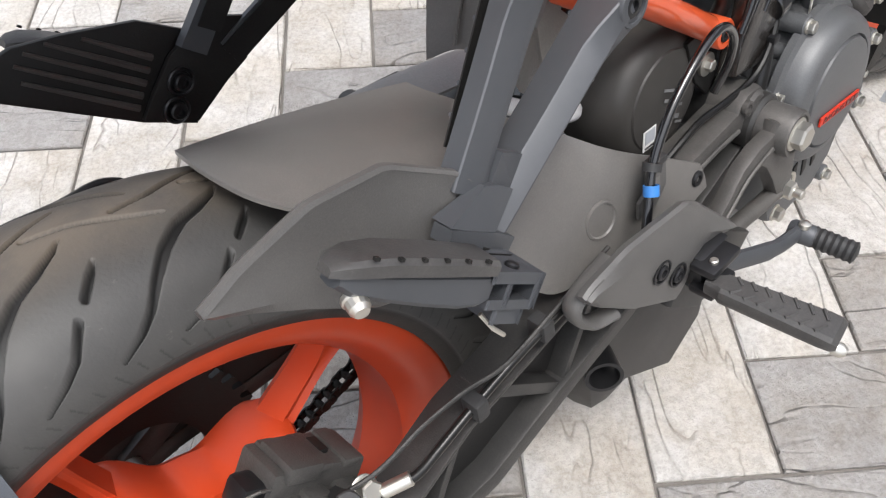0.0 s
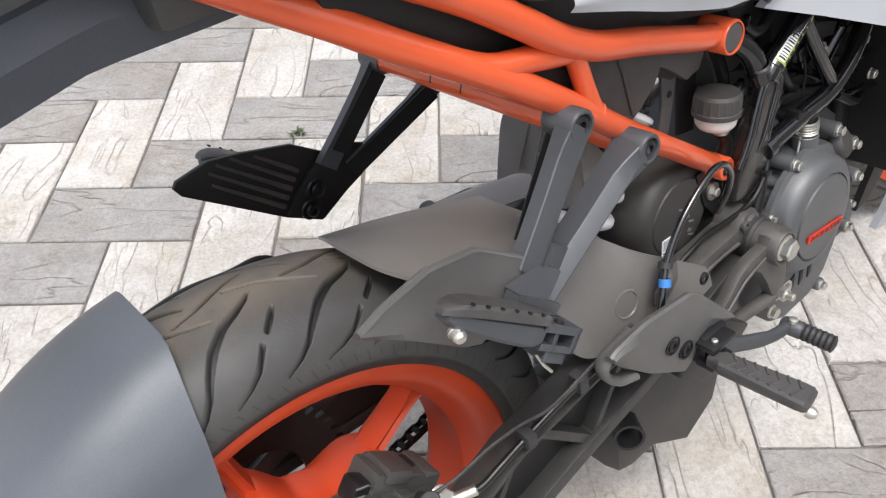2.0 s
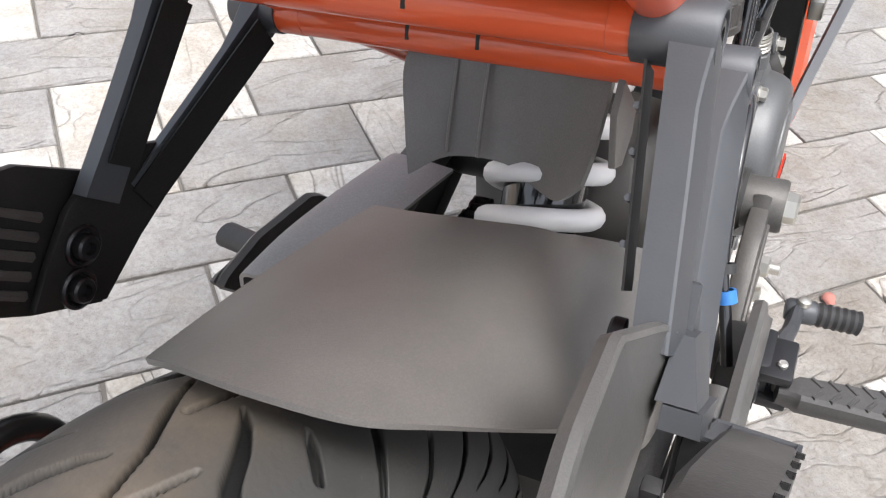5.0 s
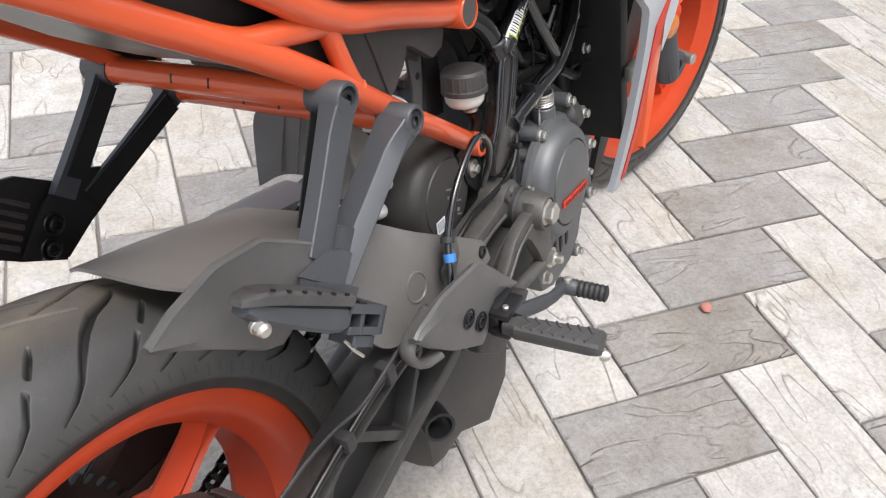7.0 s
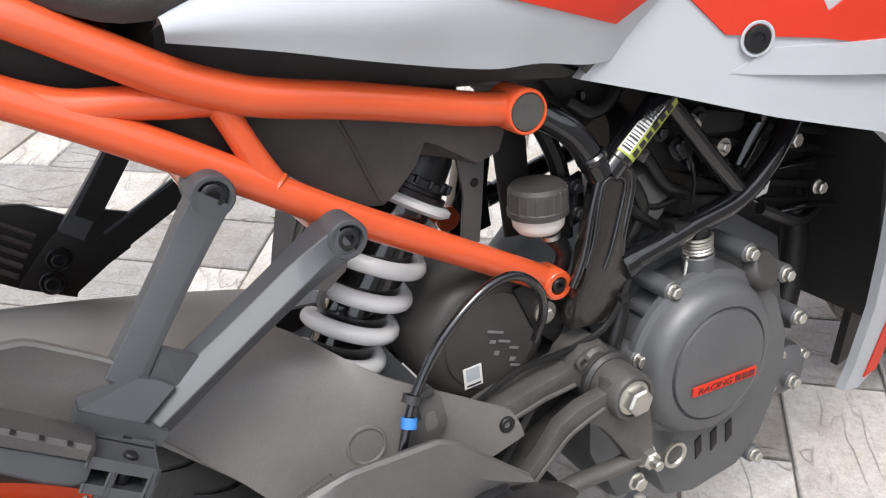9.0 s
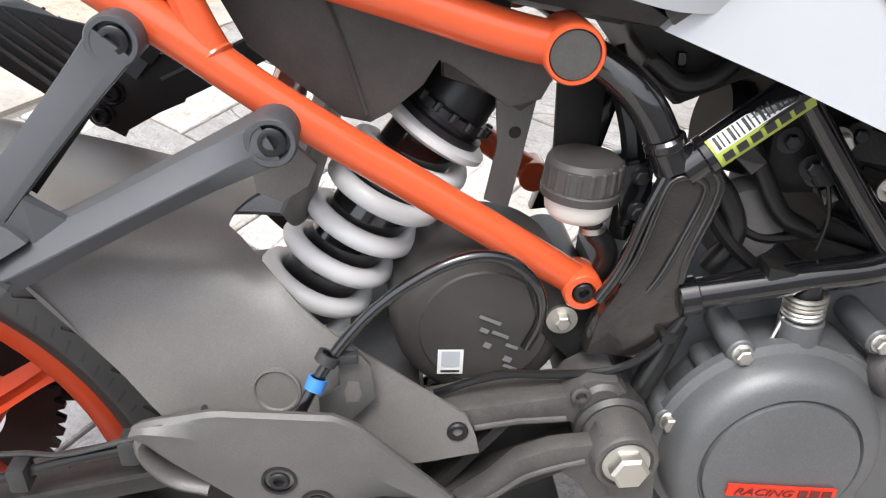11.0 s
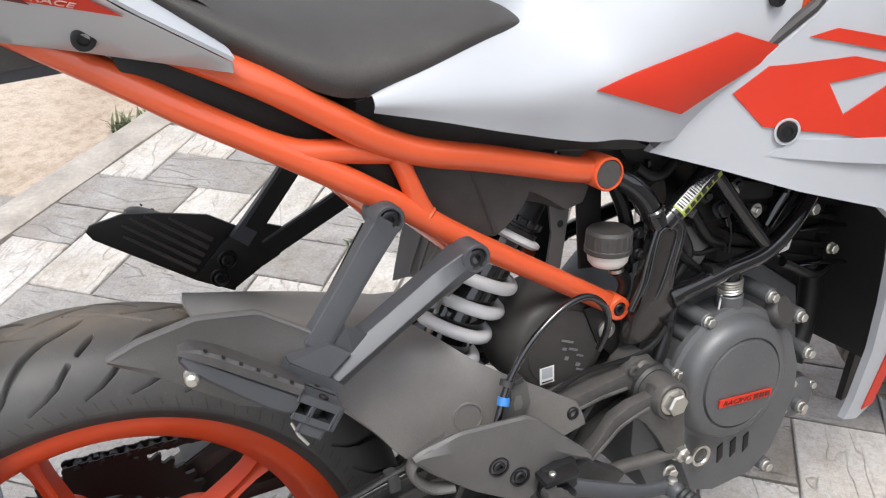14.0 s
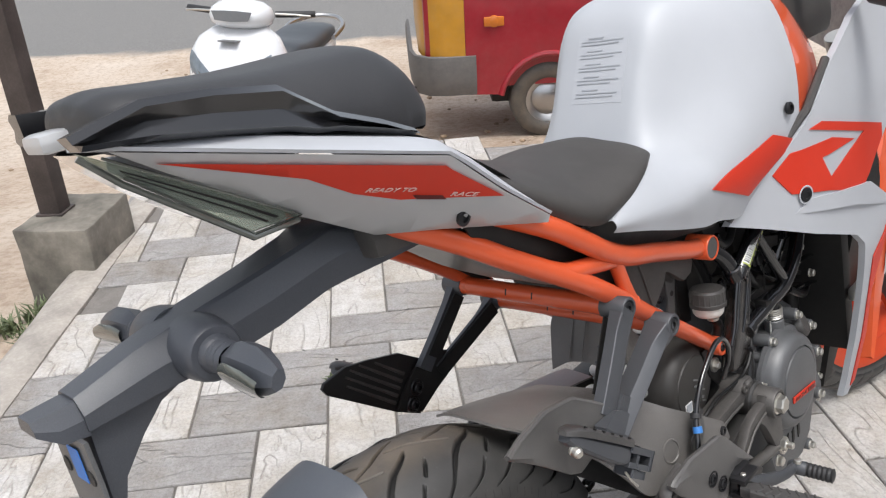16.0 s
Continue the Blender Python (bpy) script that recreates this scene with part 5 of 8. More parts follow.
# -- inner mudguard over the tyre --
HUG = [
    [(0.131, 0.040, 0.593), (0.124, 0.012, 0.606), (0.121, -0.025, 0.611), (0.127, -0.062, 0.607), (0.145, -0.086, 0.595), (0.178, -0.107, 0.565), (0.214, -0.123, 0.530)],
    [(0.198, 0.048, 0.572), (0.192, 0.016, 0.583), (0.191, -0.026, 0.589), (0.197, -0.064, 0.587), (0.211, -0.091, 0.570), (0.230, -0.113, 0.532), (0.248, -0.127, 0.487)],
    [(0.270, 0.055, 0.547), (0.262, 0.018, 0.559), (0.261, -0.026, 0.566), (0.265, -0.066, 0.564), (0.272, -0.098, 0.542), (0.278, -0.120, 0.497), (0.285, -0.132, 0.440)],
    [(0.337, 0.060, 0.522), (0.325, 0.020, 0.535), (0.318, -0.026, 0.546), (0.316, -0.070, 0.551), (0.322, -0.104, 0.530), (0.333, -0.124, 0.480), (0.345, -0.136, 0.425)],
]


HUG_SIDE = [    # the side runs on forward to the swingarm pivot
    [(0.372, -0.1195, 0.511), (0.376, -0.1285, 0.484), (0.380, -0.1345, 0.453), (0.386, -0.1390, 0.416)],
    [(0.420, -0.1310, 0.477), (0.421, -0.1345, 0.460), (0.422, -0.1370, 0.442), (0.424, -0.1405, 0.411)],
    [(0.464, -0.1365, 0.445), (0.467, -0.1370, 0.437), (0.470, -0.1380, 0.428), (0.472, -0.1390, 0.416)],
]


def hugger():
    top = smooth_rows(HUG, 5, 6)
    edge, before = top[-1][15:], top[-3][15:]
    ahead = [spline(r, 5) for r in HUG_SIDE]
    cols = []
    for k in range(len(edge)):
        cols.append(spline([before[k], edge[k]] + [r[k] for r in ahead], 6)[6:])
    bm = join(loft(top), loft([list(r) for r in zip(*cols)]))
    bmesh.ops.remove_doubles(bm, verts=bm.verts[:], dist=1e-5)
    return thicken(bm, 0.003)


inner = part("inner_mudguard", hugger(), GUARD, bike, "matt charcoal plastic inner mudguard", 60)
part("guard_bolt", socket_bolt((0.458, -0.138, 0.434), (0, -1, 0), 0.007, 0.005), BLACKBOLT, inner)
part("guard_boss", lathe([(0, 0), (0, 0.016), (0.0022, 0.0155), (0.0025, 0.0140), (0.001, 0.0130), (0.001, 0)], (0.345, -0.131, 0.467), (-0.1, -1, 0.15), 28), GUARD, inner)
part("chain_guard", thicken(loft(smooth_rows([[(x, 0.066, z - 0.002), (x, 0.092, z + 0.001), (x, 0.116, z + 0.002), (x, 0.121, z - 0.004), (x, 0.122, z - 0.024)] for x, z in ((0.27, 0.500), (0.31, 0.499), (0.35, 0.494), (0.40, 0.485), (0.46, 0.472))], 3, 3)), 0.003), SILVER_PLASTIC, bike, "pale grey chain guard", 30)

# rear hugger arch behind the crown
rows = []
for k in range(15):
    f = k / 14
    row = []
    for q in range(29):
        u = -1.4 + q / 10
        a = radians(96.5 + 58 * f)
        e = min(1.0, abs(u))
        rr = 0.323 - 0.010 * e * e - 0.045 * e ** 3.5 - 0.16 * max(0, abs(u) - 1)
        lead = 0.040 * max(0, e - 0.45) ** 1.3 * (1 - f) ** 2 + 0.03 * max(0, abs(u) - 1) * (1 - f)    # the front corners are rounded off
        row.append((rr * math.cos(a) - lead - 0.004, 0.016 + 0.092 * math.copysign(e ** 0.95, u), 0.313 + rr * math.sin(a) - 0.4 * lead))
    rows.append(row)
part("rear_mudguard", thicken(loft(rows), 0.003), mottled("slate_plastic", (0.095, 0.105, 0.122), 0.42, 0.0, 0.0, 1500, 0.2, 0.06, 0.05), bike, "slate grey rear mudguard arched over the tyre")
part("guard_stay", sweep(spline([(0.112, 0.100, 0.50), (0.113, 0.100, 0.540), (0.095, 0.100, 0.562), (0.060, 0.100, 0.565), (0.0, 0.104, 0.568), (-0.10, 0.11, 0.54), (-0.20, 0.115, 0.47)], 6), 0.0065, 12), HOSE, bike, "black steel hoop")

# -- rear shock --
S0, S1 = Vector((0.347, -0.035, 0.466)), Vector((0.458, -0.035, 0.614))
sd = (S1 - S0).normalized()
shock = part("rear_shock", lathe([(0.0, 0.0), (0.0, 0.020), (0.012, 0.0265), (0.09, 0.0265), (0.09, 0.0270), (0.17, 0.0255), (0.20, 0.02), (0.20, 0)], S0, sd, 32), BLACK_GLOSS, bike, "black shock absorber with a white coil spring")


def coil():
    u, w, d = frame_axes(sd)
    pts = []
    turns = 5.6
    for k in range(int(turns * 26) + 1):
        f = k / (turns * 26)
        a = 2 * math.pi * turns * f
        squeeze = f * 0.160
        pts.append(S0 + d * (0.004 + squeeze) + 0.0340 * (math.cos(a) * u + math.sin(a) * w))
    return sweep(pts, 0.0072, 12)


part("spring", coil(), SPRING, shock, "white painted coil spring")
part("lower_seat", lathe([(-0.010, 0), (-0.010, 0.038), (-0.004, 0.041), (0.0, 0.040), (0.0, 0.02)], S0, sd, 32), SPRING, shock)
part("top_seat", lathe([(-0.006, 0.02), (-0.006, 0.036), (-0.003, 0.0405), (0.001, 0.0405), (0.003, 0.037), (0.003, 0.02)], S0 + sd * 0.174, sd, 40), SPRING, shock)
part("top_collar", join(lathe([(0.0, 0), (0.0, 0.0325), (0.005, 0.0330), (0.006, 0.0285), (0.009, 0.0285), (0.010, 0.0320), (0.016, 0.0320), (0.017, 0.0265), (0.036, 0.0255), (0.040, 0.0235), (0.052, 0.022), (0.052, 0)], S0 + sd * 0.177, sd, 36), brick((0.474, -0.060, 0.632), (0.500, -0.036, 0.660), 0.004)), BLACKBOLT, shock)
for k in range(16):     # slots of the preload ring
    u, w, _ = frame_axes(sd)
    a = 2 * math.pi * k / 16
    o = S0 + sd * 0.1885 + (u * math.cos(a) + w * math.sin(a)) * 0.0315
    part("ring_tooth", rod(o, o + sd * 0.0065, 0.0026, 8, 0.0005), BLACKBOLT, shock)
part("shock_eye", rod(S0 + sd * 0.222 + Vector((0, -0.020, 0)), S0 + sd * 0.222 + Vector((0, 0.020, 0)), 0.016, 24, 0.002), BLACKBOLT, shock)
part("eye_bolt", hex_bolt(S0 + sd * 0.222 + Vector((0, -0.020, 0)), (0, -1, 0), 0.008, 0.006), BLACKBOLT, shock)
flap = part("shock_mud_flap", thicken(loft(smooth_rows([
    [(0.412, 0.030, 0.668), (0.414, 0.010, 0.670), (0.414, -0.020, 0.670), (0.414, -0.045, 0.670), (0.410, -0.062, 0.668), (0.402, -0.079, 0.666)],
    [(0.392, 0.034, 0.634), (0.396, 0.012, 0.636), (0.398, -0.020, 0.636), (0.397, -0.045, 0.636), (0.392, -0.062, 0.634), (0.385, -0.079, 0.632)],
    [(0.372, 0.046, 0.612), (0.380, 0.014, 0.606), (0.384, -0.020, 0.602), (0.381, -0.042, 0.600), (0.376, -0.060, 0.600), (0.369, -0.077, 0.602)],
    [(0.356, 0.042, 0.576), (0.368, 0.014, 0.574), (0.374, -0.020, 0.574), (0.369, -0.042, 0.570), (0.362, -0.058, 0.568), (0.357, -0.074, 0.578)],
    [(0.345, 0.037, 0.549), (0.361, 0.016, 0.557), (0.366, -0.018, 0.556), (0.362, -0.040, 0.545), (0.354, -0.056, 0.546), (0.350, -0.070, 0.562)]], 5, 5)), 0.003), GUARD, bike, "grey plastic splash flap")
for y in (0.016, -0.004):
    part("flap_rib", sweep(spline([(0.4005, y, 0.650), (0.384, y, 0.616), (0.366, y, 0.580), (0.3585, y, 0.562)], 4), 0.0014, 6), GUARD, flap)
part("tray_end", slab([(0.455, 0.664), (0.482, 0.655), (0.512, 0.640), (0.515, 0.628), (0.504, 0.621), (0.479, 0.636), (0.455, 0.645)], -0.066, -0.052, 0.005), PLASTIC, bike)
part("splash_lug", slab([(0.350, 0.632), (0.378, 0.602), (0.372, 0.588), (0.355, 0.578), (0.340, 0.585), (0.338, 0.618)], -0.092, -0.088, 0.001), GUARD, bike)

# -- canister, hoses, reservoir --
can = part("carbon_canister", lathe([(0.004, 0), (0.004, 0.048), (0.008, 0.056), (0.018, 0.0610), (0.035, 0.0635), (0.070, 0.0640), (0.080, 0.055), (0.080, 0)], (0.480, -0.096, 0.480), (0.0, 1, 0.0), 48), CAN, bike, "matt black plastic canister with print and a label")
part("canister_face", lathe([(0, 0), (0, 0.043), (0.003, 0.0455), (0.006, 0.0465)], (0.480, -0.0935, 0.480), (0, 1, 0), 48), CAN, can)


def code_label():
    """A square code label: a white sticker with plain dark blocks."""
    o = Vector((0.457, -0.0945, 0.456))
    r, s = Vector((1, 0, -0.05)).normalized(), Vector((0.05, 0, 1)).normalized()
    st = part("sticker", bar(o, r, s, 0.0175, 0.0195), PAPER, can, "white square sticker")
    part("printed_block", bar(o + s * 0.003 + Vector((0, -0.0007, 0)), r, s, 0.0125, 0.012), GREYINK, st)
    part("printed_bar", bar(o - s * 0.0072 + Vector((0, -0.0007, 0)), r, s, 0.013, 0.0014), INK, st)


code_label()
for dx, dz, w, h in ((0.040, 0.026, 0.016, 0.0024), (0.036, 0.018, 0.006, 0.0030), (0.047, 0.014, 0.012, 0.0024), (0.038, 0.006, 0.005, 0.0040), (0.055, 0.004, 0.009, 0.0022), (0.052, -0.006, 0.006, 0.0040), (0.054, -0.013, 0.010, 0.0022)):
    part("printed_bar", bar((0.454 + dx - 0.01, -0.0945, 0.462 + dz), (1, 0, -0.5), (0.5, 0, 1), w, h), EMBOSS, can)

hose = part("brake_hose", sweep(spline([(0.353, -0.165, 0.452), (0.366, -0.158, 0.478), (0.383, -0.150, 0.503), (0.406, -0.146, 0.529), (0.430, -0.144, 0.547), (0.455, -0.142, 0.559), (0.476, -0.140, 0.561), (0.493, -0.138, 0.553), (0.507, -0.135, 0.534), (0.510, -0.130, 0.510), (0.503, -0.124, 0.486)], 6), 0.0037, 12), RAIL, bike, "black rubber brake hose with a blue clip")
part("blue_clip", lathe([(-0.004, 0.0045), (-0.004, 0.0060), (0.004, 0.0060), (0.004, 0.0045)], (0.3725, -0.1560, 0.4885), (0.010, 0.008, 0.022), 16), BLUE, hose)
part("hose_clamp", join(lathe([(-0.003, 0.0045), (-0.003, 0.0072), (0.003, 0.0072), (0.003, 0.0045)], (0.380, -0.1512, 0.503), (0.014, 0.006, 0.022), 16), brick((0.382, -0.152, 0.498), (0.398, -0.143, 0.504), 0.001)), RUBBER, hose)
part("hose_bracket", slab([(0.372, 0.455), (0.392, 0.452), (0.407, 0.468), (0.405, 0.492), (0.394, 0.508), (0.385, 0.500), (0.386, 0.478), (0.372, 0.470)], -0.146, -0.143, 0.0008), HEEL, hose)
part("bracket_slot", slab([(0.389, 0.466), (0.396, 0.466), (0.3985, 0.471), (0.397, 0.481), (0.391, 0.482), (0.388, 0.474)], -0.1463, -0.1455, 0.0), GUARD, hose)
wire = part("speed_sensor_cable", sweep(spline([(0.445, -0.118, 0.448), (0.470, -0.120, 0.458), (0.494, -0.120, 0.462), (0.531, -0.122, 0.461), (0.561, -0.124, 0.464), (0.582, -0.124, 0.475), (0.602, -0.120, 0.495), (0.612, -0.112, 0.512)], 6), 0.0030, 8), HOSE, bike, "thin black cable")
part("cable_clip", brick((0.590, -0.127, 0.484), (0.600, -0.119, 0.491), 0.002), BLACKBOLT, wire)
part("washer_nut", join(lathe([(0, 0), (0, 0.0105), (0.003, 0.0105), (0.003, 0)], (0.531, -0.097, 0.489), (0, -1, 0), 24), hex_bolt((0.531, -0.100, 0.489), (0, -1, 0), 0.0055, 0.005, False)), STEEL, bike)
# dark sheet added behind the washer in place of the dim background
part("mount_plate", slab([(0.505, 0.520), (0.530, 0.522), (0.552, 0.500), (0.552, 0.468), (0.540, 0.452), (0.520, 0.475)], -0.0965, -0.0915, 0.002), DARK, bike)
part("relay_bracket", slab([(0.488, 0.640), (0.514, 0.628), (0.505, 0.585), (0.498, 0.555), (0.482, 0.562), (0.490, 0.600)], -0.064, -0.060, 0.001), HEEL, bike, "black relay bracket")
part("bracket_hole", rod((0.501, -0.0645, 0.608), (0.501, -0.0635, 0.608), 0.004, 14), DARK, bike)
# dark sheet added only to block the bright gap behind the reservoir
part("loom_shield", slab([(0.528, 0.655), (0.560, 0.640), (0.556, 0.540), (0.528, 0.545)], -0.056, -0.050, 0.003), DARK, bike)
part("cable_tube", sweep(spline([(0.562, -0.10, 0.40), (0.575, -0.118, 0.43), (0.590, -0.118, 0.46), (0.605, -0.11, 0.49)], 6), 0.008, 10), HOSE, bike)

RES = Vector((0.538, -0.095, 0.5805))
res = part("brake_fluid_reservoir", lathe([(-0.0185, 0), (-0.0185, 0.012), (-0.0165, 0.0175), (-0.012, 0.0208), (-0.004, 0.0220), (0.004, 0.0216), (0.004, 0)], RES, (0.08, 0, 1), 36), MILKY, bike, "milky brake fluid reservoir with a black cap")
part("cap", lathe([(-0.002, 0.0218), (-0.002, 0.0250), (0.003, 0.0252), (0.004, 0.0240), (0.019, 0.0236), (0.0225, 0.0215), (0.0230, 0)], RES, (0.08, 0, 1), 28), PLASTIC, res, "black ribbed screw cap", 20)
for k in range(20):
    a = 2 * math.pi * k / 20
    part("cap_rib", rod(RES + Vector((0.0004 + 0.0222 * math.cos(a), 0.0222 * math.sin(a), 0.004)), RES + Vector((0.0020 + 0.0218 * math.cos(a), 0.0218 * math.sin(a), 0.0190)), 0.0026, 10, 0.0008), PLASTIC, res)
part("outlet", rod(RES + Vector((0.010, 0, -0.030)), RES + Vector((0.008, 0, -0.017)), 0.0062, 14), RUBBER, res)
part("outlet_clip", lathe([(-0.002, 0.0068), (-0.002, 0.0085), (0.002, 0.0085), (0.002, 0.0068)], RES + Vector((0.0095, 0, -0.026)), (0.1, 0, -1), 14), STEEL, res)
part("feed_hose", sweep(spline([RES + Vector((0.0100, 0, -0.028)), (0.556, -0.095, 0.543), (0.559, -0.093, 0.530), (0.552, -0.088, 0.512), (0.535, -0.08, 0.50)], 6), 0.0072, 10), HOSE, res)
part("holder", slab([(0.560, 0.595), (0.582, 0.600), (0.582, 0.560), (0.565, 0.555)], -0.098, -0.092, 0.001), BLACK_GLOSS, res)
for z in (0.590, 0.566):
    part("holder_bolt", hex_bolt((0.574, -0.098, z), (0, -1, 0), 0.005, 0.004), BLACKBOLT, res)

# -- black main frame --
mf = part("main_frame_plate", slab([(0.543, 0.475), (0.550, 0.503), (0.560, 0.520), (0.565, 0.540), (0.585, 0.597), (0.592, 0.612), (0.612, 0.606), (0.619, 0.588), (0.601, 0.535), (0.600, 0.520), (0.612, 0.503), (0.600, 0.480), (0.580, 0.468)], -0.120, -0.100, 0.004), FRAME, bike, "gloss black trellis main frame")
part("plate_rim", sweep(spline([(0.562, -0.1195, 0.528), (0.571, -0.1205, 0.548), (0.581, -0.1205, 0.584), (0.587, -0.1205, 0.596), (0.599, -0.1205, 0.597), (0.607, -0.1205, 0.588), (0.598, -0.1205, 0.560), (0.588, -0.1205, 0.535), (0.580, -0.1195, 0.520)], 5), 0.0023, 10), BLACK_GLOSS, mf)
part("plate_edge", sweep(spline([(0.549, -0.117, 0.514), (0.562, -0.118, 0.538), (0.574, -0.118, 0.575), (0.584, -0.118, 0.600)], 5), 0.0038, 10), BLACK_GLOSS, mf)
part("plate_edge", sweep(spline([(0.600, -0.117, 0.525), (0.603, -0.118, 0.545), (0.616, -0.118, 0.588), (0.606, -0.117, 0.606)], 5), 0.0036, 10), BLACK_GLOSS, mf)
part("weld_bead", lathe([(-0.004, 0.0108), (-0.002, 0.0128), (0.002, 0.0128), (0.004, 0.0108)], (0.581, -0.113, 0.617), (0.35, 0, -1), 20), BLACK_GLOSS, mf)
part("weld_bead", lathe([(-0.004, 0.0110), (-0.002, 0.0130), (0.002, 0.0130), (0.004, 0.0110)], (0.607, -0.113, 0.608), (0.8, 0, 0.6), 20), BLACK_GLOSS, mf)


def main_tubes(s):
    t = lambda pts, r: sweep(spline([(x, s * y, z) for x, y, z in pts], 6), r, 18)
    ob = part("frame_tube", t([(0.520, 0.090, 0.668), (0.545, 0.096, 0.660), (0.570, 0.108, 0.637), (0.588, 0.113, 0.600)], 0.0112), BLACK_GLOSS, mf)
    part("frame_tube", t([(0.594, 0.113, 0.599), (0.700, 0.112, 0.676), (0.82, 0.095, 0.730), (0.98, 0.05, 0.80)], 0.0115), BLACK_GLOSS, mf)
    part("frame_tube", t([(0.660, 0.112, 0.642), (0.705, 0.112, 0.580), (0.742, 0.112, 0.532)], 0.0085), BLACK_GLOSS, mf)
    part("frame_tube", t([(0.604, 0.112, 0.511), (0.68, 0.114, 0.522), (0.742, 0.114, 0.532), (0.80, 0.110, 0.575), (0.88, 0.09, 0.66), (0.98, 0.05, 0.75)], 0.0108), BLACK_GLOSS, mf)
    part("tube_collar", rod((0.601, s * 0.113, 0.5105), (0.614, s * 0.113, 0.5125), 0.0132, 20), BLACK_GLOSS, mf)
    if s > 0:
        part("frame_plate", slab([(0.543, 0.475), (0.565, 0.540), (0.592, 0.612), (0.619, 0.588), (0.600, 0.520), (0.600, 0.480)], 0.100, 0.118, 0.004), BLACK_GLOSS, mf)


both(main_tubes)
TA, TB = Vector((0.594, -0.113, 0.599)), Vector((0.700, -0.112, 0.676))


def tube_sticker(l0, l1, a0, a1, r, mat, name, parent, text=""):
    """A sticker wrapped round the upper frame tube; angles from its outer side upwards."""
    d = (TB - TA).normalized()
    out = Vector((0, -1, 0))
    out = (out - d * out.dot(d)).normalized()
    up = out.cross(d)
    up = up if up.z > 0 else -up
    rows = [[TA + d * l + (out * math.cos(radians(a)) + up * math.sin(radians(a))) * r for l in (l0, (l0 + l1) / 2, l1)] for a in np.linspace(a0, a1, 7)]
    return part(name, thicken(loft(rows), 0.0003), mat, parent, text)


label = tube_sticker(0.018, 0.080, -40, 62, 0.0120, LIME, "frame_label", mf, "lime and white bar code label")
tube_sticker(0.020, 0.078, 14, 60, 0.0124, PAPER, "label_strip", label)
for k in range(17):
    tube_sticker(0.022 + 0.0032 * k, 0.0230 + 0.0032 * k + 0.0009 * (k % 3 == 0), 18, 56, 0.0128, INK, "printed_bar", label)
for k in range(6):
    tube_sticker(0.022 + 0.0090 * k, 0.0285 + 0.0090 * k, -22, 4, 0.0124, INK, "printed_bar", label)

# -- engine --
eng = part("engine_block", slab([(0.585, 0.455), (0.640, 0.500), (0.76, 0.505), (0.83, 0.45), (0.84, 0.33), (0.80, 0.24), (0.70, 0.215), (0.60, 0.225), (0.57, 0.30)], -0.085, 0.11, 0.02), ENGINE, bike, "dark grey single-cylinder engine")
cover_outline = [(0.606, 0.372), (0.604, 0.400), (0.612, 0.430), (0.632, 0.456), (0.660, 0.474), (0.690, 0.478), (0.722, 0.470), (0.752, 0.448), (0.776, 0.415), (0.788, 0.370), (0.786, 0.330), (0.770, 0.295), (0.752, 0.262), (0.720, 0.240), (0.660, 0.238), (0.626, 0.252), (0.610, 0.30)]
part("clutch_case", slab(cover_outline, -0.128, -0.083, 0.006), ENGINE, eng)
CC = Vector((0.672, 0, 0.400))
part("clutch_cover", lathe([(-0.122, 0.0), (-0.122, 0.082), (-0.129, 0.082), (-0.132, 0.0765), (-0.136, 0.0755), (-0.142, 0.0740), (-0.149, 0.0700), (-0.153, 0.0640), (-0.1545, 0.0560), (-0.1520, 0.0548), (-0.1520, 0.0538), (-0.1558, 0.0528), (-0.1565, 0.050), (-0.157, 0)], CC, (0, 1, 0), 72), ENGINE, eng, "round dark grey clutch cover")
bd = Vector((1, 0, -0.14)).normalized()
bu = Vector((0.14, 0, 1)).normalized()
bo = Vector((0.674, -0.1575, 0.3825))
badge = part("badge", bar(bo, bd, bu, 0.077, 0.0092, 0.0018), DECAL, eng, "red raised badge")
lettering("RACING", 0.0082, bo - bd * 0.034 - bu * 0.0030 + Vector((0, -0.0022, 0)), bd, bu, DECAL_DARK, badge, "badge_word", 0.3, 0.042)
for k in range(3):
    part("badge_mark", bar(bo + bd * (0.015 + 0.0085 * k) + Vector((0, -0.002, 0)), bd, bu, 0.0065, 0.0058), DECAL_DARK, badge)
for k in range(3):
    part("cooling_slot", slab([(0.664 + 0.020 * k, 0.300), (0.672 + 0.020 * k, 0.304), (0.672 + 0.020 * k, 0.284), (0.664 + 0.020 * k, 0.278)], -0.1295, -0.1275, 0.0005), DARK, eng)
for x, z in ((0.643, 0.477), (0.601, 0.425), (0.735, 0.480), (0.782, 0.440), (0.800, 0.385), (0.795, 0.31), (0.742, 0.243)):
    part("case_boss", rod((x, -0.085, z), (x, -0.130, z), 0.0095, 18), ENGINE, eng)
    part("case_bolt", hex_bolt((x, -0.130, z), (0, -1, 0), 0.0058, 0.005), STEEL, eng)
part("breather_boss", rod((0.632, -0.09, 0.452), (0.632, -0.122, 0.452), 0.008, 16), ENGINE, eng)
oil = part("sight_glass", lathe([(0, 0.0135), (0.003, 0.0135), (0.003, 0.0105), (0.001, 0.0095), (0.001, 0)], (0.627, -0.140, 0.312), (0, -1, 0), 28), STEEL, eng, "round oil sight glass")
part("glass", lathe([(0.0015, 0.0095), (0.0025, 0.006), (0.003, 0)], (0.627, -0.140, 0.312), (0, -1, 0), 20), SMOKE, oil)
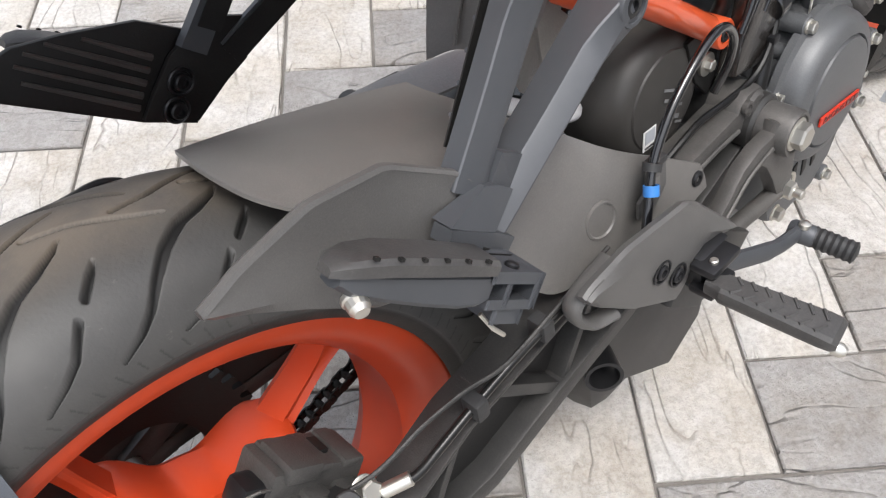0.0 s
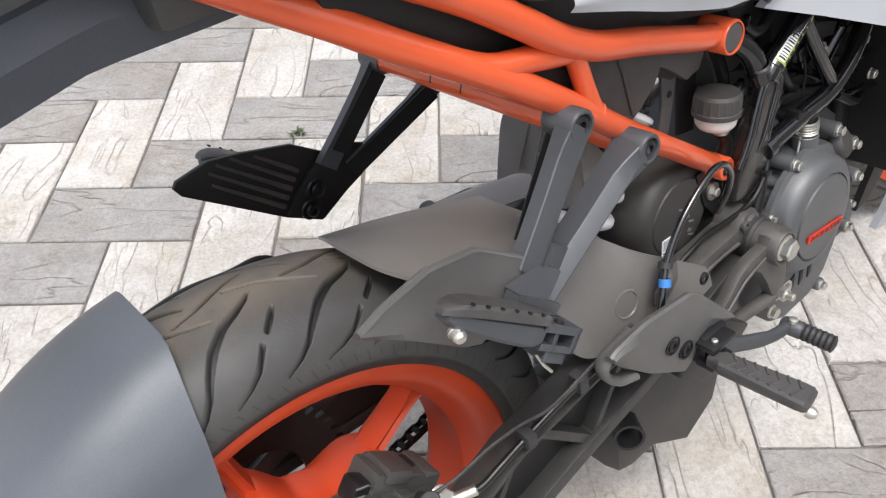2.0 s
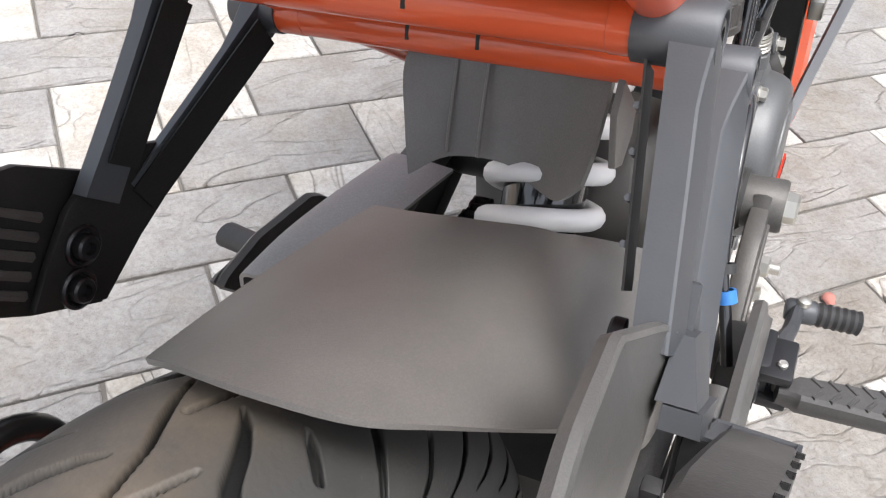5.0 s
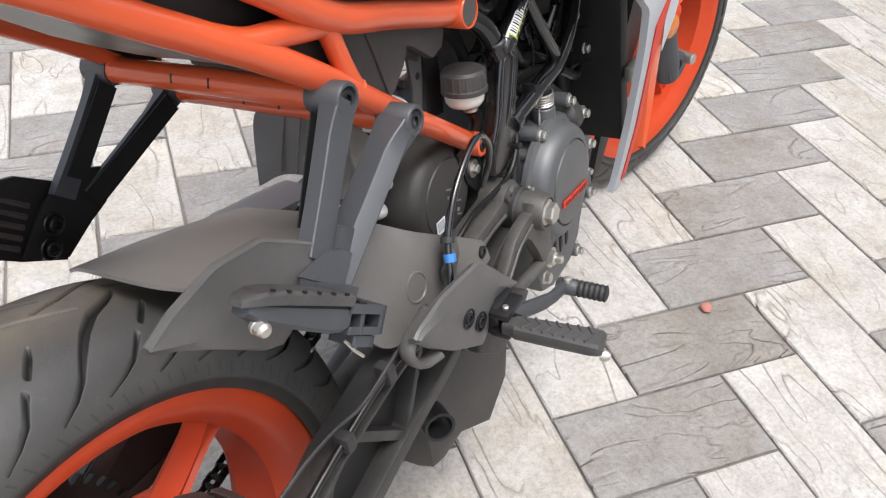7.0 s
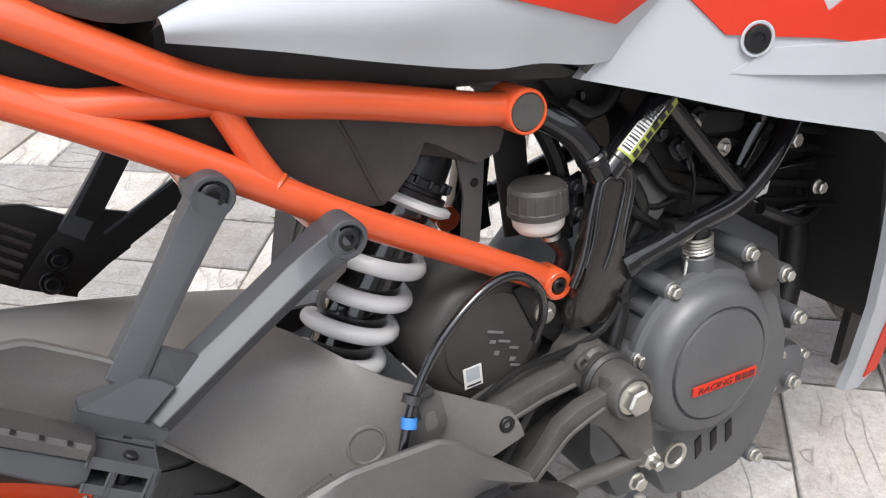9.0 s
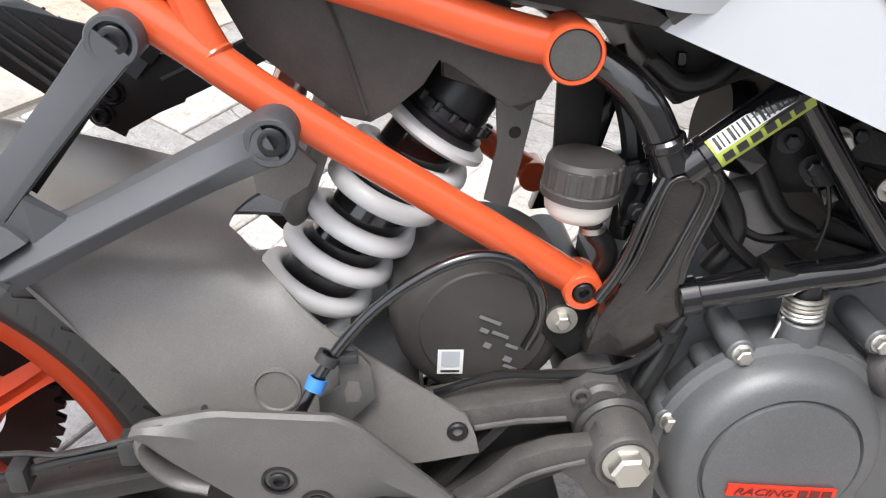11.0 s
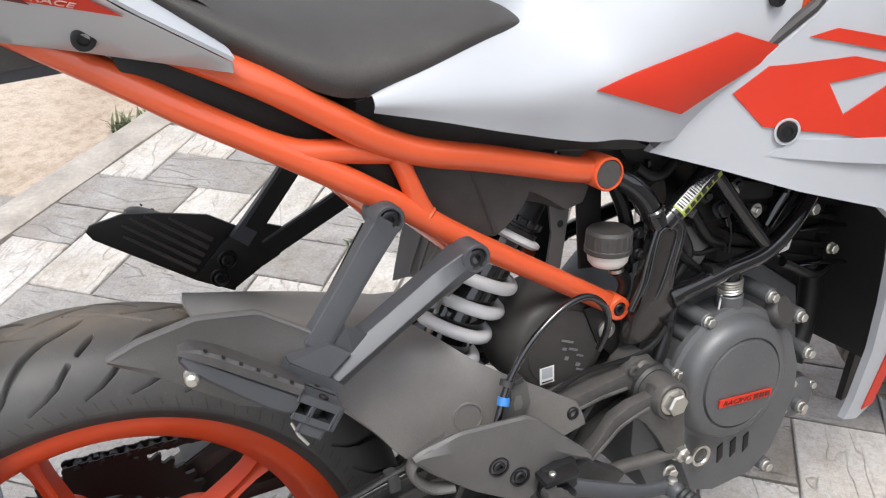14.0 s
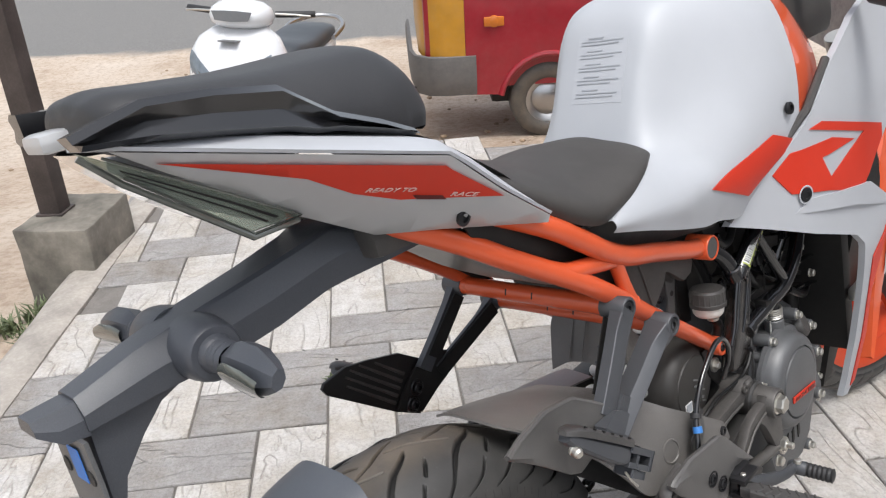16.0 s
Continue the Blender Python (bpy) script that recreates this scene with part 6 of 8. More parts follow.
lever = part("clutch_lever", rod((0.686, -0.116, 0.472), (0.686, -0.116, 0.494), 0.0145, 24), ENGINE, eng, "clutch release shaft with a coil spring")
sp = []
for k in range(5 * 16 + 1):
    a = 2 * math.pi * k / 16
    sp.append((0.686 + 0.0125 * math.cos(a), -0.116 + 0.0125 * math.sin(a), 0.495 + 0.0034 * k / 16))
part("return_spring", sweep(sp, 0.0015, 6), STEEL, lever)
part("shaft", rod((0.686, -0.116, 0.49), (0.686, -0.116, 0.522), 0.0095, 18), BLACKBOLT, lever)
part("spring_leg", sweep([(0.674, -0.116, 0.495), (0.668, -0.118, 0.480), (0.664, -0.120, 0.474)], 0.0014, 6), STEEL, lever)
part("arm", slab([(0.655, 0.535), (0.692, 0.524), (0.694, 0.517), (0.655, 0.524)], -0.122, -0.104, 0.002), DARK, lever)
part("oil_filler", lathe([(0, 0), (0, 0.021), (0.006, 0.021), (0.010, 0.018), (0.012, 0.016), (0.012, 0)], (0.752, -0.122, 0.453), (0.3, -1, 0.5), 28), PLASTIC, eng, "black oil filler cap")
part("water_pump", lathe([(0, 0), (0, 0.030), (0.012, 0.028), (0.018, 0.018), (0.018, 0)], (0.800, -0.105, 0.315), (0, -1, 0), 30), ENGINE, eng)
for k in range(4):
    a = k * math.pi / 2 + 0.4
    part("pump_bolt", hex_bolt((0.800 + 0.026 * math.cos(a), -0.117, 0.315 + 0.026 * math.sin(a)), (0, -1, 0), 0.0048, 0.004), STEEL, eng)
st = part("engine_label", bar((0.772, -0.100, 0.520), (1, 0, 0.05), (-0.05, -0.3, 1), 0.036, 0.018), PAPER, eng, "white bar code sticker")
for k in range(9):
    part("printed_bar", bar((0.760 + 0.003 * k, -0.1008, 0.5225), (1, 0, 0.05), (-0.05, -0.3, 1), 0.0014, 0.009), INK, st)
part("cylinder", brick((0.70, -0.075, 0.48), (0.86, 0.075, 0.62), 0.015, Matrix.Translation((0.78, 0, 0.5)) @ Matrix.Rotation(radians(20), 4, "Y") @ Matrix.Translation((-0.78, 0, -0.5))), DARK, eng)
for k in range(6):
    part("cylinder_fin", brick((0.70, -0.082, 0.50 + 0.018 * k), (0.87, 0.082, 0.507 + 0.018 * k), 0.002, Matrix.Translation((0.78, 0, 0.5)) @ Matrix.Rotation(radians(20), 4, "Y") @ Matrix.Translation((-0.78, 0, -0.5))), DARK, eng)
part("throttle_body", lathe([(0, 0), (0, 0.03), (0.05, 0.032), (0.07, 0.026), (0.12, 0.026), (0.12, 0)], (0.64, -0.03, 0.60), (1, 0, -0.25), 28), DARK, eng)
airbox = part("air_box", slab([(0.528, 0.740), (0.535, 0.695), (0.556, 0.684), (0.578, 0.652), (0.596, 0.628), (0.640, 0.645), (0.700, 0.668), (0.715, 0.730)], -0.088, 0.088, 0.010), DARK, bike, "black air box under the tank")
for x, z in ((0.590, 0.655), (0.606, 0.668), (0.578, 0.690), (0.622, 0.655)):
    part("clip", brick((x, -0.094, z), (x + 0.005, -0.087, z + 0.009), 0.001), BLACK_GLOSS, airbox)
part("intake_duct", sweep(spline([(0.566, -0.100, 0.705), (0.592, -0.100, 0.690), (0.622, -0.099, 0.690), (0.66, -0.096, 0.700)], 5), 0.010, 14), BLACK_GLOSS, airbox)
part("loom", sweep(spline([(0.572, -0.098, 0.662), (0.590, -0.100, 0.648), (0.610, -0.099, 0.650), (0.630, -0.097, 0.668)], 5), 0.006, 10), HOSE, airbox)
part("head_cover", brick((0.66, -0.08, 0.56), (0.80, 0.06, 0.66), 0.02), DARK, eng)
part("coil_bracket", slab([(0.70, 0.62), (0.76, 0.60), (0.755, 0.585), (0.69, 0.60)], -0.10, -0.094, 0.001), DARK, eng)
part("head_bolt", hex_bolt((0.69, -0.094, 0.588), (0, -1, 0), 0.010, 0.006), BLACKBOLT, eng)
part("head_label", bar((0.752, -0.0965, 0.625), (1, 0, 0.3), (-0.2, -0.2, 1), 0.026, 0.014), PAPER, eng)
part("coolant_hose", sweep(spline([(0.84, -0.070, 0.33), (0.870, -0.060, 0.38), (0.880, -0.055, 0.44), (0.872, -0.055, 0.50), (0.876, -0.050, 0.56)], 8), 0.014, 14), DARK, bike, "thick black coolant hose")
for pts, r in (([(0.60, -0.09, 0.60), (0.63, -0.10, 0.55), (0.66, -0.10, 0.52)], 0.005), ([(0.62, -0.085, 0.60), (0.65, -0.09, 0.545), (0.70, -0.09, 0.54)], 0.004), ([(0.56, -0.06, 0.66), (0.575, -0.075, 0.60), (0.57, -0.08, 0.54)], 0.008), ([(0.78, -0.10, 0.50), (0.83, -0.10, 0.47), (0.87, -0.09, 0.47)], 0.006)):
    part("wiring", sweep(spline(pts, 6), r, 8), HOSE, bike)
part("ignition_coil", join(brick((0.775, -0.105, 0.585), (0.835, -0.075, 0.635), 0.006), rod((0.79, -0.09, 0.585), (0.765, -0.085, 0.545), 0.009, 14)), BLACK_GLOSS, bike, "black ignition coil")
part("plug_lead", sweep(spline([(0.765, -0.085, 0.545), (0.750, -0.09, 0.530), (0.735, -0.085, 0.545), (0.730, -0.07, 0.570)], 6), 0.0045, 10), HOSE, bike)
for x, z, r in ((0.690, 0.610, 0.008), (0.815, 0.560, 0.007), (0.852, 0.500, 0.006), (0.858, 0.600, 0.006)):
    part("bay_bolt", hex_bolt((x, -0.104, z), (0, -1, 0), r, 0.006), STEEL, bike)
for x0, z0, x1, z1 in ((0.700, 0.560, 0.780, 0.505), (0.80, 0.535, 0.880, 0.52), (0.80, 0.49, 0.885, 0.47)):
    part("bay_bracket", sweep([(x0, -0.098, z0), (lerp(x0, x1, 0.5), -0.102, lerp(z0, z1, 0.5) + 0.004), (x1, -0.096, z1)], 0.006, 8, True, 0.5), BLACK_GLOSS, bike)
# hoses, plugs and bolts in the bay above the engine
for pts, r in (([(0.616, -0.094, 0.592), (0.632, -0.098, 0.570), (0.640, -0.096, 0.545), (0.628, -0.092, 0.520)], 0.0075), ([(0.640, -0.088, 0.612), (0.652, -0.094, 0.588), (0.668, -0.096, 0.560), (0.690, -0.094, 0.545)], 0.0065), ([(0.716, -0.094, 0.655), (0.730, -0.098, 0.628), (0.752, -0.098, 0.612), (0.790, -0.094, 0.606)], 0.0055)):
    part("bay_hose", sweep(spline(pts, 6), r, 12), HOSE, bike)
part("starter_cover", lathe([(0, 0), (0, 0.030), (0.006, 0.029), (0.012, 0.024), (0.014, 0.012), (0.014, 0)], (0.652, -0.078, 0.548), (0, -1, 0.1), 32), HEEL, bike, "round black starter cover")
for x, z in ((0.681, 0.592), (0.706, 0.612), (0.664, 0.610), (0.735, 0.575)):
    part("bay_washer_bolt", join(lathe([(0, 0), (0, 0.0085), (0.0015, 0.0085), (0.0015, 0)], (x, -0.098, z), (0, -1, 0), 18), hex_bolt((x, -0.0995, z), (0, -1, 0), 0.0048, 0.004, False)), STEEL if x > 0.73 else BLACKBOLT, bike)
for x, z, a in ((0.722, 0.640, 0.3), (0.700, 0.575, -0.4), (0.640, 0.600, 0.8)):
    part("cable_plug", brick((-0.010, -0.007, -0.006), (0.010, 0.007, 0.006), 0.0015, Matrix.Translation((x, -0.094, z)) @ Matrix.Rotation(a, 4, "Y")), BLACK_GLOSS, bike)
part("throttle_wire", sweep(spline([(0.690, -0.101, 0.590), (0.697, -0.102, 0.560), (0.694, -0.102, 0.535)], 5), 0.0014, 6), HOSE, bike)
part("radiator", brick((0.90, -0.14, 0.34), (0.93, 0.14, 0.66), 0.004), DARK, bike, "black radiator behind the fairing")
part("exhaust_box", brick((0.36, -0.10, 0.155), (0.565, 0.06, 0.255), 0.03), PLASTIC, bike, "black under-engine exhaust cover")
part("tail_pipe", lathe([(0, 0.016), (0.03, 0.018), (0.03, 0.0145), (0.0, 0.014)], (0.365, -0.104, 0.268), (-0.6, -0.8, 0.1), 24, True), BLACKBOLT, bike)
part("engine_lower_cover", slab([(0.365, 0.305), (0.47, 0.30), (0.548, 0.235), (0.532, 0.178), (0.478, 0.146), (0.385, 0.208)], -0.112, -0.09, 0.008), PLASTIC, bike)

# -- side stand --
stand = part("side_stand", sweep([(0.50, 0.11, 0.20), (0.53, 0.20, 0.08), (0.54, 0.262, -0.040)], 0.010, 12), CAST, bike, "black side stand")
part("stand_foot", rod((0.54, 0.257, -0.045), (0.54, 0.266, -0.058), 0.022, 20), CAST, stand)

# -- rear brake caliper --
CT = Matrix.Translation((0.064, -0.095, 0.404)) @ Matrix.Rotation(radians(40), 4, "Y")


def cal_box(x0, x1, y0, y1, z0, z1, edge=0.003):
    return brick((x0, y0, z0), (x1, y1, z1), edge, CT)


CALIPER = mottled("grey_cast_caliper", (0.075, 0.072, 0.069), 0.40, 0.35, 0.0, 700, 0.5, 0.15, 0.14)
cal = part("rear_caliper", join(cal_box(-0.042, 0.036, -0.014, 0.024, 0.000, 0.036, 0.004), cal_box(-0.030, 0.042, -0.024, -0.006, -0.030, 0.018, 0.007), cal_box(-0.034, -0.006, -0.018, 0.018, 0.028, 0.042, 0.004)), CALIPER, bike, "grey cast rear brake caliper with hose fitting")
for x in (-0.034, -0.010, 0.014):
    part("bridge_rib", cal_box(x, x + 0.014, -0.0160, 0.022, 0.032, 0.0385, 0.002), CALIPER, cal)
for x in (-0.024, 0.002):
    part("pad_window", cal_box(x, x + 0.008, -0.002, 0.014, 0.0350, 0.0392, 0.001), DARK, cal)
for x in (-0.018, 0.010):
    part("face_rib", cal_box(x, x + 0.020, -0.0255, -0.010, 0.004, 0.022, 0.003), CALIPER, cal)
for x in (-0.018, 0.020):
    part("piston_housing", lathe([(0, 0), (0, 0.0175), (0.006, 0.017), (0.010, 0.014), (0.011, 0.010), (0.009, 0.009), (0.009, 0)], CT @ Vector((x, -0.022, -0.010)), (0, -1, 0), 26), CALIPER, cal)
part("mount_ear", cal_box(-0.058, -0.038, -0.010, 0.012, 0.004, 0.026, 0.005), BLACKBOLT, cal)
for z in (0.012, 0.022):
    part("pad_spring", sweep([CT @ Vector((-0.060, -0.012, z)), CT @ Vector((-0.052, -0.015, z + 0.006)), CT @ Vector((-0.042, -0.013, z + 0.004))], 0.0012, 8), DUSTY, cal)
part("banjo_bolt", hex_bolt((0.098, -0.124, 0.404), (0.1, -1, 0.6), 0.0085, 0.010), STEEL, cal)
part("bleed_nipple", join(rod((0.080, -0.118, 0.410), (0.078, -0.136, 0.426), 0.0085, 6), rod((0.078, -0.136, 0.426), (0.077, -0.144, 0.434), 0.0095, 14)), RUBBER, cal)
part("slide_pin", hex_bolt((0.050, -0.122, 0.430), (0, -1, 0.2), 0.0065, 0.007), BLACKBOLT, cal)
part("pad_pin", rod(CT @ Vector((-0.050, -0.020, 0.012)), CT @ Vector((0.044, -0.020, 0.012)), 0.0030, 12), BLACKBOLT, cal)
bh = part("rear_brake_hose", sweep(spline([(0.104, -0.135, 0.404), (0.126, -0.146, 0.408), (0.150, -0.148, 0.416), (0.180, -0.148, 0.424), (0.23, -0.150, 0.438), (0.28, -0.152, 0.446), (0.33, -0.155, 0.448)], 6), 0.0036, 10), HOSE, bike, "black rear brake hose along the swingarm")
part("ferrule", rod((0.104, -0.135, 0.404), (0.124, -0.1450, 0.4078), 0.0054, 14), STEEL, bh)
for x, z in ((0.185, 0.425), (0.255, 0.442)):
    part("hose_clip", brick((x - 0.006, -0.157, z - 0.009), (x + 0.006, -0.140, z + 0.009), 0.003), RUBBER, bh)
part("sensor_wire", sweep(spline([(0.080, -0.120, 0.412), (0.110, -0.130, 0.418), (0.150, -0.134, 0.428), (0.185, -0.140, 0.434), (0.215, -0.150, 0.440), (0.26, -0.153, 0.452), (0.33, -0.150, 0.462)], 6), 0.0019, 8), SWING, bike, "thin grey sensor wire")

# -- tank --
TANK = [  # (x, half section from the ridge down: (y, z))
    (0.288, [(0.0, 0.768), (0.050, 0.774), (0.090, 0.781), (0.120, 0.788), (0.138, 0.794), (0.143, 0.787), (0.138, 0.780)]),
    (0.345, [(0.0, 0.790), (0.050, 0.794), (0.090, 0.799), (0.112, 0.804), (0.130, 0.808), (0.146, 0.783), (0.141, 0.762)]),
    (0.395, [(0.0, 0.800), (0.045, 0.802), (0.080, 0.807), (0.098, 0.813), (0.115, 0.818), (0.146, 0.778), (0.139, 0.744)]),
    (0.435, [(0.0, 0.812), (0.040, 0.812), (0.060, 0.814), (0.080, 0.818), (0.099, 0.820), (0.144, 0.774), (0.134, 0.730)]),
    (0.465, [(0.0, 0.862), (0.048, 0.861), (0.066, 0.853), (0.086, 0.832), (0.106, 0.812), (0.143, 0.771), (0.131, 0.720)]),
    (0.498, [(0.0, 0.926), (0.050, 0.924), (0.070, 0.906), (0.094, 0.846), (0.120, 0.804), (0.145, 0.766), (0.131, 0.711)]),
    (0.533, [(0.0, 0.984), (0.050, 0.982), (0.078, 0.956), (0.106, 0.872), (0.136, 0.805), (0.147, 0.757), (0.130, 0.706)]),
    (0.585, [(0.0, 1.008), (0.060, 1.002), (0.094, 0.974), (0.127, 0.884), (0.153, 0.812), (0.153, 0.753), (0.132, 0.694)]),
    (0.670, [(0.0, 1.012), (0.070, 1.004), (0.124, 0.972), (0.154, 0.890), (0.165, 0.817), (0.160, 0.756), (0.122, 0.700)]),
    (0.712, [(0.0, 1.010), (0.070, 1.000), (0.128, 0.962), (0.160, 0.890), (0.170, 0.822), (0.164, 0.76), (0.124, 0.71)]),
]


def tank_rows(stations):
    rows = []
    for x, half in stations:
        lean = 0.17 * min(1.0, max(0.0, (x - 0.585) / 0.127))          # the front edge leans forward at the top
        rows.append([(x + lean * (z - 0.84), -y, z) for y, z in half[::-1]] + [(x + lean * (z - 0.84), y, z) for y, z in half[1:]])
    return smooth_rows(rows, 5, 5)


tank = part("fuel_tank", loft(tank_rows(TANK)), WHITE, bike, "white fuel tank shroud", 60)
nose = [(x, [(y, z) for y, z in h]) for x, h in ((0.7122, TANK[-1][1]), (0.77, [(0.0, 0.995), (0.068, 0.978), (0.122, 0.948), (0.155, 0.88), (0.163, 0.82), (0.157, 0.76), (0.12, 0.71)]), (0.84, [(0.0, 0.95), (0.06, 0.942), (0.11, 0.912), (0.14, 0.86), (0.147, 0.80), (0.14, 0.75), (0.11, 0.71)]))]
part("tank_nose", loft(tank_rows(nose)), ORANGE, tank, "orange tank nose", 60)


TANK_GRID = tank_rows(TANK)


def tank_face(x, z):
    """The tank's right flank: its y at (x, z)."""
    n = len(TANK_GRID[0]) // 2 + 1
    flank = [[p for p in row[:n]] for row in TANK_GRID]
    xs = [row[0][0] for row in flank]
    k = min(max(sum(v <= x for v in xs) - 1, 0), len(xs) - 2)
    f = min(max((x - xs[k]) / (xs[k + 1] - xs[k]), 0), 1)
    prof = [Vector(a).lerp(Vector(b), f) for a, b in zip(flank[k], flank[k + 1])]
    return float(np.interp(z, [p.z for p in prof], [p.y for p in prof]))


off = lambda f, d: (lambda x, z: f(x, z) - d)
part("red_stripe", skin([(0.494, 0.762), (0.634, 0.793), (0.690, 0.771), (0.588, 0.722)], off(tank_face, 0.0022), 0.0015, 0.008), DECAL, tank, "red decal stripe")
def rear_face(y, f, lift):
    """A spot on the tank's sloping rear face: y across, f up it."""
    x = lerp(0.474, 0.520, f)
    k = min(max(sum(row[0][0] <= x for row in TANK_GRID) - 1, 0), len(TANK_GRID) - 2)
    a, b = TANK_GRID[k], TANK_GRID[k + 1]
    g = (x - a[0][0]) / (b[0][0] - a[0][0])
    prof = sorted((lerp(p[1], q[1], g), lerp(p[2], q[2], g)) for p, q in zip(a, b) if min(p[2], q[2]) > 0.80)
    return Vector((x, y, float(np.interp(y, [p[0] for p in prof], [p[1] for p in prof])))) + Vector((-0.86, 0, 0.51)) * lift


def face_sheet(y0, y1, f0, f1, lift, mat, name, parent, label=""):
    rows = [[rear_face(y, f, lift) for y in np.linspace(y0, y1, 7)] for f in np.linspace(f0, f1, 5)]
    return part(name, thicken(loft(rows), 0.0006), mat, parent, label)


notice = face_sheet(-0.044, 0.034, 0.04, 0.96, 0.0004, STICKER, "notice_sticker", tank, "white notice sticker with small print")
for k in range(5):
    for q, (a, b) in enumerate(((0.018, -0.006), (0.028, -0.036), (0.028, -0.030 + 0.006 * (k % 2)))):
        f = 0.92 - 0.175 * k - 0.045 * q
        face_sheet(b, a, f - 0.014, f, 0.0012, FAINT, "printed_bar", notice)
part("tank_screw", socket_bolt((0.675, tank_face(0.675, 0.818) - 0.001, 0.818), (-0.1, -1, 0.1), 0.0085, 0.005), BLACKBOLT, tank)
part("under_tank", brick((0.28, -0.10, 0.70), (0.62, 0.10, 0.80), 0.03, Matrix.Translation((0.45, 0, 0.75)) @ Matrix.Rotation(radians(12), 4, "Y") @ Matrix.Translation((-0.45, 0, -0.75))), PLASTIC, bike)

# -- seats --
SEAT_ROWS = [  # (x, crown height, half width, edge height)
    (0.140, 0.905, 0.085, 0.893), (0.165, 0.907, 0.104, 0.872), (0.22, 0.886, 0.124, 0.832), (0.27, 0.868, 0.138, 0.806), (0.33, 0.858, 0.136, 0.808), (0.39, 0.856, 0.122, 0.820), (0.44, 0.848, 0.098, 0.822), (0.470, 0.832, 0.080, 0.812)]


def seat_mesh(rows, belly, round_off=0.0):
    out = []
    for x, zc, w, ze in rows:
        half = [(0, zc), (w * 0.35, zc - 0.002 - 0.10 * round_off * (zc - ze)), (w * 0.65, lerp(zc, ze, 0.13 + 0.22 * round_off)), (w * 0.86, lerp(zc, ze, 0.36 + 0.22 * round_off)), (w * 0.97, lerp(zc, ze, 0.68 + 0.1 * round_off)), (w, ze), (w * 0.95, ze - belly)]
        out.append([(x, -y, z) for y, z in half[::-1]] + [(x, y, z) for y, z in half[1:]])
    sm = smooth_rows(out, 4, 5)
    bm = loft(sm)
    for row in (sm[0], sm[-1]):
        bm.faces.new([bm.verts.new(p) for p in row])
    bmesh.ops.remove_doubles(bm, verts=bm.verts[:], dist=1e-5)
    return bm


part("rider_seat", seat_mesh(SEAT_ROWS, 0.012, 1.0), SEAT, bike, "dark grained vinyl rider seat", 50)
PIL = [(-0.184, 1.038, 0.034, 1.026), (-0.178, 1.049, 0.058, 1.020), (-0.160, 1.053, 0.078, 1.013), (-0.12, 1.049, 0.094, 1.006), (-0.05, 1.043, 0.106, 0.990), (0.02, 1.042, 0.106, 0.974), (0.056, 1.041, 0.104, 0.968), (0.074, 1.037, 0.099, 0.970), (0.093, 1.022, 0.092, 0.968), (0.104, 0.998, 0.084, 0.966), (0.106, 0.976, 0.076, 0.962)]
part("passenger_seat", seat_mesh(PIL, 0.014), SEAT_B, bike, "black vinyl passenger seat", 50)
part("tail_tip", brick((-0.208, -0.004, 1.014), (-0.176, 0.036, 1.030), 0.007), SILVER, bike)


# grab rails
def rail(s):
    top = [(-0.232, 1.032), (-0.180, 1.043), (-0.130, 1.038), (-0.075, 1.028), (-0.052, 1.012), (-0.03, 0.997), (0.014, 0.979), (0.048, 0.962)]
    low = [(-0.226, 1.022), (-0.180, 1.016), (-0.130, 1.006), (-0.075, 0.994), (-0.052, 0.986), (-0.03, 0.982), (0.008, 0.970), (0.046, 0.957)]
    rows = []
    if s > 0:
        top, low = top[1:], low[1:]
    for (xa, za), (xb, zb) in zip(top, low):
        rows.append([(xa, s * 0.110, za), (xa, s * 0.126, za + 0.001), (xa, s * 0.132, za - 0.004), (lerp(xa, xb, .5), s * 0.126, lerp(za, zb, 0.5)), (xb, s * 0.132, zb + 0.004), (xb, s * 0.126, zb), (xb, s * 0.108, zb)])
    part("grab_rail", loft(rows, True, True), RAIL, bike, "glossy black grab rail", 30)


both(rail)

# -- tail cowl --
CRE = [(-0.215, 1.020), (-0.101, 0.985), (0.057, 0.937), (0.120, 0.885), (0.186, 0.838)]


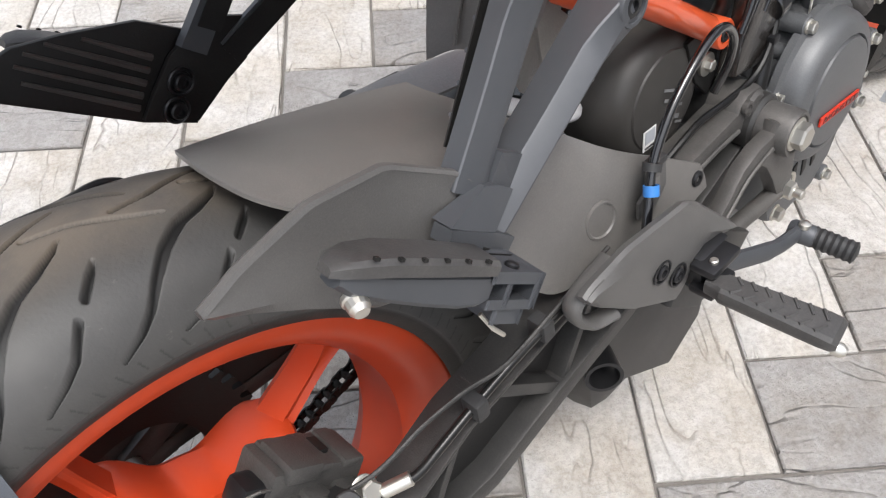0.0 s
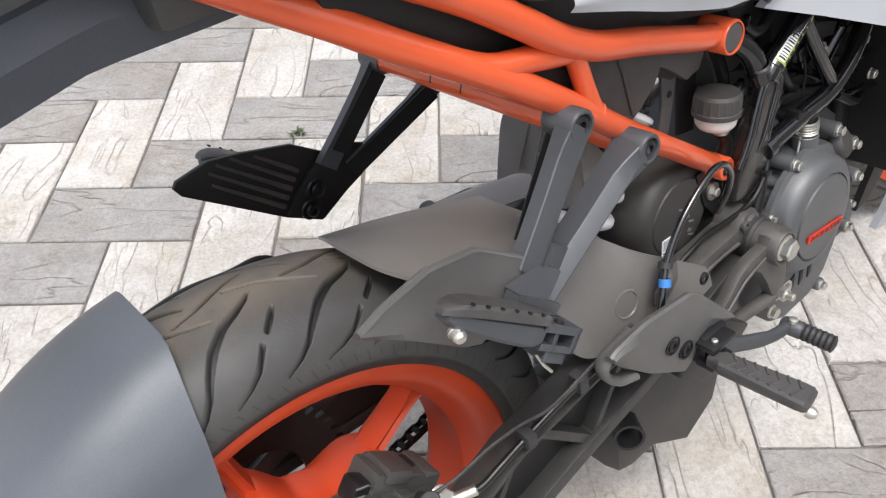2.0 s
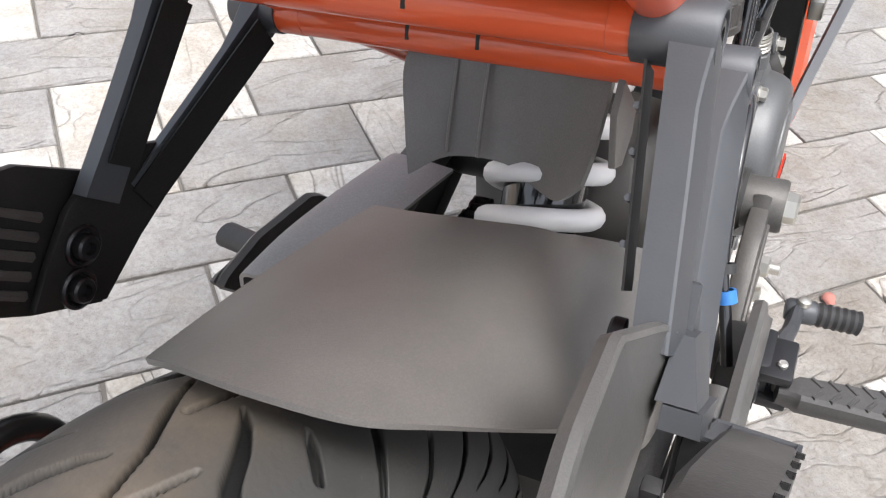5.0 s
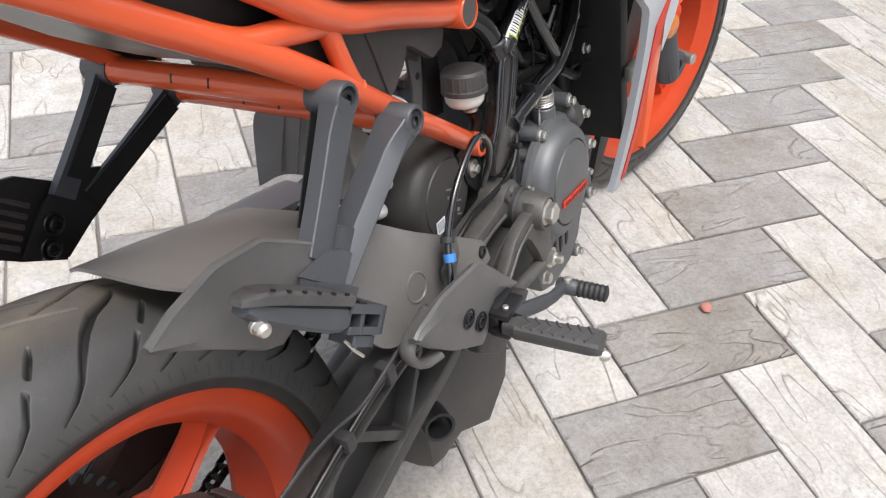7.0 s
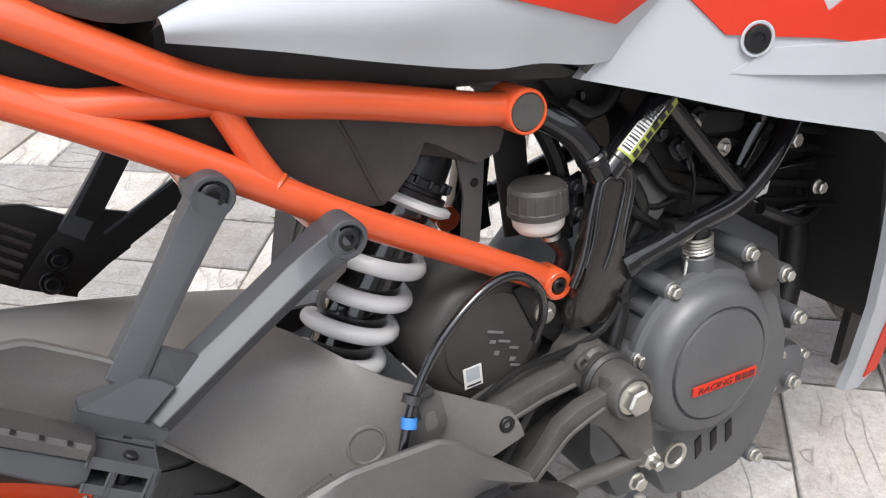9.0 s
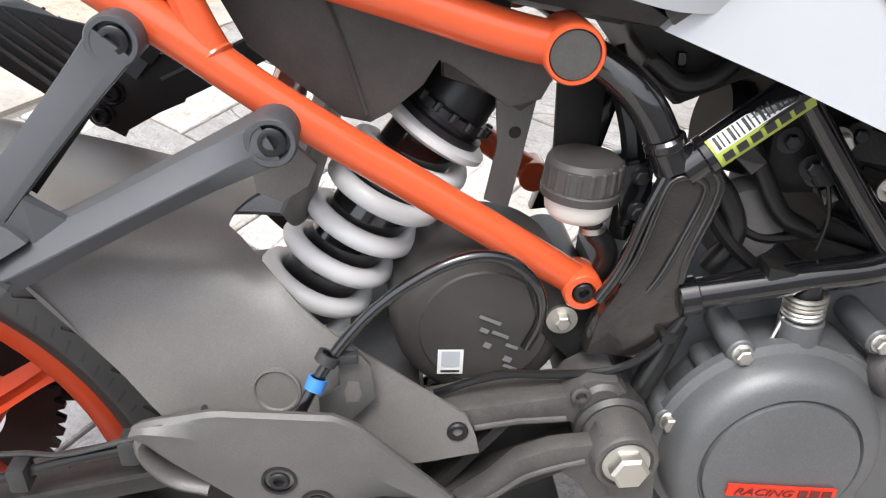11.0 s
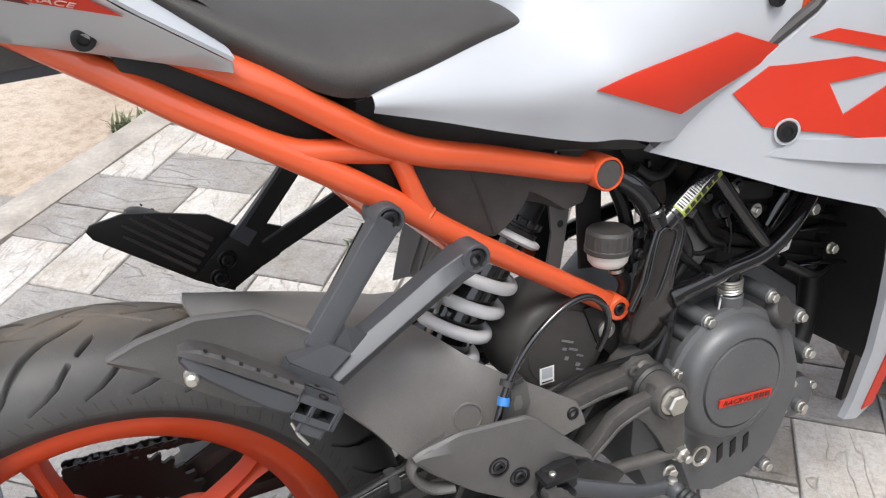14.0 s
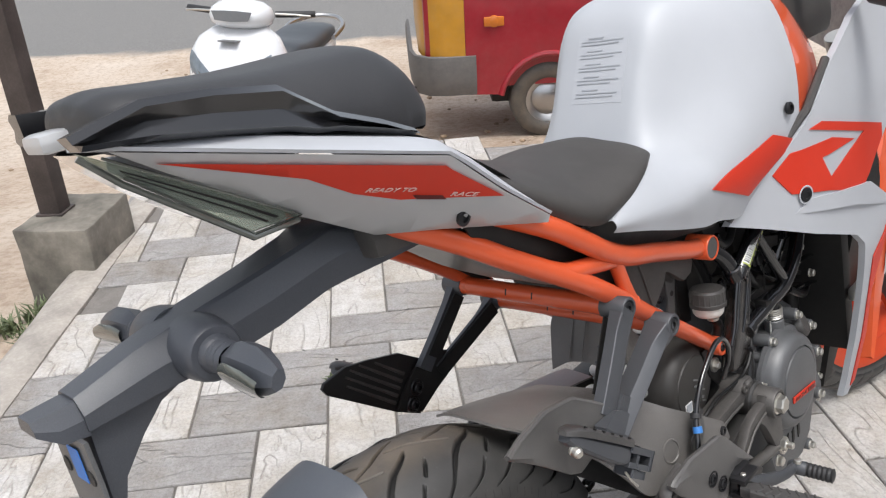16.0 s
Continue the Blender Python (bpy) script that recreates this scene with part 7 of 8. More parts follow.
def tail_side(s):
    crease = curve_of(*CRE)
    toplist = curve_of((-0.215, 1.0245), (-0.10, 0.996), (0.05, 0.952), (0.095, 0.921), (0.186, 0.8430))
    rows = []
    for k in range(22):
        x = lerp(-0.210 if s < 0 else -0.10, 0.186, k / 21)
        zc, zt = crease(x), toplist(x)
        yc = float(np.interp(x, (-0.21, -0.1, 0.05, 0.186), (0.118, 0.140, 0.155, 0.141)))
        rows.append([(x, s * (yc - 0.060), zt - 0.006), (x, s * (yc - 0.034), zt + 0.001), (x, s * (yc - 0.014), lerp(zc, zt, 0.86)), (x, s * yc, zc)])
    ob = part("tail_cowl", thicken(loft(rows), 0.003), WHITE, bike, "white tail cowl with red decal and grey lower side", 35)
    low = curve_of((-0.21, 1.012), (-0.125, 0.960), (-0.06, 0.920), (0.018, 0.874), (0.08, 0.858), (0.186, 0.829))
    ylow = curve_of((-0.21, 0.105), (-0.06, 0.088), (0.018, 0.078), (0.08, 0.096), (0.186, 0.136))

    def face(x, z):
        yc = float(np.interp(x, (-0.21, -0.1, 0.05, 0.186), (0.118, 0.140, 0.155, 0.141))) - 0.001
        zc, zl = crease(x) - 0.001, low(x)
        f = min(1, max(0, (zc - z) / max(zc - zl, 1e-4)))
        return s * lerp(yc, ylow(x), f ** 1.2)
    side = [(-0.205, 1.016) if s < 0 else (-0.11, 0.985), (-0.101, 0.984), (0.057, 0.936), (0.12, 0.884), (0.186, 0.837), (0.186, 0.829), (0.08, 0.858), (0.018, 0.874), (-0.06, 0.920), (-0.125, 0.962)]
    part("lower_side", skin(side, face, -s * 0.004, 0.02), SILVER, ob, "silver grey lower side", 50)
    o1 = lambda x, z: face(x, z) + s * 0.0022
    if s > 0:
        return
    part("red_decal", skin([(-0.178, 1.000), (0.051, 0.929), (0.120, 0.879), (0.02, 0.908), (-0.025, 0.928), (-0.070, 0.955)], o1, -s * 0.0015, 0.015), DECAL, ob)
    part("dark_decal", skin([(0.030, 0.909), (0.060, 0.899), (0.066, 0.893), (0.036, 0.903)], lambda x, z: face(x, z) + s * 0.003, -s * 0.001, 0.02), DECAL_DARK, ob)
    if s < 0:
        dx = Vector((0.058, face(0.033, 0.913) - face(-0.025, 0.931), -0.018))
        lettering("READY TO", 0.0068, (-0.018, face(-0.018, 0.9272) - 0.0032, 0.9272), dx, (0.002, face(-0.02, 0.938) - face(-0.02, 0.928), 0.010), DECAL_TEXT, ob, "lettering", 0.35, 0.050)
        dx = Vector((0.035, face(0.10, 0.886) - face(0.065, 0.897), -0.0115))
        lettering("RACE", 0.0068, (0.066, face(0.066, 0.8965) - 0.0036, 0.8965), dx, (0.002, face(0.07, 0.902) - face(0.07, 0.892), 0.010), DECAL_TEXT, ob, "lettering", 0.35, 0.029)
    part("side_screw", socket_bolt((0.093, face(0.093, 0.866), 0.866), (0, s, -0.2), 0.0085, 0.004), BLACKBOLT, ob)
    # lamp wrapping the tail end
    lamp = [(-0.205, 1.012), (-0.125, 0.961), (-0.062, 0.922), (-0.112, 0.926), (-0.192, 0.994), (-0.215, 1.018)]
    ylamp = lambda x, z: s * float(np.interp(x, (-0.22, -0.12, -0.06), (0.085, 0.100, 0.088)))
    part("tail_lamp", skin(lamp, ylamp, -s * 0.004, 0.02), LAMP_GLASS, ob, "clear greenish tail lamp", 50)
    part("lamp_trim", sweep([(-0.205, s * 0.100, 1.012), (-0.125, s * 0.105, 0.961), (-0.062, s * 0.092, 0.922), (-0.110, s * 0.098, 0.924), (-0.192, s * 0.092, 0.994)], 0.0012, 6), CLEARLENS, ob)
    part("lamp_edge", sweep([(-0.066, s * 0.0925, 0.9195), (-0.112, s * 0.0985, 0.9215), (-0.194, s * 0.0920, 0.9905), (-0.216, s * 0.0875, 1.0150)], 0.0026, 8), CLEARLENS, ob, "pale lens edge")
    for k, (u0, u1) in enumerate(((0.30, 0.42), (0.62, 0.70))):
        up_e, lo_e = ((-0.195, 1.004), (-0.072, 0.928)), ((-0.186, 0.990), (-0.108, 0.929))
        quad = [tuple(lerp(up_e[q][c], lo_e[q][c], u) for c in (0, 1)) for q, u in ((0, u0), (1, u0), (1, u1), (0, u1))]
        part("lamp_element", skin(quad, lambda x, z: ylamp(x, z) + s * 0.0012, -s * 0.001, 0.02), DARK, ob)


both(tail_side)
part("tail_deck", loft(smooth_rows([[(x, y, z) for y in (-0.10, -0.05, 0, 0.05, 0.10)] for x, z in ((-0.150, 1.006), (-0.1, 0.995), (0.05, 0.962), (0.15, 0.90), (0.20, 0.86))], 3, 3)), PLASTIC, bike)
part("tail_end", loft(smooth_rows([[(-0.212, y, 1.016) for y in (-0.085, -0.06, -0.035)], [(-0.184, y, 0.990) for y in (-0.080, -0.05, -0.02)], [(-0.11, y, 0.932) for y in (-0.078, -0.03, 0.0)], [(0.02, y, 0.874) for y in (-0.074, 0, 0.06)]], 3, 3)), CLEAR_SHELL, bike, "clear lamp cover")

# -- number plate carrier --
PL = mottled("slate_black_plastic", (0.055, 0.060, 0.071), 0.38, 0.0, 0.0, 1400, 0.25, 0.08, 0.03)
CAR = [  # x, top z, bottom z, half width at top, at bottom
    (0.13, 0.868, 0.838, 0.045, 0.055), (0.06, 0.880, 0.836, 0.040, 0.050), (0.00, 0.885, 0.834, 0.030, 0.042), (-0.02, 0.880, 0.832, 0.026, 0.038), (-0.075, 0.871, 0.820, 0.022, 0.033), (-0.135, 0.863, 0.813, 0.020, 0.030), (-0.195, 0.852, 0.814, 0.017, 0.028), (-0.252, 0.838, 0.811, 0.016, 0.025)]
rows = []
for x, zt, zb, wt, wb in CAR:
    rows.append([(x, -wb, zb), (x, -wb * 1.04, lerp(zb, zt, 0.50)), (x, -wt * 1.12, zt - 0.0035), (x, -wt * 0.92, zt - 0.0006), (x, 0.0, zt), (x, wt * 0.92, zt - 0.0006), (x, wt * 1.12, zt - 0.0035), (x, wb * 1.04, lerp(zb, zt, 0.50)), (x, wb, zb)])
carrier = part("plate_carrier", loft(rows, True, True), PL, bike, "slate black plastic number plate carrier", 25)
part("plate_lamp", loft([[(x, s * w, z) for s, w, z in ((-1, wb, zb), (-1, wb, zm), (-1, wt, zt), (1, wt, zt), (1, wb, zm), (1, wb, zb))] for x, wt, wb, zb, zm, zt in ((-0.2500, 0.0140, 0.0215, 0.8060, 0.8200, 0.8350), (-0.2700, 0.0135, 0.0200, 0.8085, 0.8200, 0.8345), (-0.2860, 0.0120, 0.0160, 0.8220, 0.8270, 0.8340))], True, True), PL, carrier, "plate lamp housing", 25)
part("plate_stay", slab([(-0.034, 0.808), (0.034, 0.808), (0.036, 0.770), (0.030, 0.690), (-0.030, 0.690), (-0.036, 0.770)], -0.262, -0.258, 0.001, (), "yz"), ENGINE, carrier, "grey plate mounting bracket")
part("tape", bar((-0.2635, -0.008, 0.785), (0, -1, 0), (0, 0, 1), 0.022, 0.030), TAPE, carrier, "strip of blue tape")
for y, z in ((-0.024, 0.775), (0.024, 0.775), (-0.022, 0.735), (0.022, 0.735)):
    part("stay_hole", rod((-0.2632, y, z), (-0.2615, y, z), 0.007, 16), DARK, carrier)
part("carrier_gusset", slab([(-0.150, 0.822), (-0.166, 0.809), (-0.189, 0.801), (-0.211, 0.782), (-0.234, 0.757), (-0.240, 0.740), (-0.252, 0.740), (-0.250, 0.815)], -0.016, 0.016, 0.004), PL, carrier)


def indicator(s):
    base = Vector((-0.149, s * 0.036, 0.834))
    d = Vector((-0.006, s * 0.118, -0.003)).normalized()
    ob = part("indicator", lathe([(-0.022, 0.0), (-0.022, 0.0275), (-0.010, 0.0280), (0.004, 0.0270), (0.012, 0.0256), (0.018, 0.0240), (0.020, 0.022), (0.020, 0.0165), (0.024, 0.0150), (0.026, 0.0130), (0.029, 0.0145), (0.032, 0.0130), (0.035, 0.0145), (0.038, 0.0130), (0.041, 0.0140), (0.046, 0.012)], base, d, 30), PL, carrier, "slate black stalk indicator")
    u = Vector((0.5, 0, 0.86))
    u = (u - d * u.dot(d)).normalized()
    w = d.cross(u)
    rows = []
    for f, a, b in ((0.043, 0.010, 0.010), (0.050, 0.015, 0.0125), (0.063, 0.0200, 0.014), (0.086, 0.0200, 0.012), (0.105, 0.0135, 0.009), (0.114, 0.009, 0.006)):
        c = base + d * f
        rows.append([c + u * (a * math.cos(t)) + w * (b * math.sin(t)) for t in (2 * math.pi * (k + 0.5) / 7 for k in range(7))])
    part("indicator_body", loft(rows, True, True), PL, ob, "", 18)
    back = Vector((-0.9, 0, -0.25))
    back = (back - d * back.dot(d)).normalized()
    side = d.cross(back)
    lens = []
    for f, h in ((0.053, 0.009), (0.065, 0.0140), (0.090, 0.013), (0.108, 0.007)):
        c = base + d * f + back * 0.0125
        lens.append([c + side * (h * math.cos(t)) + back * (0.005 * math.sin(t)) for t in (math.pi * k / 8 for k in range(9))])
    part("lens", loft(lens), CLEARLENS, ob, "smoked clear lens")


both(indicator)

# -- fairing --
def fair_face(x, z):
    y = float(np.interp(x, (0.55, 0.574, 0.691, 0.75, 0.85, 0.95), (-0.112, -0.122, -0.176, -0.190, -0.203, -0.205)))
    y += 0.22 * max(0.0, 0.56 - z) ** 1.0 * 1.0
    y += 0.12 * max(0.0, z - 0.80)
    return y


def mirror(f, s):
    return (lambda x, z: f(x, z)) if s < 0 else (lambda x, z: -f(x, z))


FAIR = [(0.571, 0.683), (0.590, 0.704), (0.652, 0.752), (0.716, 0.800), (0.770, 0.850), (0.86, 0.905), (0.98, 0.94), (1.02, 0.85), (0.955, 0.735), (0.830, 0.655), (0.845, 0.646), (0.915, 0.615), (0.926, 0.598), (0.913, 0.543), (0.898, 0.460), (0.916, 0.370), (0.906, 0.280), (0.886, 0.262), (0.862, 0.270),
        (0.867, 0.300), (0.868, 0.380), (0.858, 0.450), (0.845, 0.515), (0.831, 0.568), (0.811, 0.588), (0.709, 0.626), (0.632, 0.659)]


def fairing(s):
    f = mirror(fair_face, s)
    ob = part("side_fairing", skin(FAIR, f, -s * 0.010, 0.02), WHITE, bike, "white side fairing with red and orange decals", 50)
    o1 = lambda x, z: f(x, z) + s * 0.002
    # the big initial: a red block with a white spike cut into it, and a bar above
    part("red_decal", skin([(0.642, 0.733), (0.669, 0.698), (0.745, 0.680), (0.807, 0.660), (0.830, 0.655), (0.911, 0.713), (0.912, 0.734), (0.736, 0.7835), (0.708, 0.779), (0.844, 0.7395), (0.748, 0.699), (0.7305, 0.7325), (0.817, 0.736), (0.757, 0.7545), (0.672, 0.756)], o1, -s * 0.0015, 0.012), DECAL, ob)
    part("lower_decal", skin([(0.918, 0.575), (0.897, 0.460), (0.915, 0.370), (0.905, 0.282), (0.888, 0.278), (0.896, 0.370), (0.884, 0.455), (0.871, 0.530)], o1, -s * 0.0015, 0.02), DECAL, ob)
    part("fairing_screw", socket_bolt((0.690, f(0.69, 0.691) + s * 0.0022, 0.691), (-0.35, s, 0), 0.0100, 0.002), BLACKBOLT, ob)
    part("screw_dish", lathe([(0, 0.0135), (0.0004, 0.0132), (0.0006, 0.0120), (0.0003, 0.0110), (-0.001, 0.0104)], (0.690, f(0.69, 0.691) + s * 0.0024, 0.691), (-0.35, s, 0), 28), WHITE, ob)
    part("crease", skin([(0.672, 0.668), (0.700, 0.682), (0.850, 0.660), (0.930, 0.612), (0.925, 0.600), (0.80, 0.640)], lambda x, z: f(x, z) + s * 0.006 * math.sin(math.pi * min(1, max(0, (x - 0.67) / 0.26))), -s * 0.008, 0.02), WHITE, ob, "", 60)
    part("gap_strip", sweep([(0.574, f(0.574, 0.69) * 0.97, 0.690), (0.65, f(0.65, 0.75) * 0.975, 0.757), (0.715, f(0.71, 0.80) * 0.975, 0.805), (0.78, f(0.78, .86) * 0.97, 0.862)], 0.006, 8), PLASTIC, ob)
    part("radiator_duct", skin([(0.862, 0.664), (0.955, 0.730), (1.00, 0.70), (0.955, 0.600), (0.930, 0.612)], lambda x, z: f(x, z) - s * 0.035, -s * 0.01, 0.03), DARK, ob)
    part("inner_duct", skin([(0.85, 0.67), (1.02, 0.84), (1.06, 0.60), (0.96, 0.25), (0.93, 0.24), (0.92, 0.40), (0.94, 0.55)], lambda x, z: f(x, z) - s * 0.055, -s * 0.01, 0.04), DARK, ob)
    # orange wing beside the wheel, folded along its length
    back = [(0.978, 0.285), (0.994, 0.342), (1.024, 0.434), (1.066, 0.520), (1.110, 0.580), (1.150, 0.640), (1.19, 0.72)]
    front = [(0.990, 0.280), (1.045, 0.340), (1.104, 0.411), (1.173, 0.474), (1.231, 0.511), (1.288, 0.545), (1.34, 0.60)]
    rows = []
    for (xa, za), (xb, zb) in zip(spline([Vector((x, z)) for x, z in back], 3), spline([Vector((x, z)) for x, z in front], 3)):
        rows.append([(xa, s * 0.128, za), (xa + 0.004, s * 0.146, za + 0.002), (lerp(xa, xb, 0.40), s * 0.150, lerp(za, zb, 0.40)), (xb, s * 0.136, zb), (xb - 0.01, s * 0.118, zb + 0.004)])
    wing = part("front_wing", loft(rows), ORANGE, ob, "orange fairing wing", 30)
    part("wing_decal", skin([(1.052, 0.420), (1.085, 0.500), (1.14, 0.560), (1.20, 0.588), (1.16, 0.530), (1.18, 0.505), (1.115, 0.450)], lambda x, z: s * 0.1525, -s * 0.0015, 0.04), WHITE, wing)
    part("wing_lug", brick((0.905, s * 0.150 - 0.008, 0.430), (0.985, s * 0.150 + 0.008, 0.452), 0.004), STEEL, ob)


both(fairing)
part("screen_mount", brick((0.84, -0.10, 0.86), (1.05, 0.10, 0.96), 0.03), PLASTIC, bike)
part("bar_clamp", sweep(spline([(0.86, -0.24, 0.93), (0.88, -0.18, 0.95), (0.90, -0.10, 0.955)], 4), 0.014, 12), PLASTIC, bike)
part("bar_grip", rod((0.80, -0.36, 0.90), (0.87, -0.22, 0.935), 0.018, 18), RUBBER, bike)

# -- front wheel, fork and mudguard, steered a little --
steer = new("steering")
steer.parent = bike
FC = Vector((1.372, 0, 0.300))
steer.matrix_basis = Matrix.Translation((1.24, -0.005, 0.60)) @ Matrix.Rotation(radians(-17), 4, Vector((-0.41, 0, 0.91))) @ Matrix.Translation((-1.24, 0, -0.60))
front = wheel("front_wheel", FC, 0.056, 0.293, 0.2335, 0.046, "orange cast front wheel", radians(20), 5, (500, 50))
front.parent = steer


def fork(s):
    lo, hi = Vector((1.335, s * 0.10, 0.27)), Vector((1.09, s * 0.10, 0.86))
    d = (hi - lo).normalized()
    leg = part("fork_leg", lathe([(0, 0), (0, 0.022), (0.03, 0.026), (0.30, 0.027), (0.31, 0.03), (0.33, 0.03), (0.33, 0.0)], lo, d, 28), CAST, steer, "black fork leg")
    part("stanchion", rod(lo + d * 0.30, hi, 0.0215, 24), STEEL, leg, "polished fork tube")
    part("axle_clamp", lathe([(-0.02, 0.013), (-0.02, 0.028), (0.02, 0.028), (0.02, 0.013)], (1.335, s * 0.10, 0.296), (0, 1, 0), 28, True), CAST, leg)
    part("reflector", lathe([(0, 0), (0, 0.021), (0.004, 0.021), (0.006, 0.018), (0.006, 0)], lo + d * 0.14 + Vector((-0.01, s * 0.027, 0)), (0, s, 0), 28), AMBER, leg, "round amber reflector")


both(fork)
part("front_disc", disc_mesh(FC, 0.10, 0.150, 0.066, 16), DISC, steer, "front wave brake disc")
part("front_axle", rod(FC + Vector((0, -0.13, 0)), FC + Vector((0, 0.13, 0)), 0.011), STEEL, steer)
rows = []
for k in range(12):
    a = radians(62 + 70 * k / 11)
    rows.append([FC + Vector(((0.312 - 0.035 * f * f) * math.cos(a), 0.066 * f, (0.312 - 0.035 * f * f) * math.sin(a))) for f in (-1, -.75, -.4, 0, .4, .75, 1)])
part("front_mudguard", thicken(loft(rows), 0.003), ORANGE, steer, "orange front mudguard")
for s in (-1, 1):
    part("mudguard_stay", sweep([(1.27, s * 0.072, 0.575), (1.33, s * 0.084, 0.44), (1.345, s * 0.088, 0.34)], 0.006, 8), CAST, steer)


# ---- beyond the pavement ----
def site(p):
    """A spot on the ground sheet below p."""
    v = Vector((p[0], p[1], 0))
    return Vector((p[0], p[1], ground_height(v.dot(ALONG))))


block_m = Matrix.Translation((0.530, 2.218, -0.30)) @ Matrix.Rotation(radians(37.7), 4, "Z")


def rough_block():
    bm = brick((-0.152, -0.12, 0), (0.152, 0.12, 0.45), 0.008)
    bmesh.ops.subdivide_edges(bm, edges=bm.edges[:], cuts=5, use_grid_fill=True)
    for v in bm.verts:
        v.co += 0.006 * Vector((noise.noise(v.co * 13), noise.noise(v.co * 13 + Vector((5, 0, 0))), noise.noise(v.co * 13 + Vector((0, 9, 0)))))
    return bm


blk = finish("concrete_footing", rough_block(), BLOCK, None, "", 50)
blk.matrix_basis = block_m
tagged(blk, "weathered stained concrete footing block beside the kerb", "footing")
pole = finish("steel_post", brick((-0.035, 0.02, 0.445), (0.035, 0.09, 3.4), 0.003), POLE, None, "", 40)
pole.matrix_basis = block_m
tagged(pole, "square brown painted steel post set in concrete", "post")
part("base_plate", brick((-0.045, 0.010, 0.445), (0.045, 0.10, 0.456), 0.002), POLE, pole)


# -- parked scooter --
SC_WHITE = mottled("scooter_white_paint", (0.66, 0.67, 0.68), 0.25, 0.0, 0.6, 600, 0.02, 0.03)
SC_GREY = mottled("scooter_grey_plastic", (0.14, 0.145, 0.15), 0.5, 0.0, 0.0, 900, 0.2, 0.10, 0.1)
SC_GLASS = mottled("headlamp_glass", (0.13, 0.155, 0.18), 0.08, 0.0, 0.8, 40, 0.15, 0.4)
SC_SEAT = mottled("scooter_seat_vinyl", (0.045, 0.052, 0.060), 0.45, 0.0, 0.0, 700, 0.3, 0.08)


def ring_rows(rows, n=14, p=2.6):
    """Rows of (x, half width, low z, high z) as rounded cross sections."""
    out = []
    for x, w, lo, hi in rows:
        c, h = (lo + hi) / 2, (hi - lo) / 2
        out.append([(x, w * math.copysign(abs(math.cos(a)) ** (2 / p), math.cos(a)), c + h * math.copysign(abs(math.sin(a)) ** (2 / p), math.sin(a))) for a in (2 * math.pi * k / n for k in range(n))])
    return [list(r) for r in zip(*[spline(c, 3) for c in zip(*out)])]


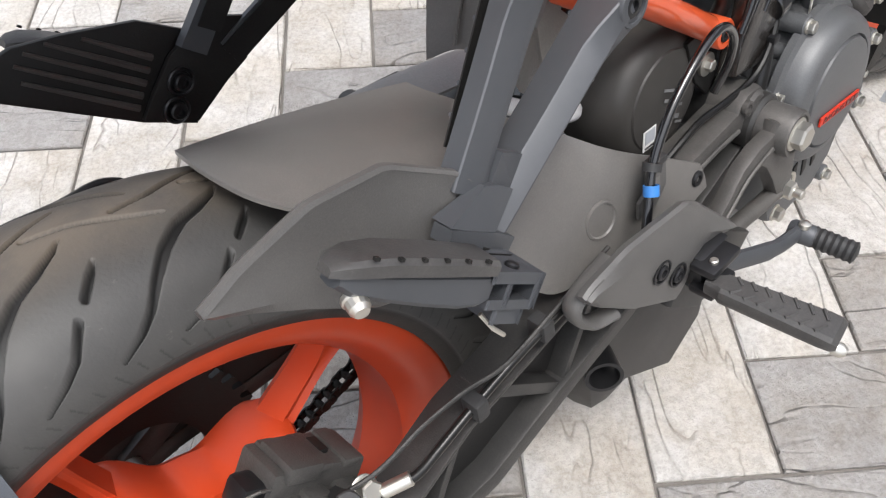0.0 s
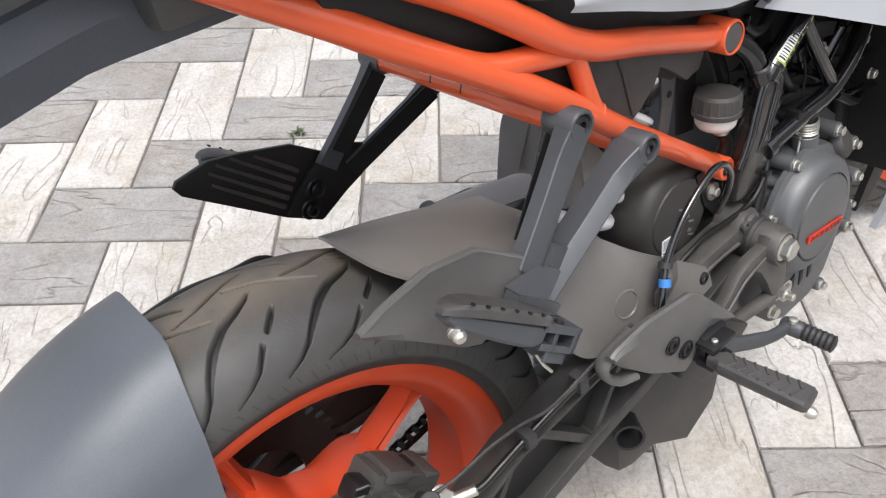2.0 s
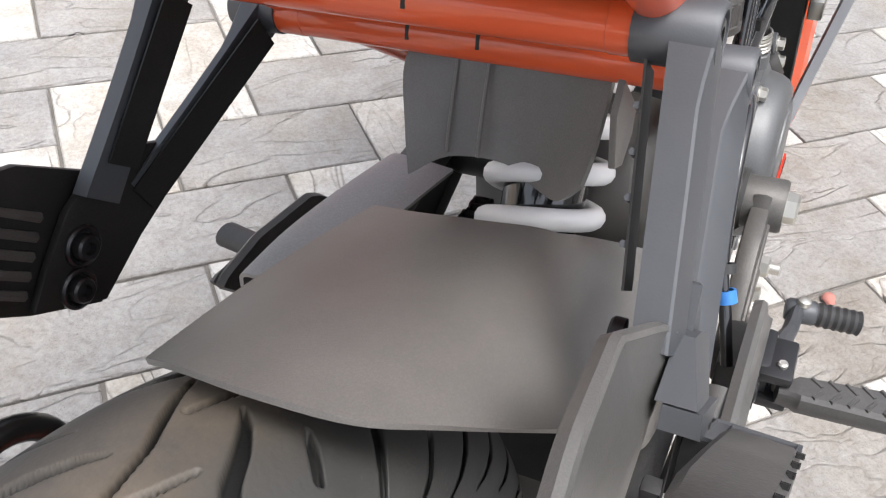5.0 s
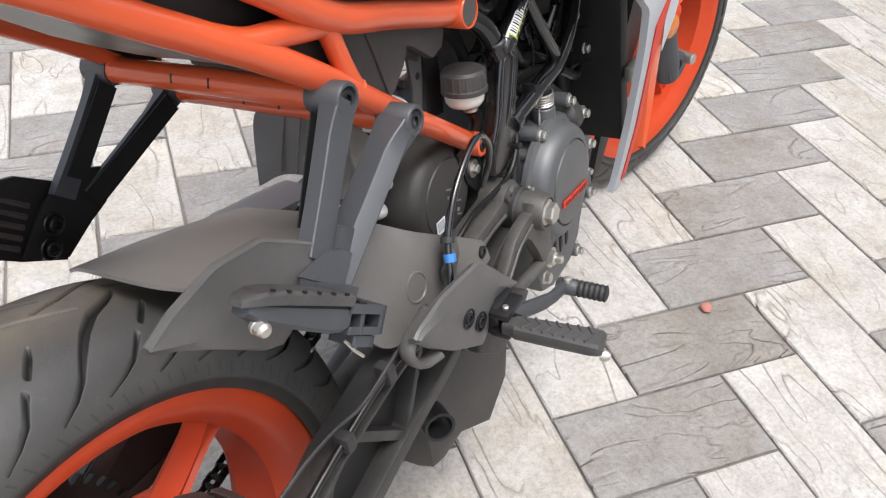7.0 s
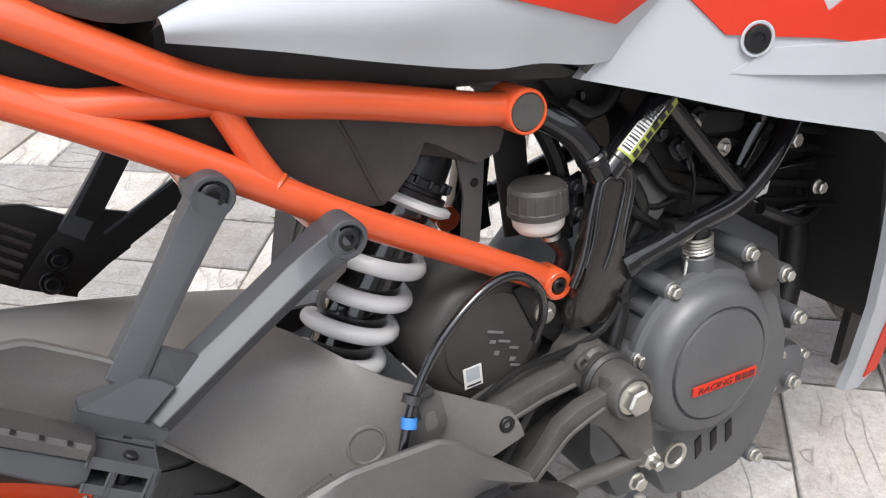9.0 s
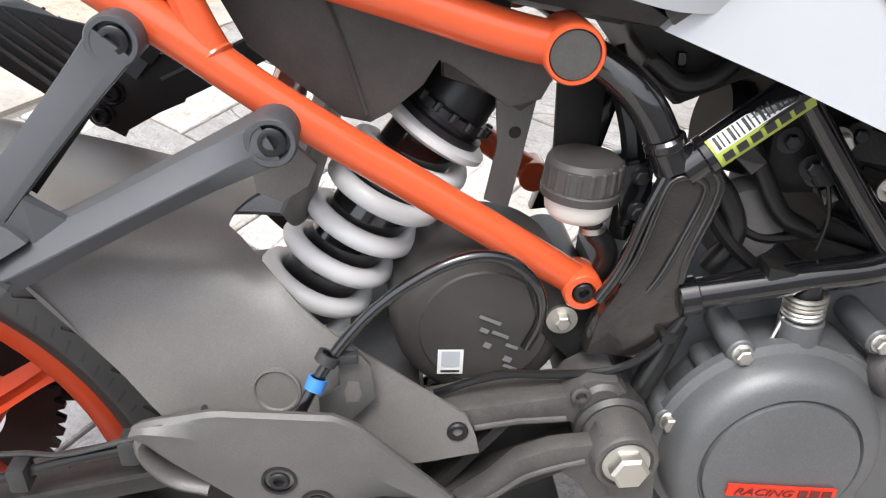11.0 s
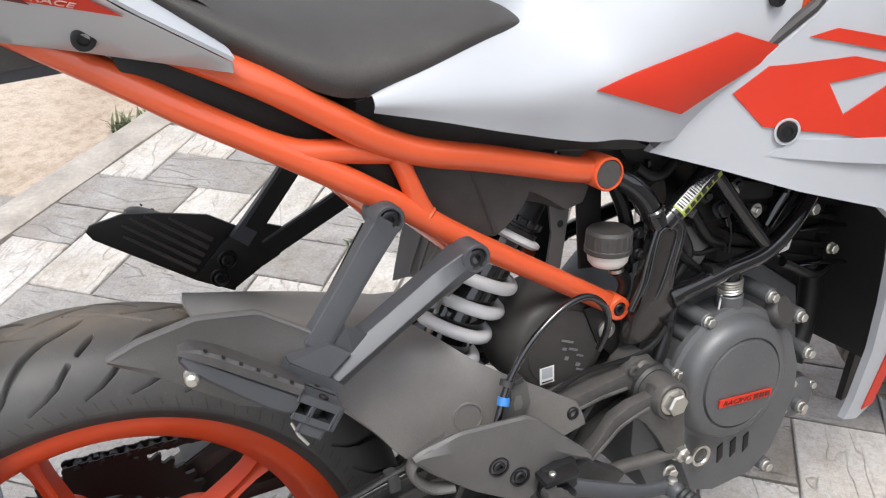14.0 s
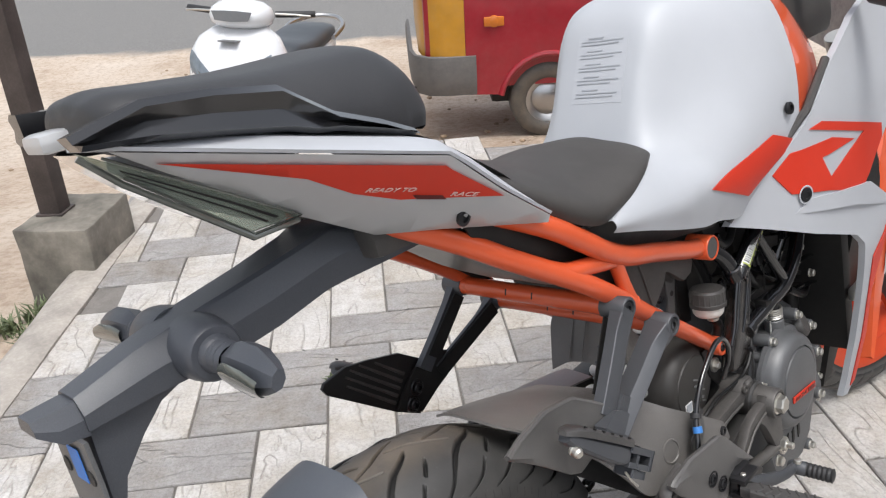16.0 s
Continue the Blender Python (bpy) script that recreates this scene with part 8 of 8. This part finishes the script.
def scooter():
    root = new("scooter")
    tagged(root, "white motor scooter with a black seat parked on the sand", "scooter")
    add = lambda name, bm, mat, label="", sm=45: part(name, bm, mat, root, label, sm)
    for x, r, nm in ((0.0, 0.215, "front_wheel"), (-1.25, 0.21, "rear_wheel")):
        w = add(nm, lathe([(-0.03, 0.03), (-0.03, r - 0.055), (0.03, r - 0.055), (0.03, 0.03)], (x, 0, r), (0, 1, 0), 32, True), DARK)
        part("tyre", lathe([(-0.035, r - 0.06), (-0.05, r - 0.045), (-0.045, r - 0.015), (0, r), (0.045, r - 0.015), (0.05, r - 0.045), (0.035, r - 0.06)], (x, 0, r), (0, 1, 0), 40, True), TYRE, w)
    add("front_fender", thicken(loft([[((0.245 - 0.03 * f * f) * math.cos(a), 0.075 * f, 0.215 + (0.245 - 0.03 * f * f) * math.sin(a)) for f in (-1, -.7, -.3, 0, .3, .7, 1)] for a in (radians(5 + 125 * k / 10) for k in range(11))]), 0.003), SC_WHITE)
    for s in (-1, 1):
        add("fork_leg", rod((0.0, s * 0.085, 0.20), (-0.16, s * 0.075, 0.60), 0.018, 16), STEEL)
    # front apron, wide at the lamps and narrow below
    rows = [(-0.32, 0.15, 0.24, 0.50), (-0.28, 0.235, 0.26, 0.90), (-0.20, 0.27, 0.38, 0.93), (-0.10, 0.245, 0.47, 0.87), (-0.02, 0.17, 0.52, 0.78), (0.03, 0.06, 0.55, 0.68)]
    add("front_apron", loft(ring_rows(rows, 16, 3.0), True, True), SC_WHITE)
    for s in (-1, 1):
        add("head_lamp", thicken(loft(smooth_rows([[(0.025, s * 0.03, 0.66), (-0.010, s * 0.12, 0.735), (-0.085, s * 0.215, 0.80)], [(0.042, s * 0.02, 0.61), (0.012, s * 0.12, 0.655), (-0.075, s * 0.222, 0.735)], [(0.036, s * 0.01, 0.565), (0.016, s * 0.08, 0.575), (-0.03, s * 0.17, 0.625)]], 4, 4)), 0.006), SC_GLASS, "blue-grey headlamp glass")
        add("lamp_reflector", thicken(loft(smooth_rows([[(0.044, s * 0.05, 0.632), (0.022, s * 0.11, 0.675), (-0.030, s * 0.17, 0.72)], [(0.044, s * 0.05, 0.602), (0.024, s * 0.105, 0.625), (-0.020, s * 0.16, 0.665)]], 3, 3)), 0.004), CLEARLENS)
    # solid grey strip in place of a dark slit across the apron
    add("apron_emblem", brick((-0.10, -0.05, 0.852), (-0.03, 0.05, 0.860), 0.003), SC_GREY)
    add("handlebar_cowl", loft(ring_rows([(-0.34, 0.05, 0.93, 1.00), (-0.30, 0.15, 0.90, 1.05), (-0.22, 0.17, 0.90, 1.06), (-0.13, 0.13, 0.92, 1.02), (-0.09, 0.05, 0.94, 0.98)], 14, 2.4), True, True), SC_WHITE)
    add("steering_stem", rod((-0.24, 0, 0.80), (-0.25, 0, 0.94), 0.06, 18), SC_GREY)
    for s in (-1, 1):
        g = add("grip", rod((-0.30, s * 0.16, 0.985), (-0.36, s * 0.36, 0.995), 0.017, 14), RUBBER)
        part("brake_lever", sweep([(-0.27, s * 0.17, 0.99), (-0.28, s * 0.27, 0.99), (-0.31, s * 0.35, 0.985)], 0.006, 8), STEEL, g)
    add("cowl_lamp", thicken(loft(smooth_rows([[(-0.10, -0.11, 1.0), (-0.085, 0, 1.005), (-0.10, 0.11, 1.0)], [(-0.095, -0.09, 0.955), (-0.08, 0, 0.95), (-0.095, 0.09, 0.955)]], 4, 3)), 0.005), SC_GREY)
    add("floorboard", loft(ring_rows([(-0.22, 0.17, 0.27, 0.33), (-0.45, 0.19, 0.25, 0.31), (-0.70, 0.18, 0.25, 0.32)], 12, 4), True, True), SC_GREY)
    add("leg_shield_inner", brick((-0.34, -0.17, 0.32), (-0.29, 0.17, 0.78), 0.02), SC_GREY)
    add("side_skirt", loft(ring_rows([(-0.26, 0.20, 0.22, 0.30), (-0.5, 0.205, 0.19, 0.27), (-0.80, 0.19, 0.22, 0.36)], 12, 4), True, True), SC_WHITE)
    add("rear_body", loft(ring_rows([(-0.66, 0.13, 0.30, 0.62), (-0.80, 0.18, 0.36, 0.72), (-1.05, 0.20, 0.46, 0.76), (-1.35, 0.17, 0.56, 0.82), (-1.58, 0.08, 0.68, 0.84)], 16, 3), True, True), SC_WHITE)
    add("lower_body", loft(ring_rows([(-0.68, 0.14, 0.28, 0.44), (-0.95, 0.17, 0.34, 0.50), (-1.30, 0.14, 0.46, 0.62)], 14, 3), True, True), SC_GREY)
    add("seat", loft(ring_rows([(-0.60, 0.10, 0.66, 0.74), (-0.70, 0.15, 0.68, 0.80), (-0.95, 0.17, 0.70, 0.82), (-1.20, 0.165, 0.74, 0.87), (-1.42, 0.14, 0.78, 0.88), (-1.50, 0.08, 0.80, 0.86)], 16, 3), True, True), SC_SEAT, "dark vinyl seat")
    add("grab_bar", sweep(spline([(-1.25, -0.18, 0.80), (-1.45, -0.18, 0.86), (-1.62, -0.10, 0.90), (-1.66, 0, 0.91), (-1.62, 0.10, 0.90), (-1.45, 0.18, 0.86), (-1.25, 0.18, 0.80)], 5), 0.015, 12), DISC)
    add("engine", brick((-1.18, -0.16, 0.16), (-0.82, 0.08, 0.40), 0.03), DARK)
    add("silencer", lathe([(0, 0), (0, 0.05), (0.05, 0.06), (0.42, 0.06), (0.46, 0.04), (0.46, 0)], (-0.95, -0.17, 0.26), (-1, 0, 0.25), 20), SC_GREY)
    add("side_stand", sweep([(-0.62, 0.10, 0.22), (-0.60, 0.20, 0.02)], 0.012, 10), STEEL)
    add("centre_stand", sweep([(-0.80, -0.12, 0.22), (-0.84, -0.16, 0.0)], 0.012, 10), STEEL)
    return root


sc = scooter()
f0, f1 = site((1.475, 2.85)), site((2.372, 3.433))
fwd = (f0 - f1).normalized()
lft = Vector((0, 0, 1)).cross(fwd).normalized()
m = Matrix((fwd, lft, fwd.cross(lft))).transposed().to_4x4()
m.translation = f0
sc.matrix_basis = m @ Matrix.Rotation(radians(-4), 4, "X") @ Matrix.Diagonal((0.88, 0.88, 0.88, 1))


# -- red and yellow van-like rickshaw, its tail showing --
def rickshaw():
    VAN_RED = mottled("maroon_red_paint", (0.30, 0.012, 0.022), 0.35, 0.0, 0.4, 300, 0.05, 0.10, 0.06)
    VAN_YELLOW = mottled("ochre_yellow_paint", (0.52, 0.25, 0.02), 0.4, 0.0, 0.3, 300, 0.05, 0.10, 0.10)
    BUMPER = mottled("faded_grey_bumper", (0.13, 0.125, 0.12), 0.6, 0.0, 0.0, 500, 0.3, 0.15, 0.2)
    root = new("auto_rickshaw")
    tagged(root, "red and yellow auto rickshaw parked on the verge", "auto rickshaw")

    def side(z):     # the side bulges a little at mid height
        return -0.012 * math.cos((z - 0.75) * 3.0)
    arch = [(0.30 * math.cos(radians(a)), 0.235 + 0.30 * math.sin(radians(a))) for a in range(168, 11, -12)]
    red = [(-1.35, 0.30), (-0.29, 0.30)] + arch + [(0.29, 0.30), (0.49, 0.31), (0.50, 0.52), (0.50, 1.55), (-1.35, 1.55)]
    part("side_panel", skin(red, lambda x, z: side(z), 0.03, 0.12), VAN_RED, root, "", 50)
    part("rear_corner", loft([[(0.502 + 0.0, side(z), z), (0.62, side(z) + 0.005, z), (0.70, 0.03, z), (0.755, 0.10, z), (0.775, 0.22, z), (0.78, 1.2, z)] for z in (0.54, 0.70, 0.90, 1.15, 1.55)]), VAN_YELLOW, root, "", 60)
    rows = []
    for z, o in ((0.31, 0.0), (0.36, 0.02), (0.46, 0.03), (0.545, 0.022), (0.55, 0.0)):
        rows.append([(0.44, -o * 0.6 - 0.004, z), (0.62, -o - 0.002, z), (0.72, 0.02 - o, z), (0.79 + o * .6, 0.10 - o * 0.4, z), (0.81 + o, 0.24, z), (0.82 + o, 1.2, z)])
    part("rear_bumper", loft(rows), BUMPER, root, "faded grey bumper", 60)
    part("body_core", brick((-1.3, 0.04, 0.33), (0.74, 1.15, 1.6), 0.03), VAN_RED, root)
    part("arch_lip", sweep([(x, -0.008, z) for x, z in arch], 0.018, 8), VAN_RED, root)
    part("side_marker", lathe([(0, 0.035), (0.012, 0.033), (0.018, 0.02), (0.019, 0)], (0.33, -0.012, 0.74), (0, -1, 0), 20), AMBER, root)
    bmk = brick((0.27, -0.028, 0.712), (0.39, -0.008, 0.768), 0.010)
    part("side_repeater", bmk, AMBER, root, "amber side lamp")
    part("tail_lamp", brick((0.735, 0.03, 0.88), (0.79, 0.14, 1.10), 0.02), DECAL, root)
    part("tow_hook", sweep([(0.86 + 0.025 * math.cos(a), 0.12, 0.33 + 0.025 * math.sin(a)) for a in (2 * math.pi * k / 14 for k in range(14))], 0.006, 8, False, 1.0, True), BLACKBOLT, root)
    part("hook_shank", rod((0.74, 0.12, 0.36), (0.84, 0.12, 0.335), 0.007, 8), BLACKBOLT, root)
    w = part("rear_wheel", lathe([(-0.05, 0.0), (-0.05, 0.05), (-0.02, 0.10), (-0.045, 0.135), (-0.045, 0.145), (0.05, 0.145), (0.05, 0)], (0, 0.09, 0.235), (0, 1, 0), 36), DISC, root)
    part("tyre", lathe([(-0.055, 0.14), (-0.07, 0.16), (-0.068, 0.215), (-0.05, 0.235), (0.05, 0.235), (0.07, 0.21), (0.06, 0.14)], (0, 0.09, 0.235), (0, 1, 0), 40, True), TYRE, w)
    part("wheel_well", brick((-0.34, 0.16, 0.2), (0.34, 0.6, 0.62), 0.03), DARK, root)
    for x in (-1.15,):
        part("front_tyre", lathe([(-0.055, 0.10), (-0.07, 0.16), (-0.05, 0.235), (0.05, 0.235), (0.07, 0.21), (0.06, 0.10)], (x, 0.6, 0.235), (0, 1, 0), 40, True), TYRE, root)
    for y in (1.02,):
        part("far_tyre", lathe([(-0.055, 0.10), (-0.07, 0.16), (-0.05, 0.235), (0.05, 0.235), (0.07, 0.21), (0.06, 0.10)], (0, y, 0.235), (0, 1, 0), 40, True), TYRE, root)
    return root


rk = rickshaw()
spot = site((3.58, 2.55))
bx = Vector((-0.72, 0.694, 0))
by = Vector((0, 0, 1)).cross(bx)
if by.dot(Vector((1, 1, 0))) < 0:
    by = -by
bz = Vector((0, 0, 1))
m = Matrix((bx, by, bz)).transposed().to_4x4()
m.translation = spot + Vector((0, 0, -0.01))
rk.matrix_basis = m


# -- litter, clods, pebble and weeds --
def clod(r, seed):
    bm = bmesh.new()
    bmesh.ops.create_icosphere(bm, subdivisions=2, radius=r)
    for v in bm.verts:
        v.co *= 1 + 0.45 * noise.noise(v.co / r * 1.2 + Vector((seed, 0, 0)))
        v.co.z *= 0.55
    return bm


def scatter():
    rnd = random.Random(3)
    SOIL = mottled("clod_soil", (0.30, 0.22, 0.15), 0.95, 0.0, 0.0, 200, 0.5, 0.3)
    bms = []
    for k in range(260):
        s, a = rnd.uniform(3.0, 7.6), rnd.uniform(-4.0, 2.6)
        p = ALONG * s + ASIDE * a
        b = clod(rnd.uniform(0.006, 0.022), k)
        b.transform(Matrix.Translation((p.x, p.y, ground_height(s) + 0.03)))
        bms.append(b)
    ob = finish("soil_clods", join(*bms), SOIL, None, "", 60)
    tagged(ob, "loose brown clods scattered on the sand", "soil", kind="stuff")
    LITTER = mottled("cream_paper", (0.62, 0.55, 0.42), 0.8, 0.0, 0.0, 60, 0.4, 0.12)
    for (x, y), r, nm in (((3.28, 4.10), 0.05, "paper_scrap"), ((3.70, 4.60), 0.10, "paper_scrap"), ((3.76, 4.52), 0.07, "paper_scrap")):
        b = bmesh.new()
        n = 9
        vs = [b.verts.new((r * (0.7 + 0.5 * rnd.random()) * math.cos(2 * math.pi * k / n), 0.6 * r * (0.7 + 0.5 * rnd.random()) * math.sin(2 * math.pi * k / n), 0.03 + 0.02 * rnd.random())) for k in range(n)]
        c = b.verts.new((0, 0, 0.055))
        for k in range(n):
            b.faces.new((vs[k], vs[(k + 1) % n], c))
        ob = finish(nm, thicken(b, 0.004), LITTER, None, "", 0)
        g = site((x, y))
        ob.matrix_basis = Matrix.Translation(g)
        tagged(ob, "crumpled cream paper scrap on the sand", "litter", group="litter on the sand")
    peb = finish("red_pebble", clod(0.011, 4.2), mottled("red_brick_chip", (0.42, 0.17, 0.14), 0.8), None, "", 60)
    peb.matrix_basis = Matrix.Translation((1.030, -0.255, 0.006))
    tagged(peb, "small reddish brick chip on the paving", "pebble")


scatter()


def weed(name, at, count, height, seed, label):
    rnd = random.Random(seed)
    bm = bmesh.new()
    for k in range(count):
        a, lean, h = rnd.uniform(0, 6.28), rnd.uniform(0.15, 1.0), height * rnd.uniform(0.5, 1.0)
        d = Vector((math.cos(a), math.sin(a), 0))
        t = Vector((-d.y, d.x, 0)) * rnd.uniform(0.002, 0.0045)
        o = Vector((rnd.gauss(0, height * 0.25), rnd.gauss(0, height * 0.25), 0))
        p = [o, o + d * h * lean * 0.35 + Vector((0, 0, h * 0.55)), o + d * h * lean + Vector((0, 0, h * (1 - 0.4 * lean)))]
        v = [bm.verts.new(q) for q in (p[0] - t, p[0] + t, p[1] + t, p[1] - t, p[2])]
        bm.faces.new(v[:4])
        bm.faces.new((v[3], v[2], v[4]))
    ob = finish(name, bm, LEAF, None, "", 0)
    ob.matrix_basis = Matrix.Translation(at)
    return tagged(ob, label, "weed")


weed("weed_tuft", (0.587, 1.000, -0.004), 26, 0.024, 2, "tiny green weed in a paving joint")
for k, (s, a) in enumerate(((1.58, 0.20), (1.64, 0.30), (1.72, 0.24))):
    p = ALONG * s + ASIDE * (KERB_AT + a)
    weed("weed_clump", (p.x, p.y, -0.14), 60, 0.085, 10 + k, "green weeds growing below the kerb")

lay_tiles()
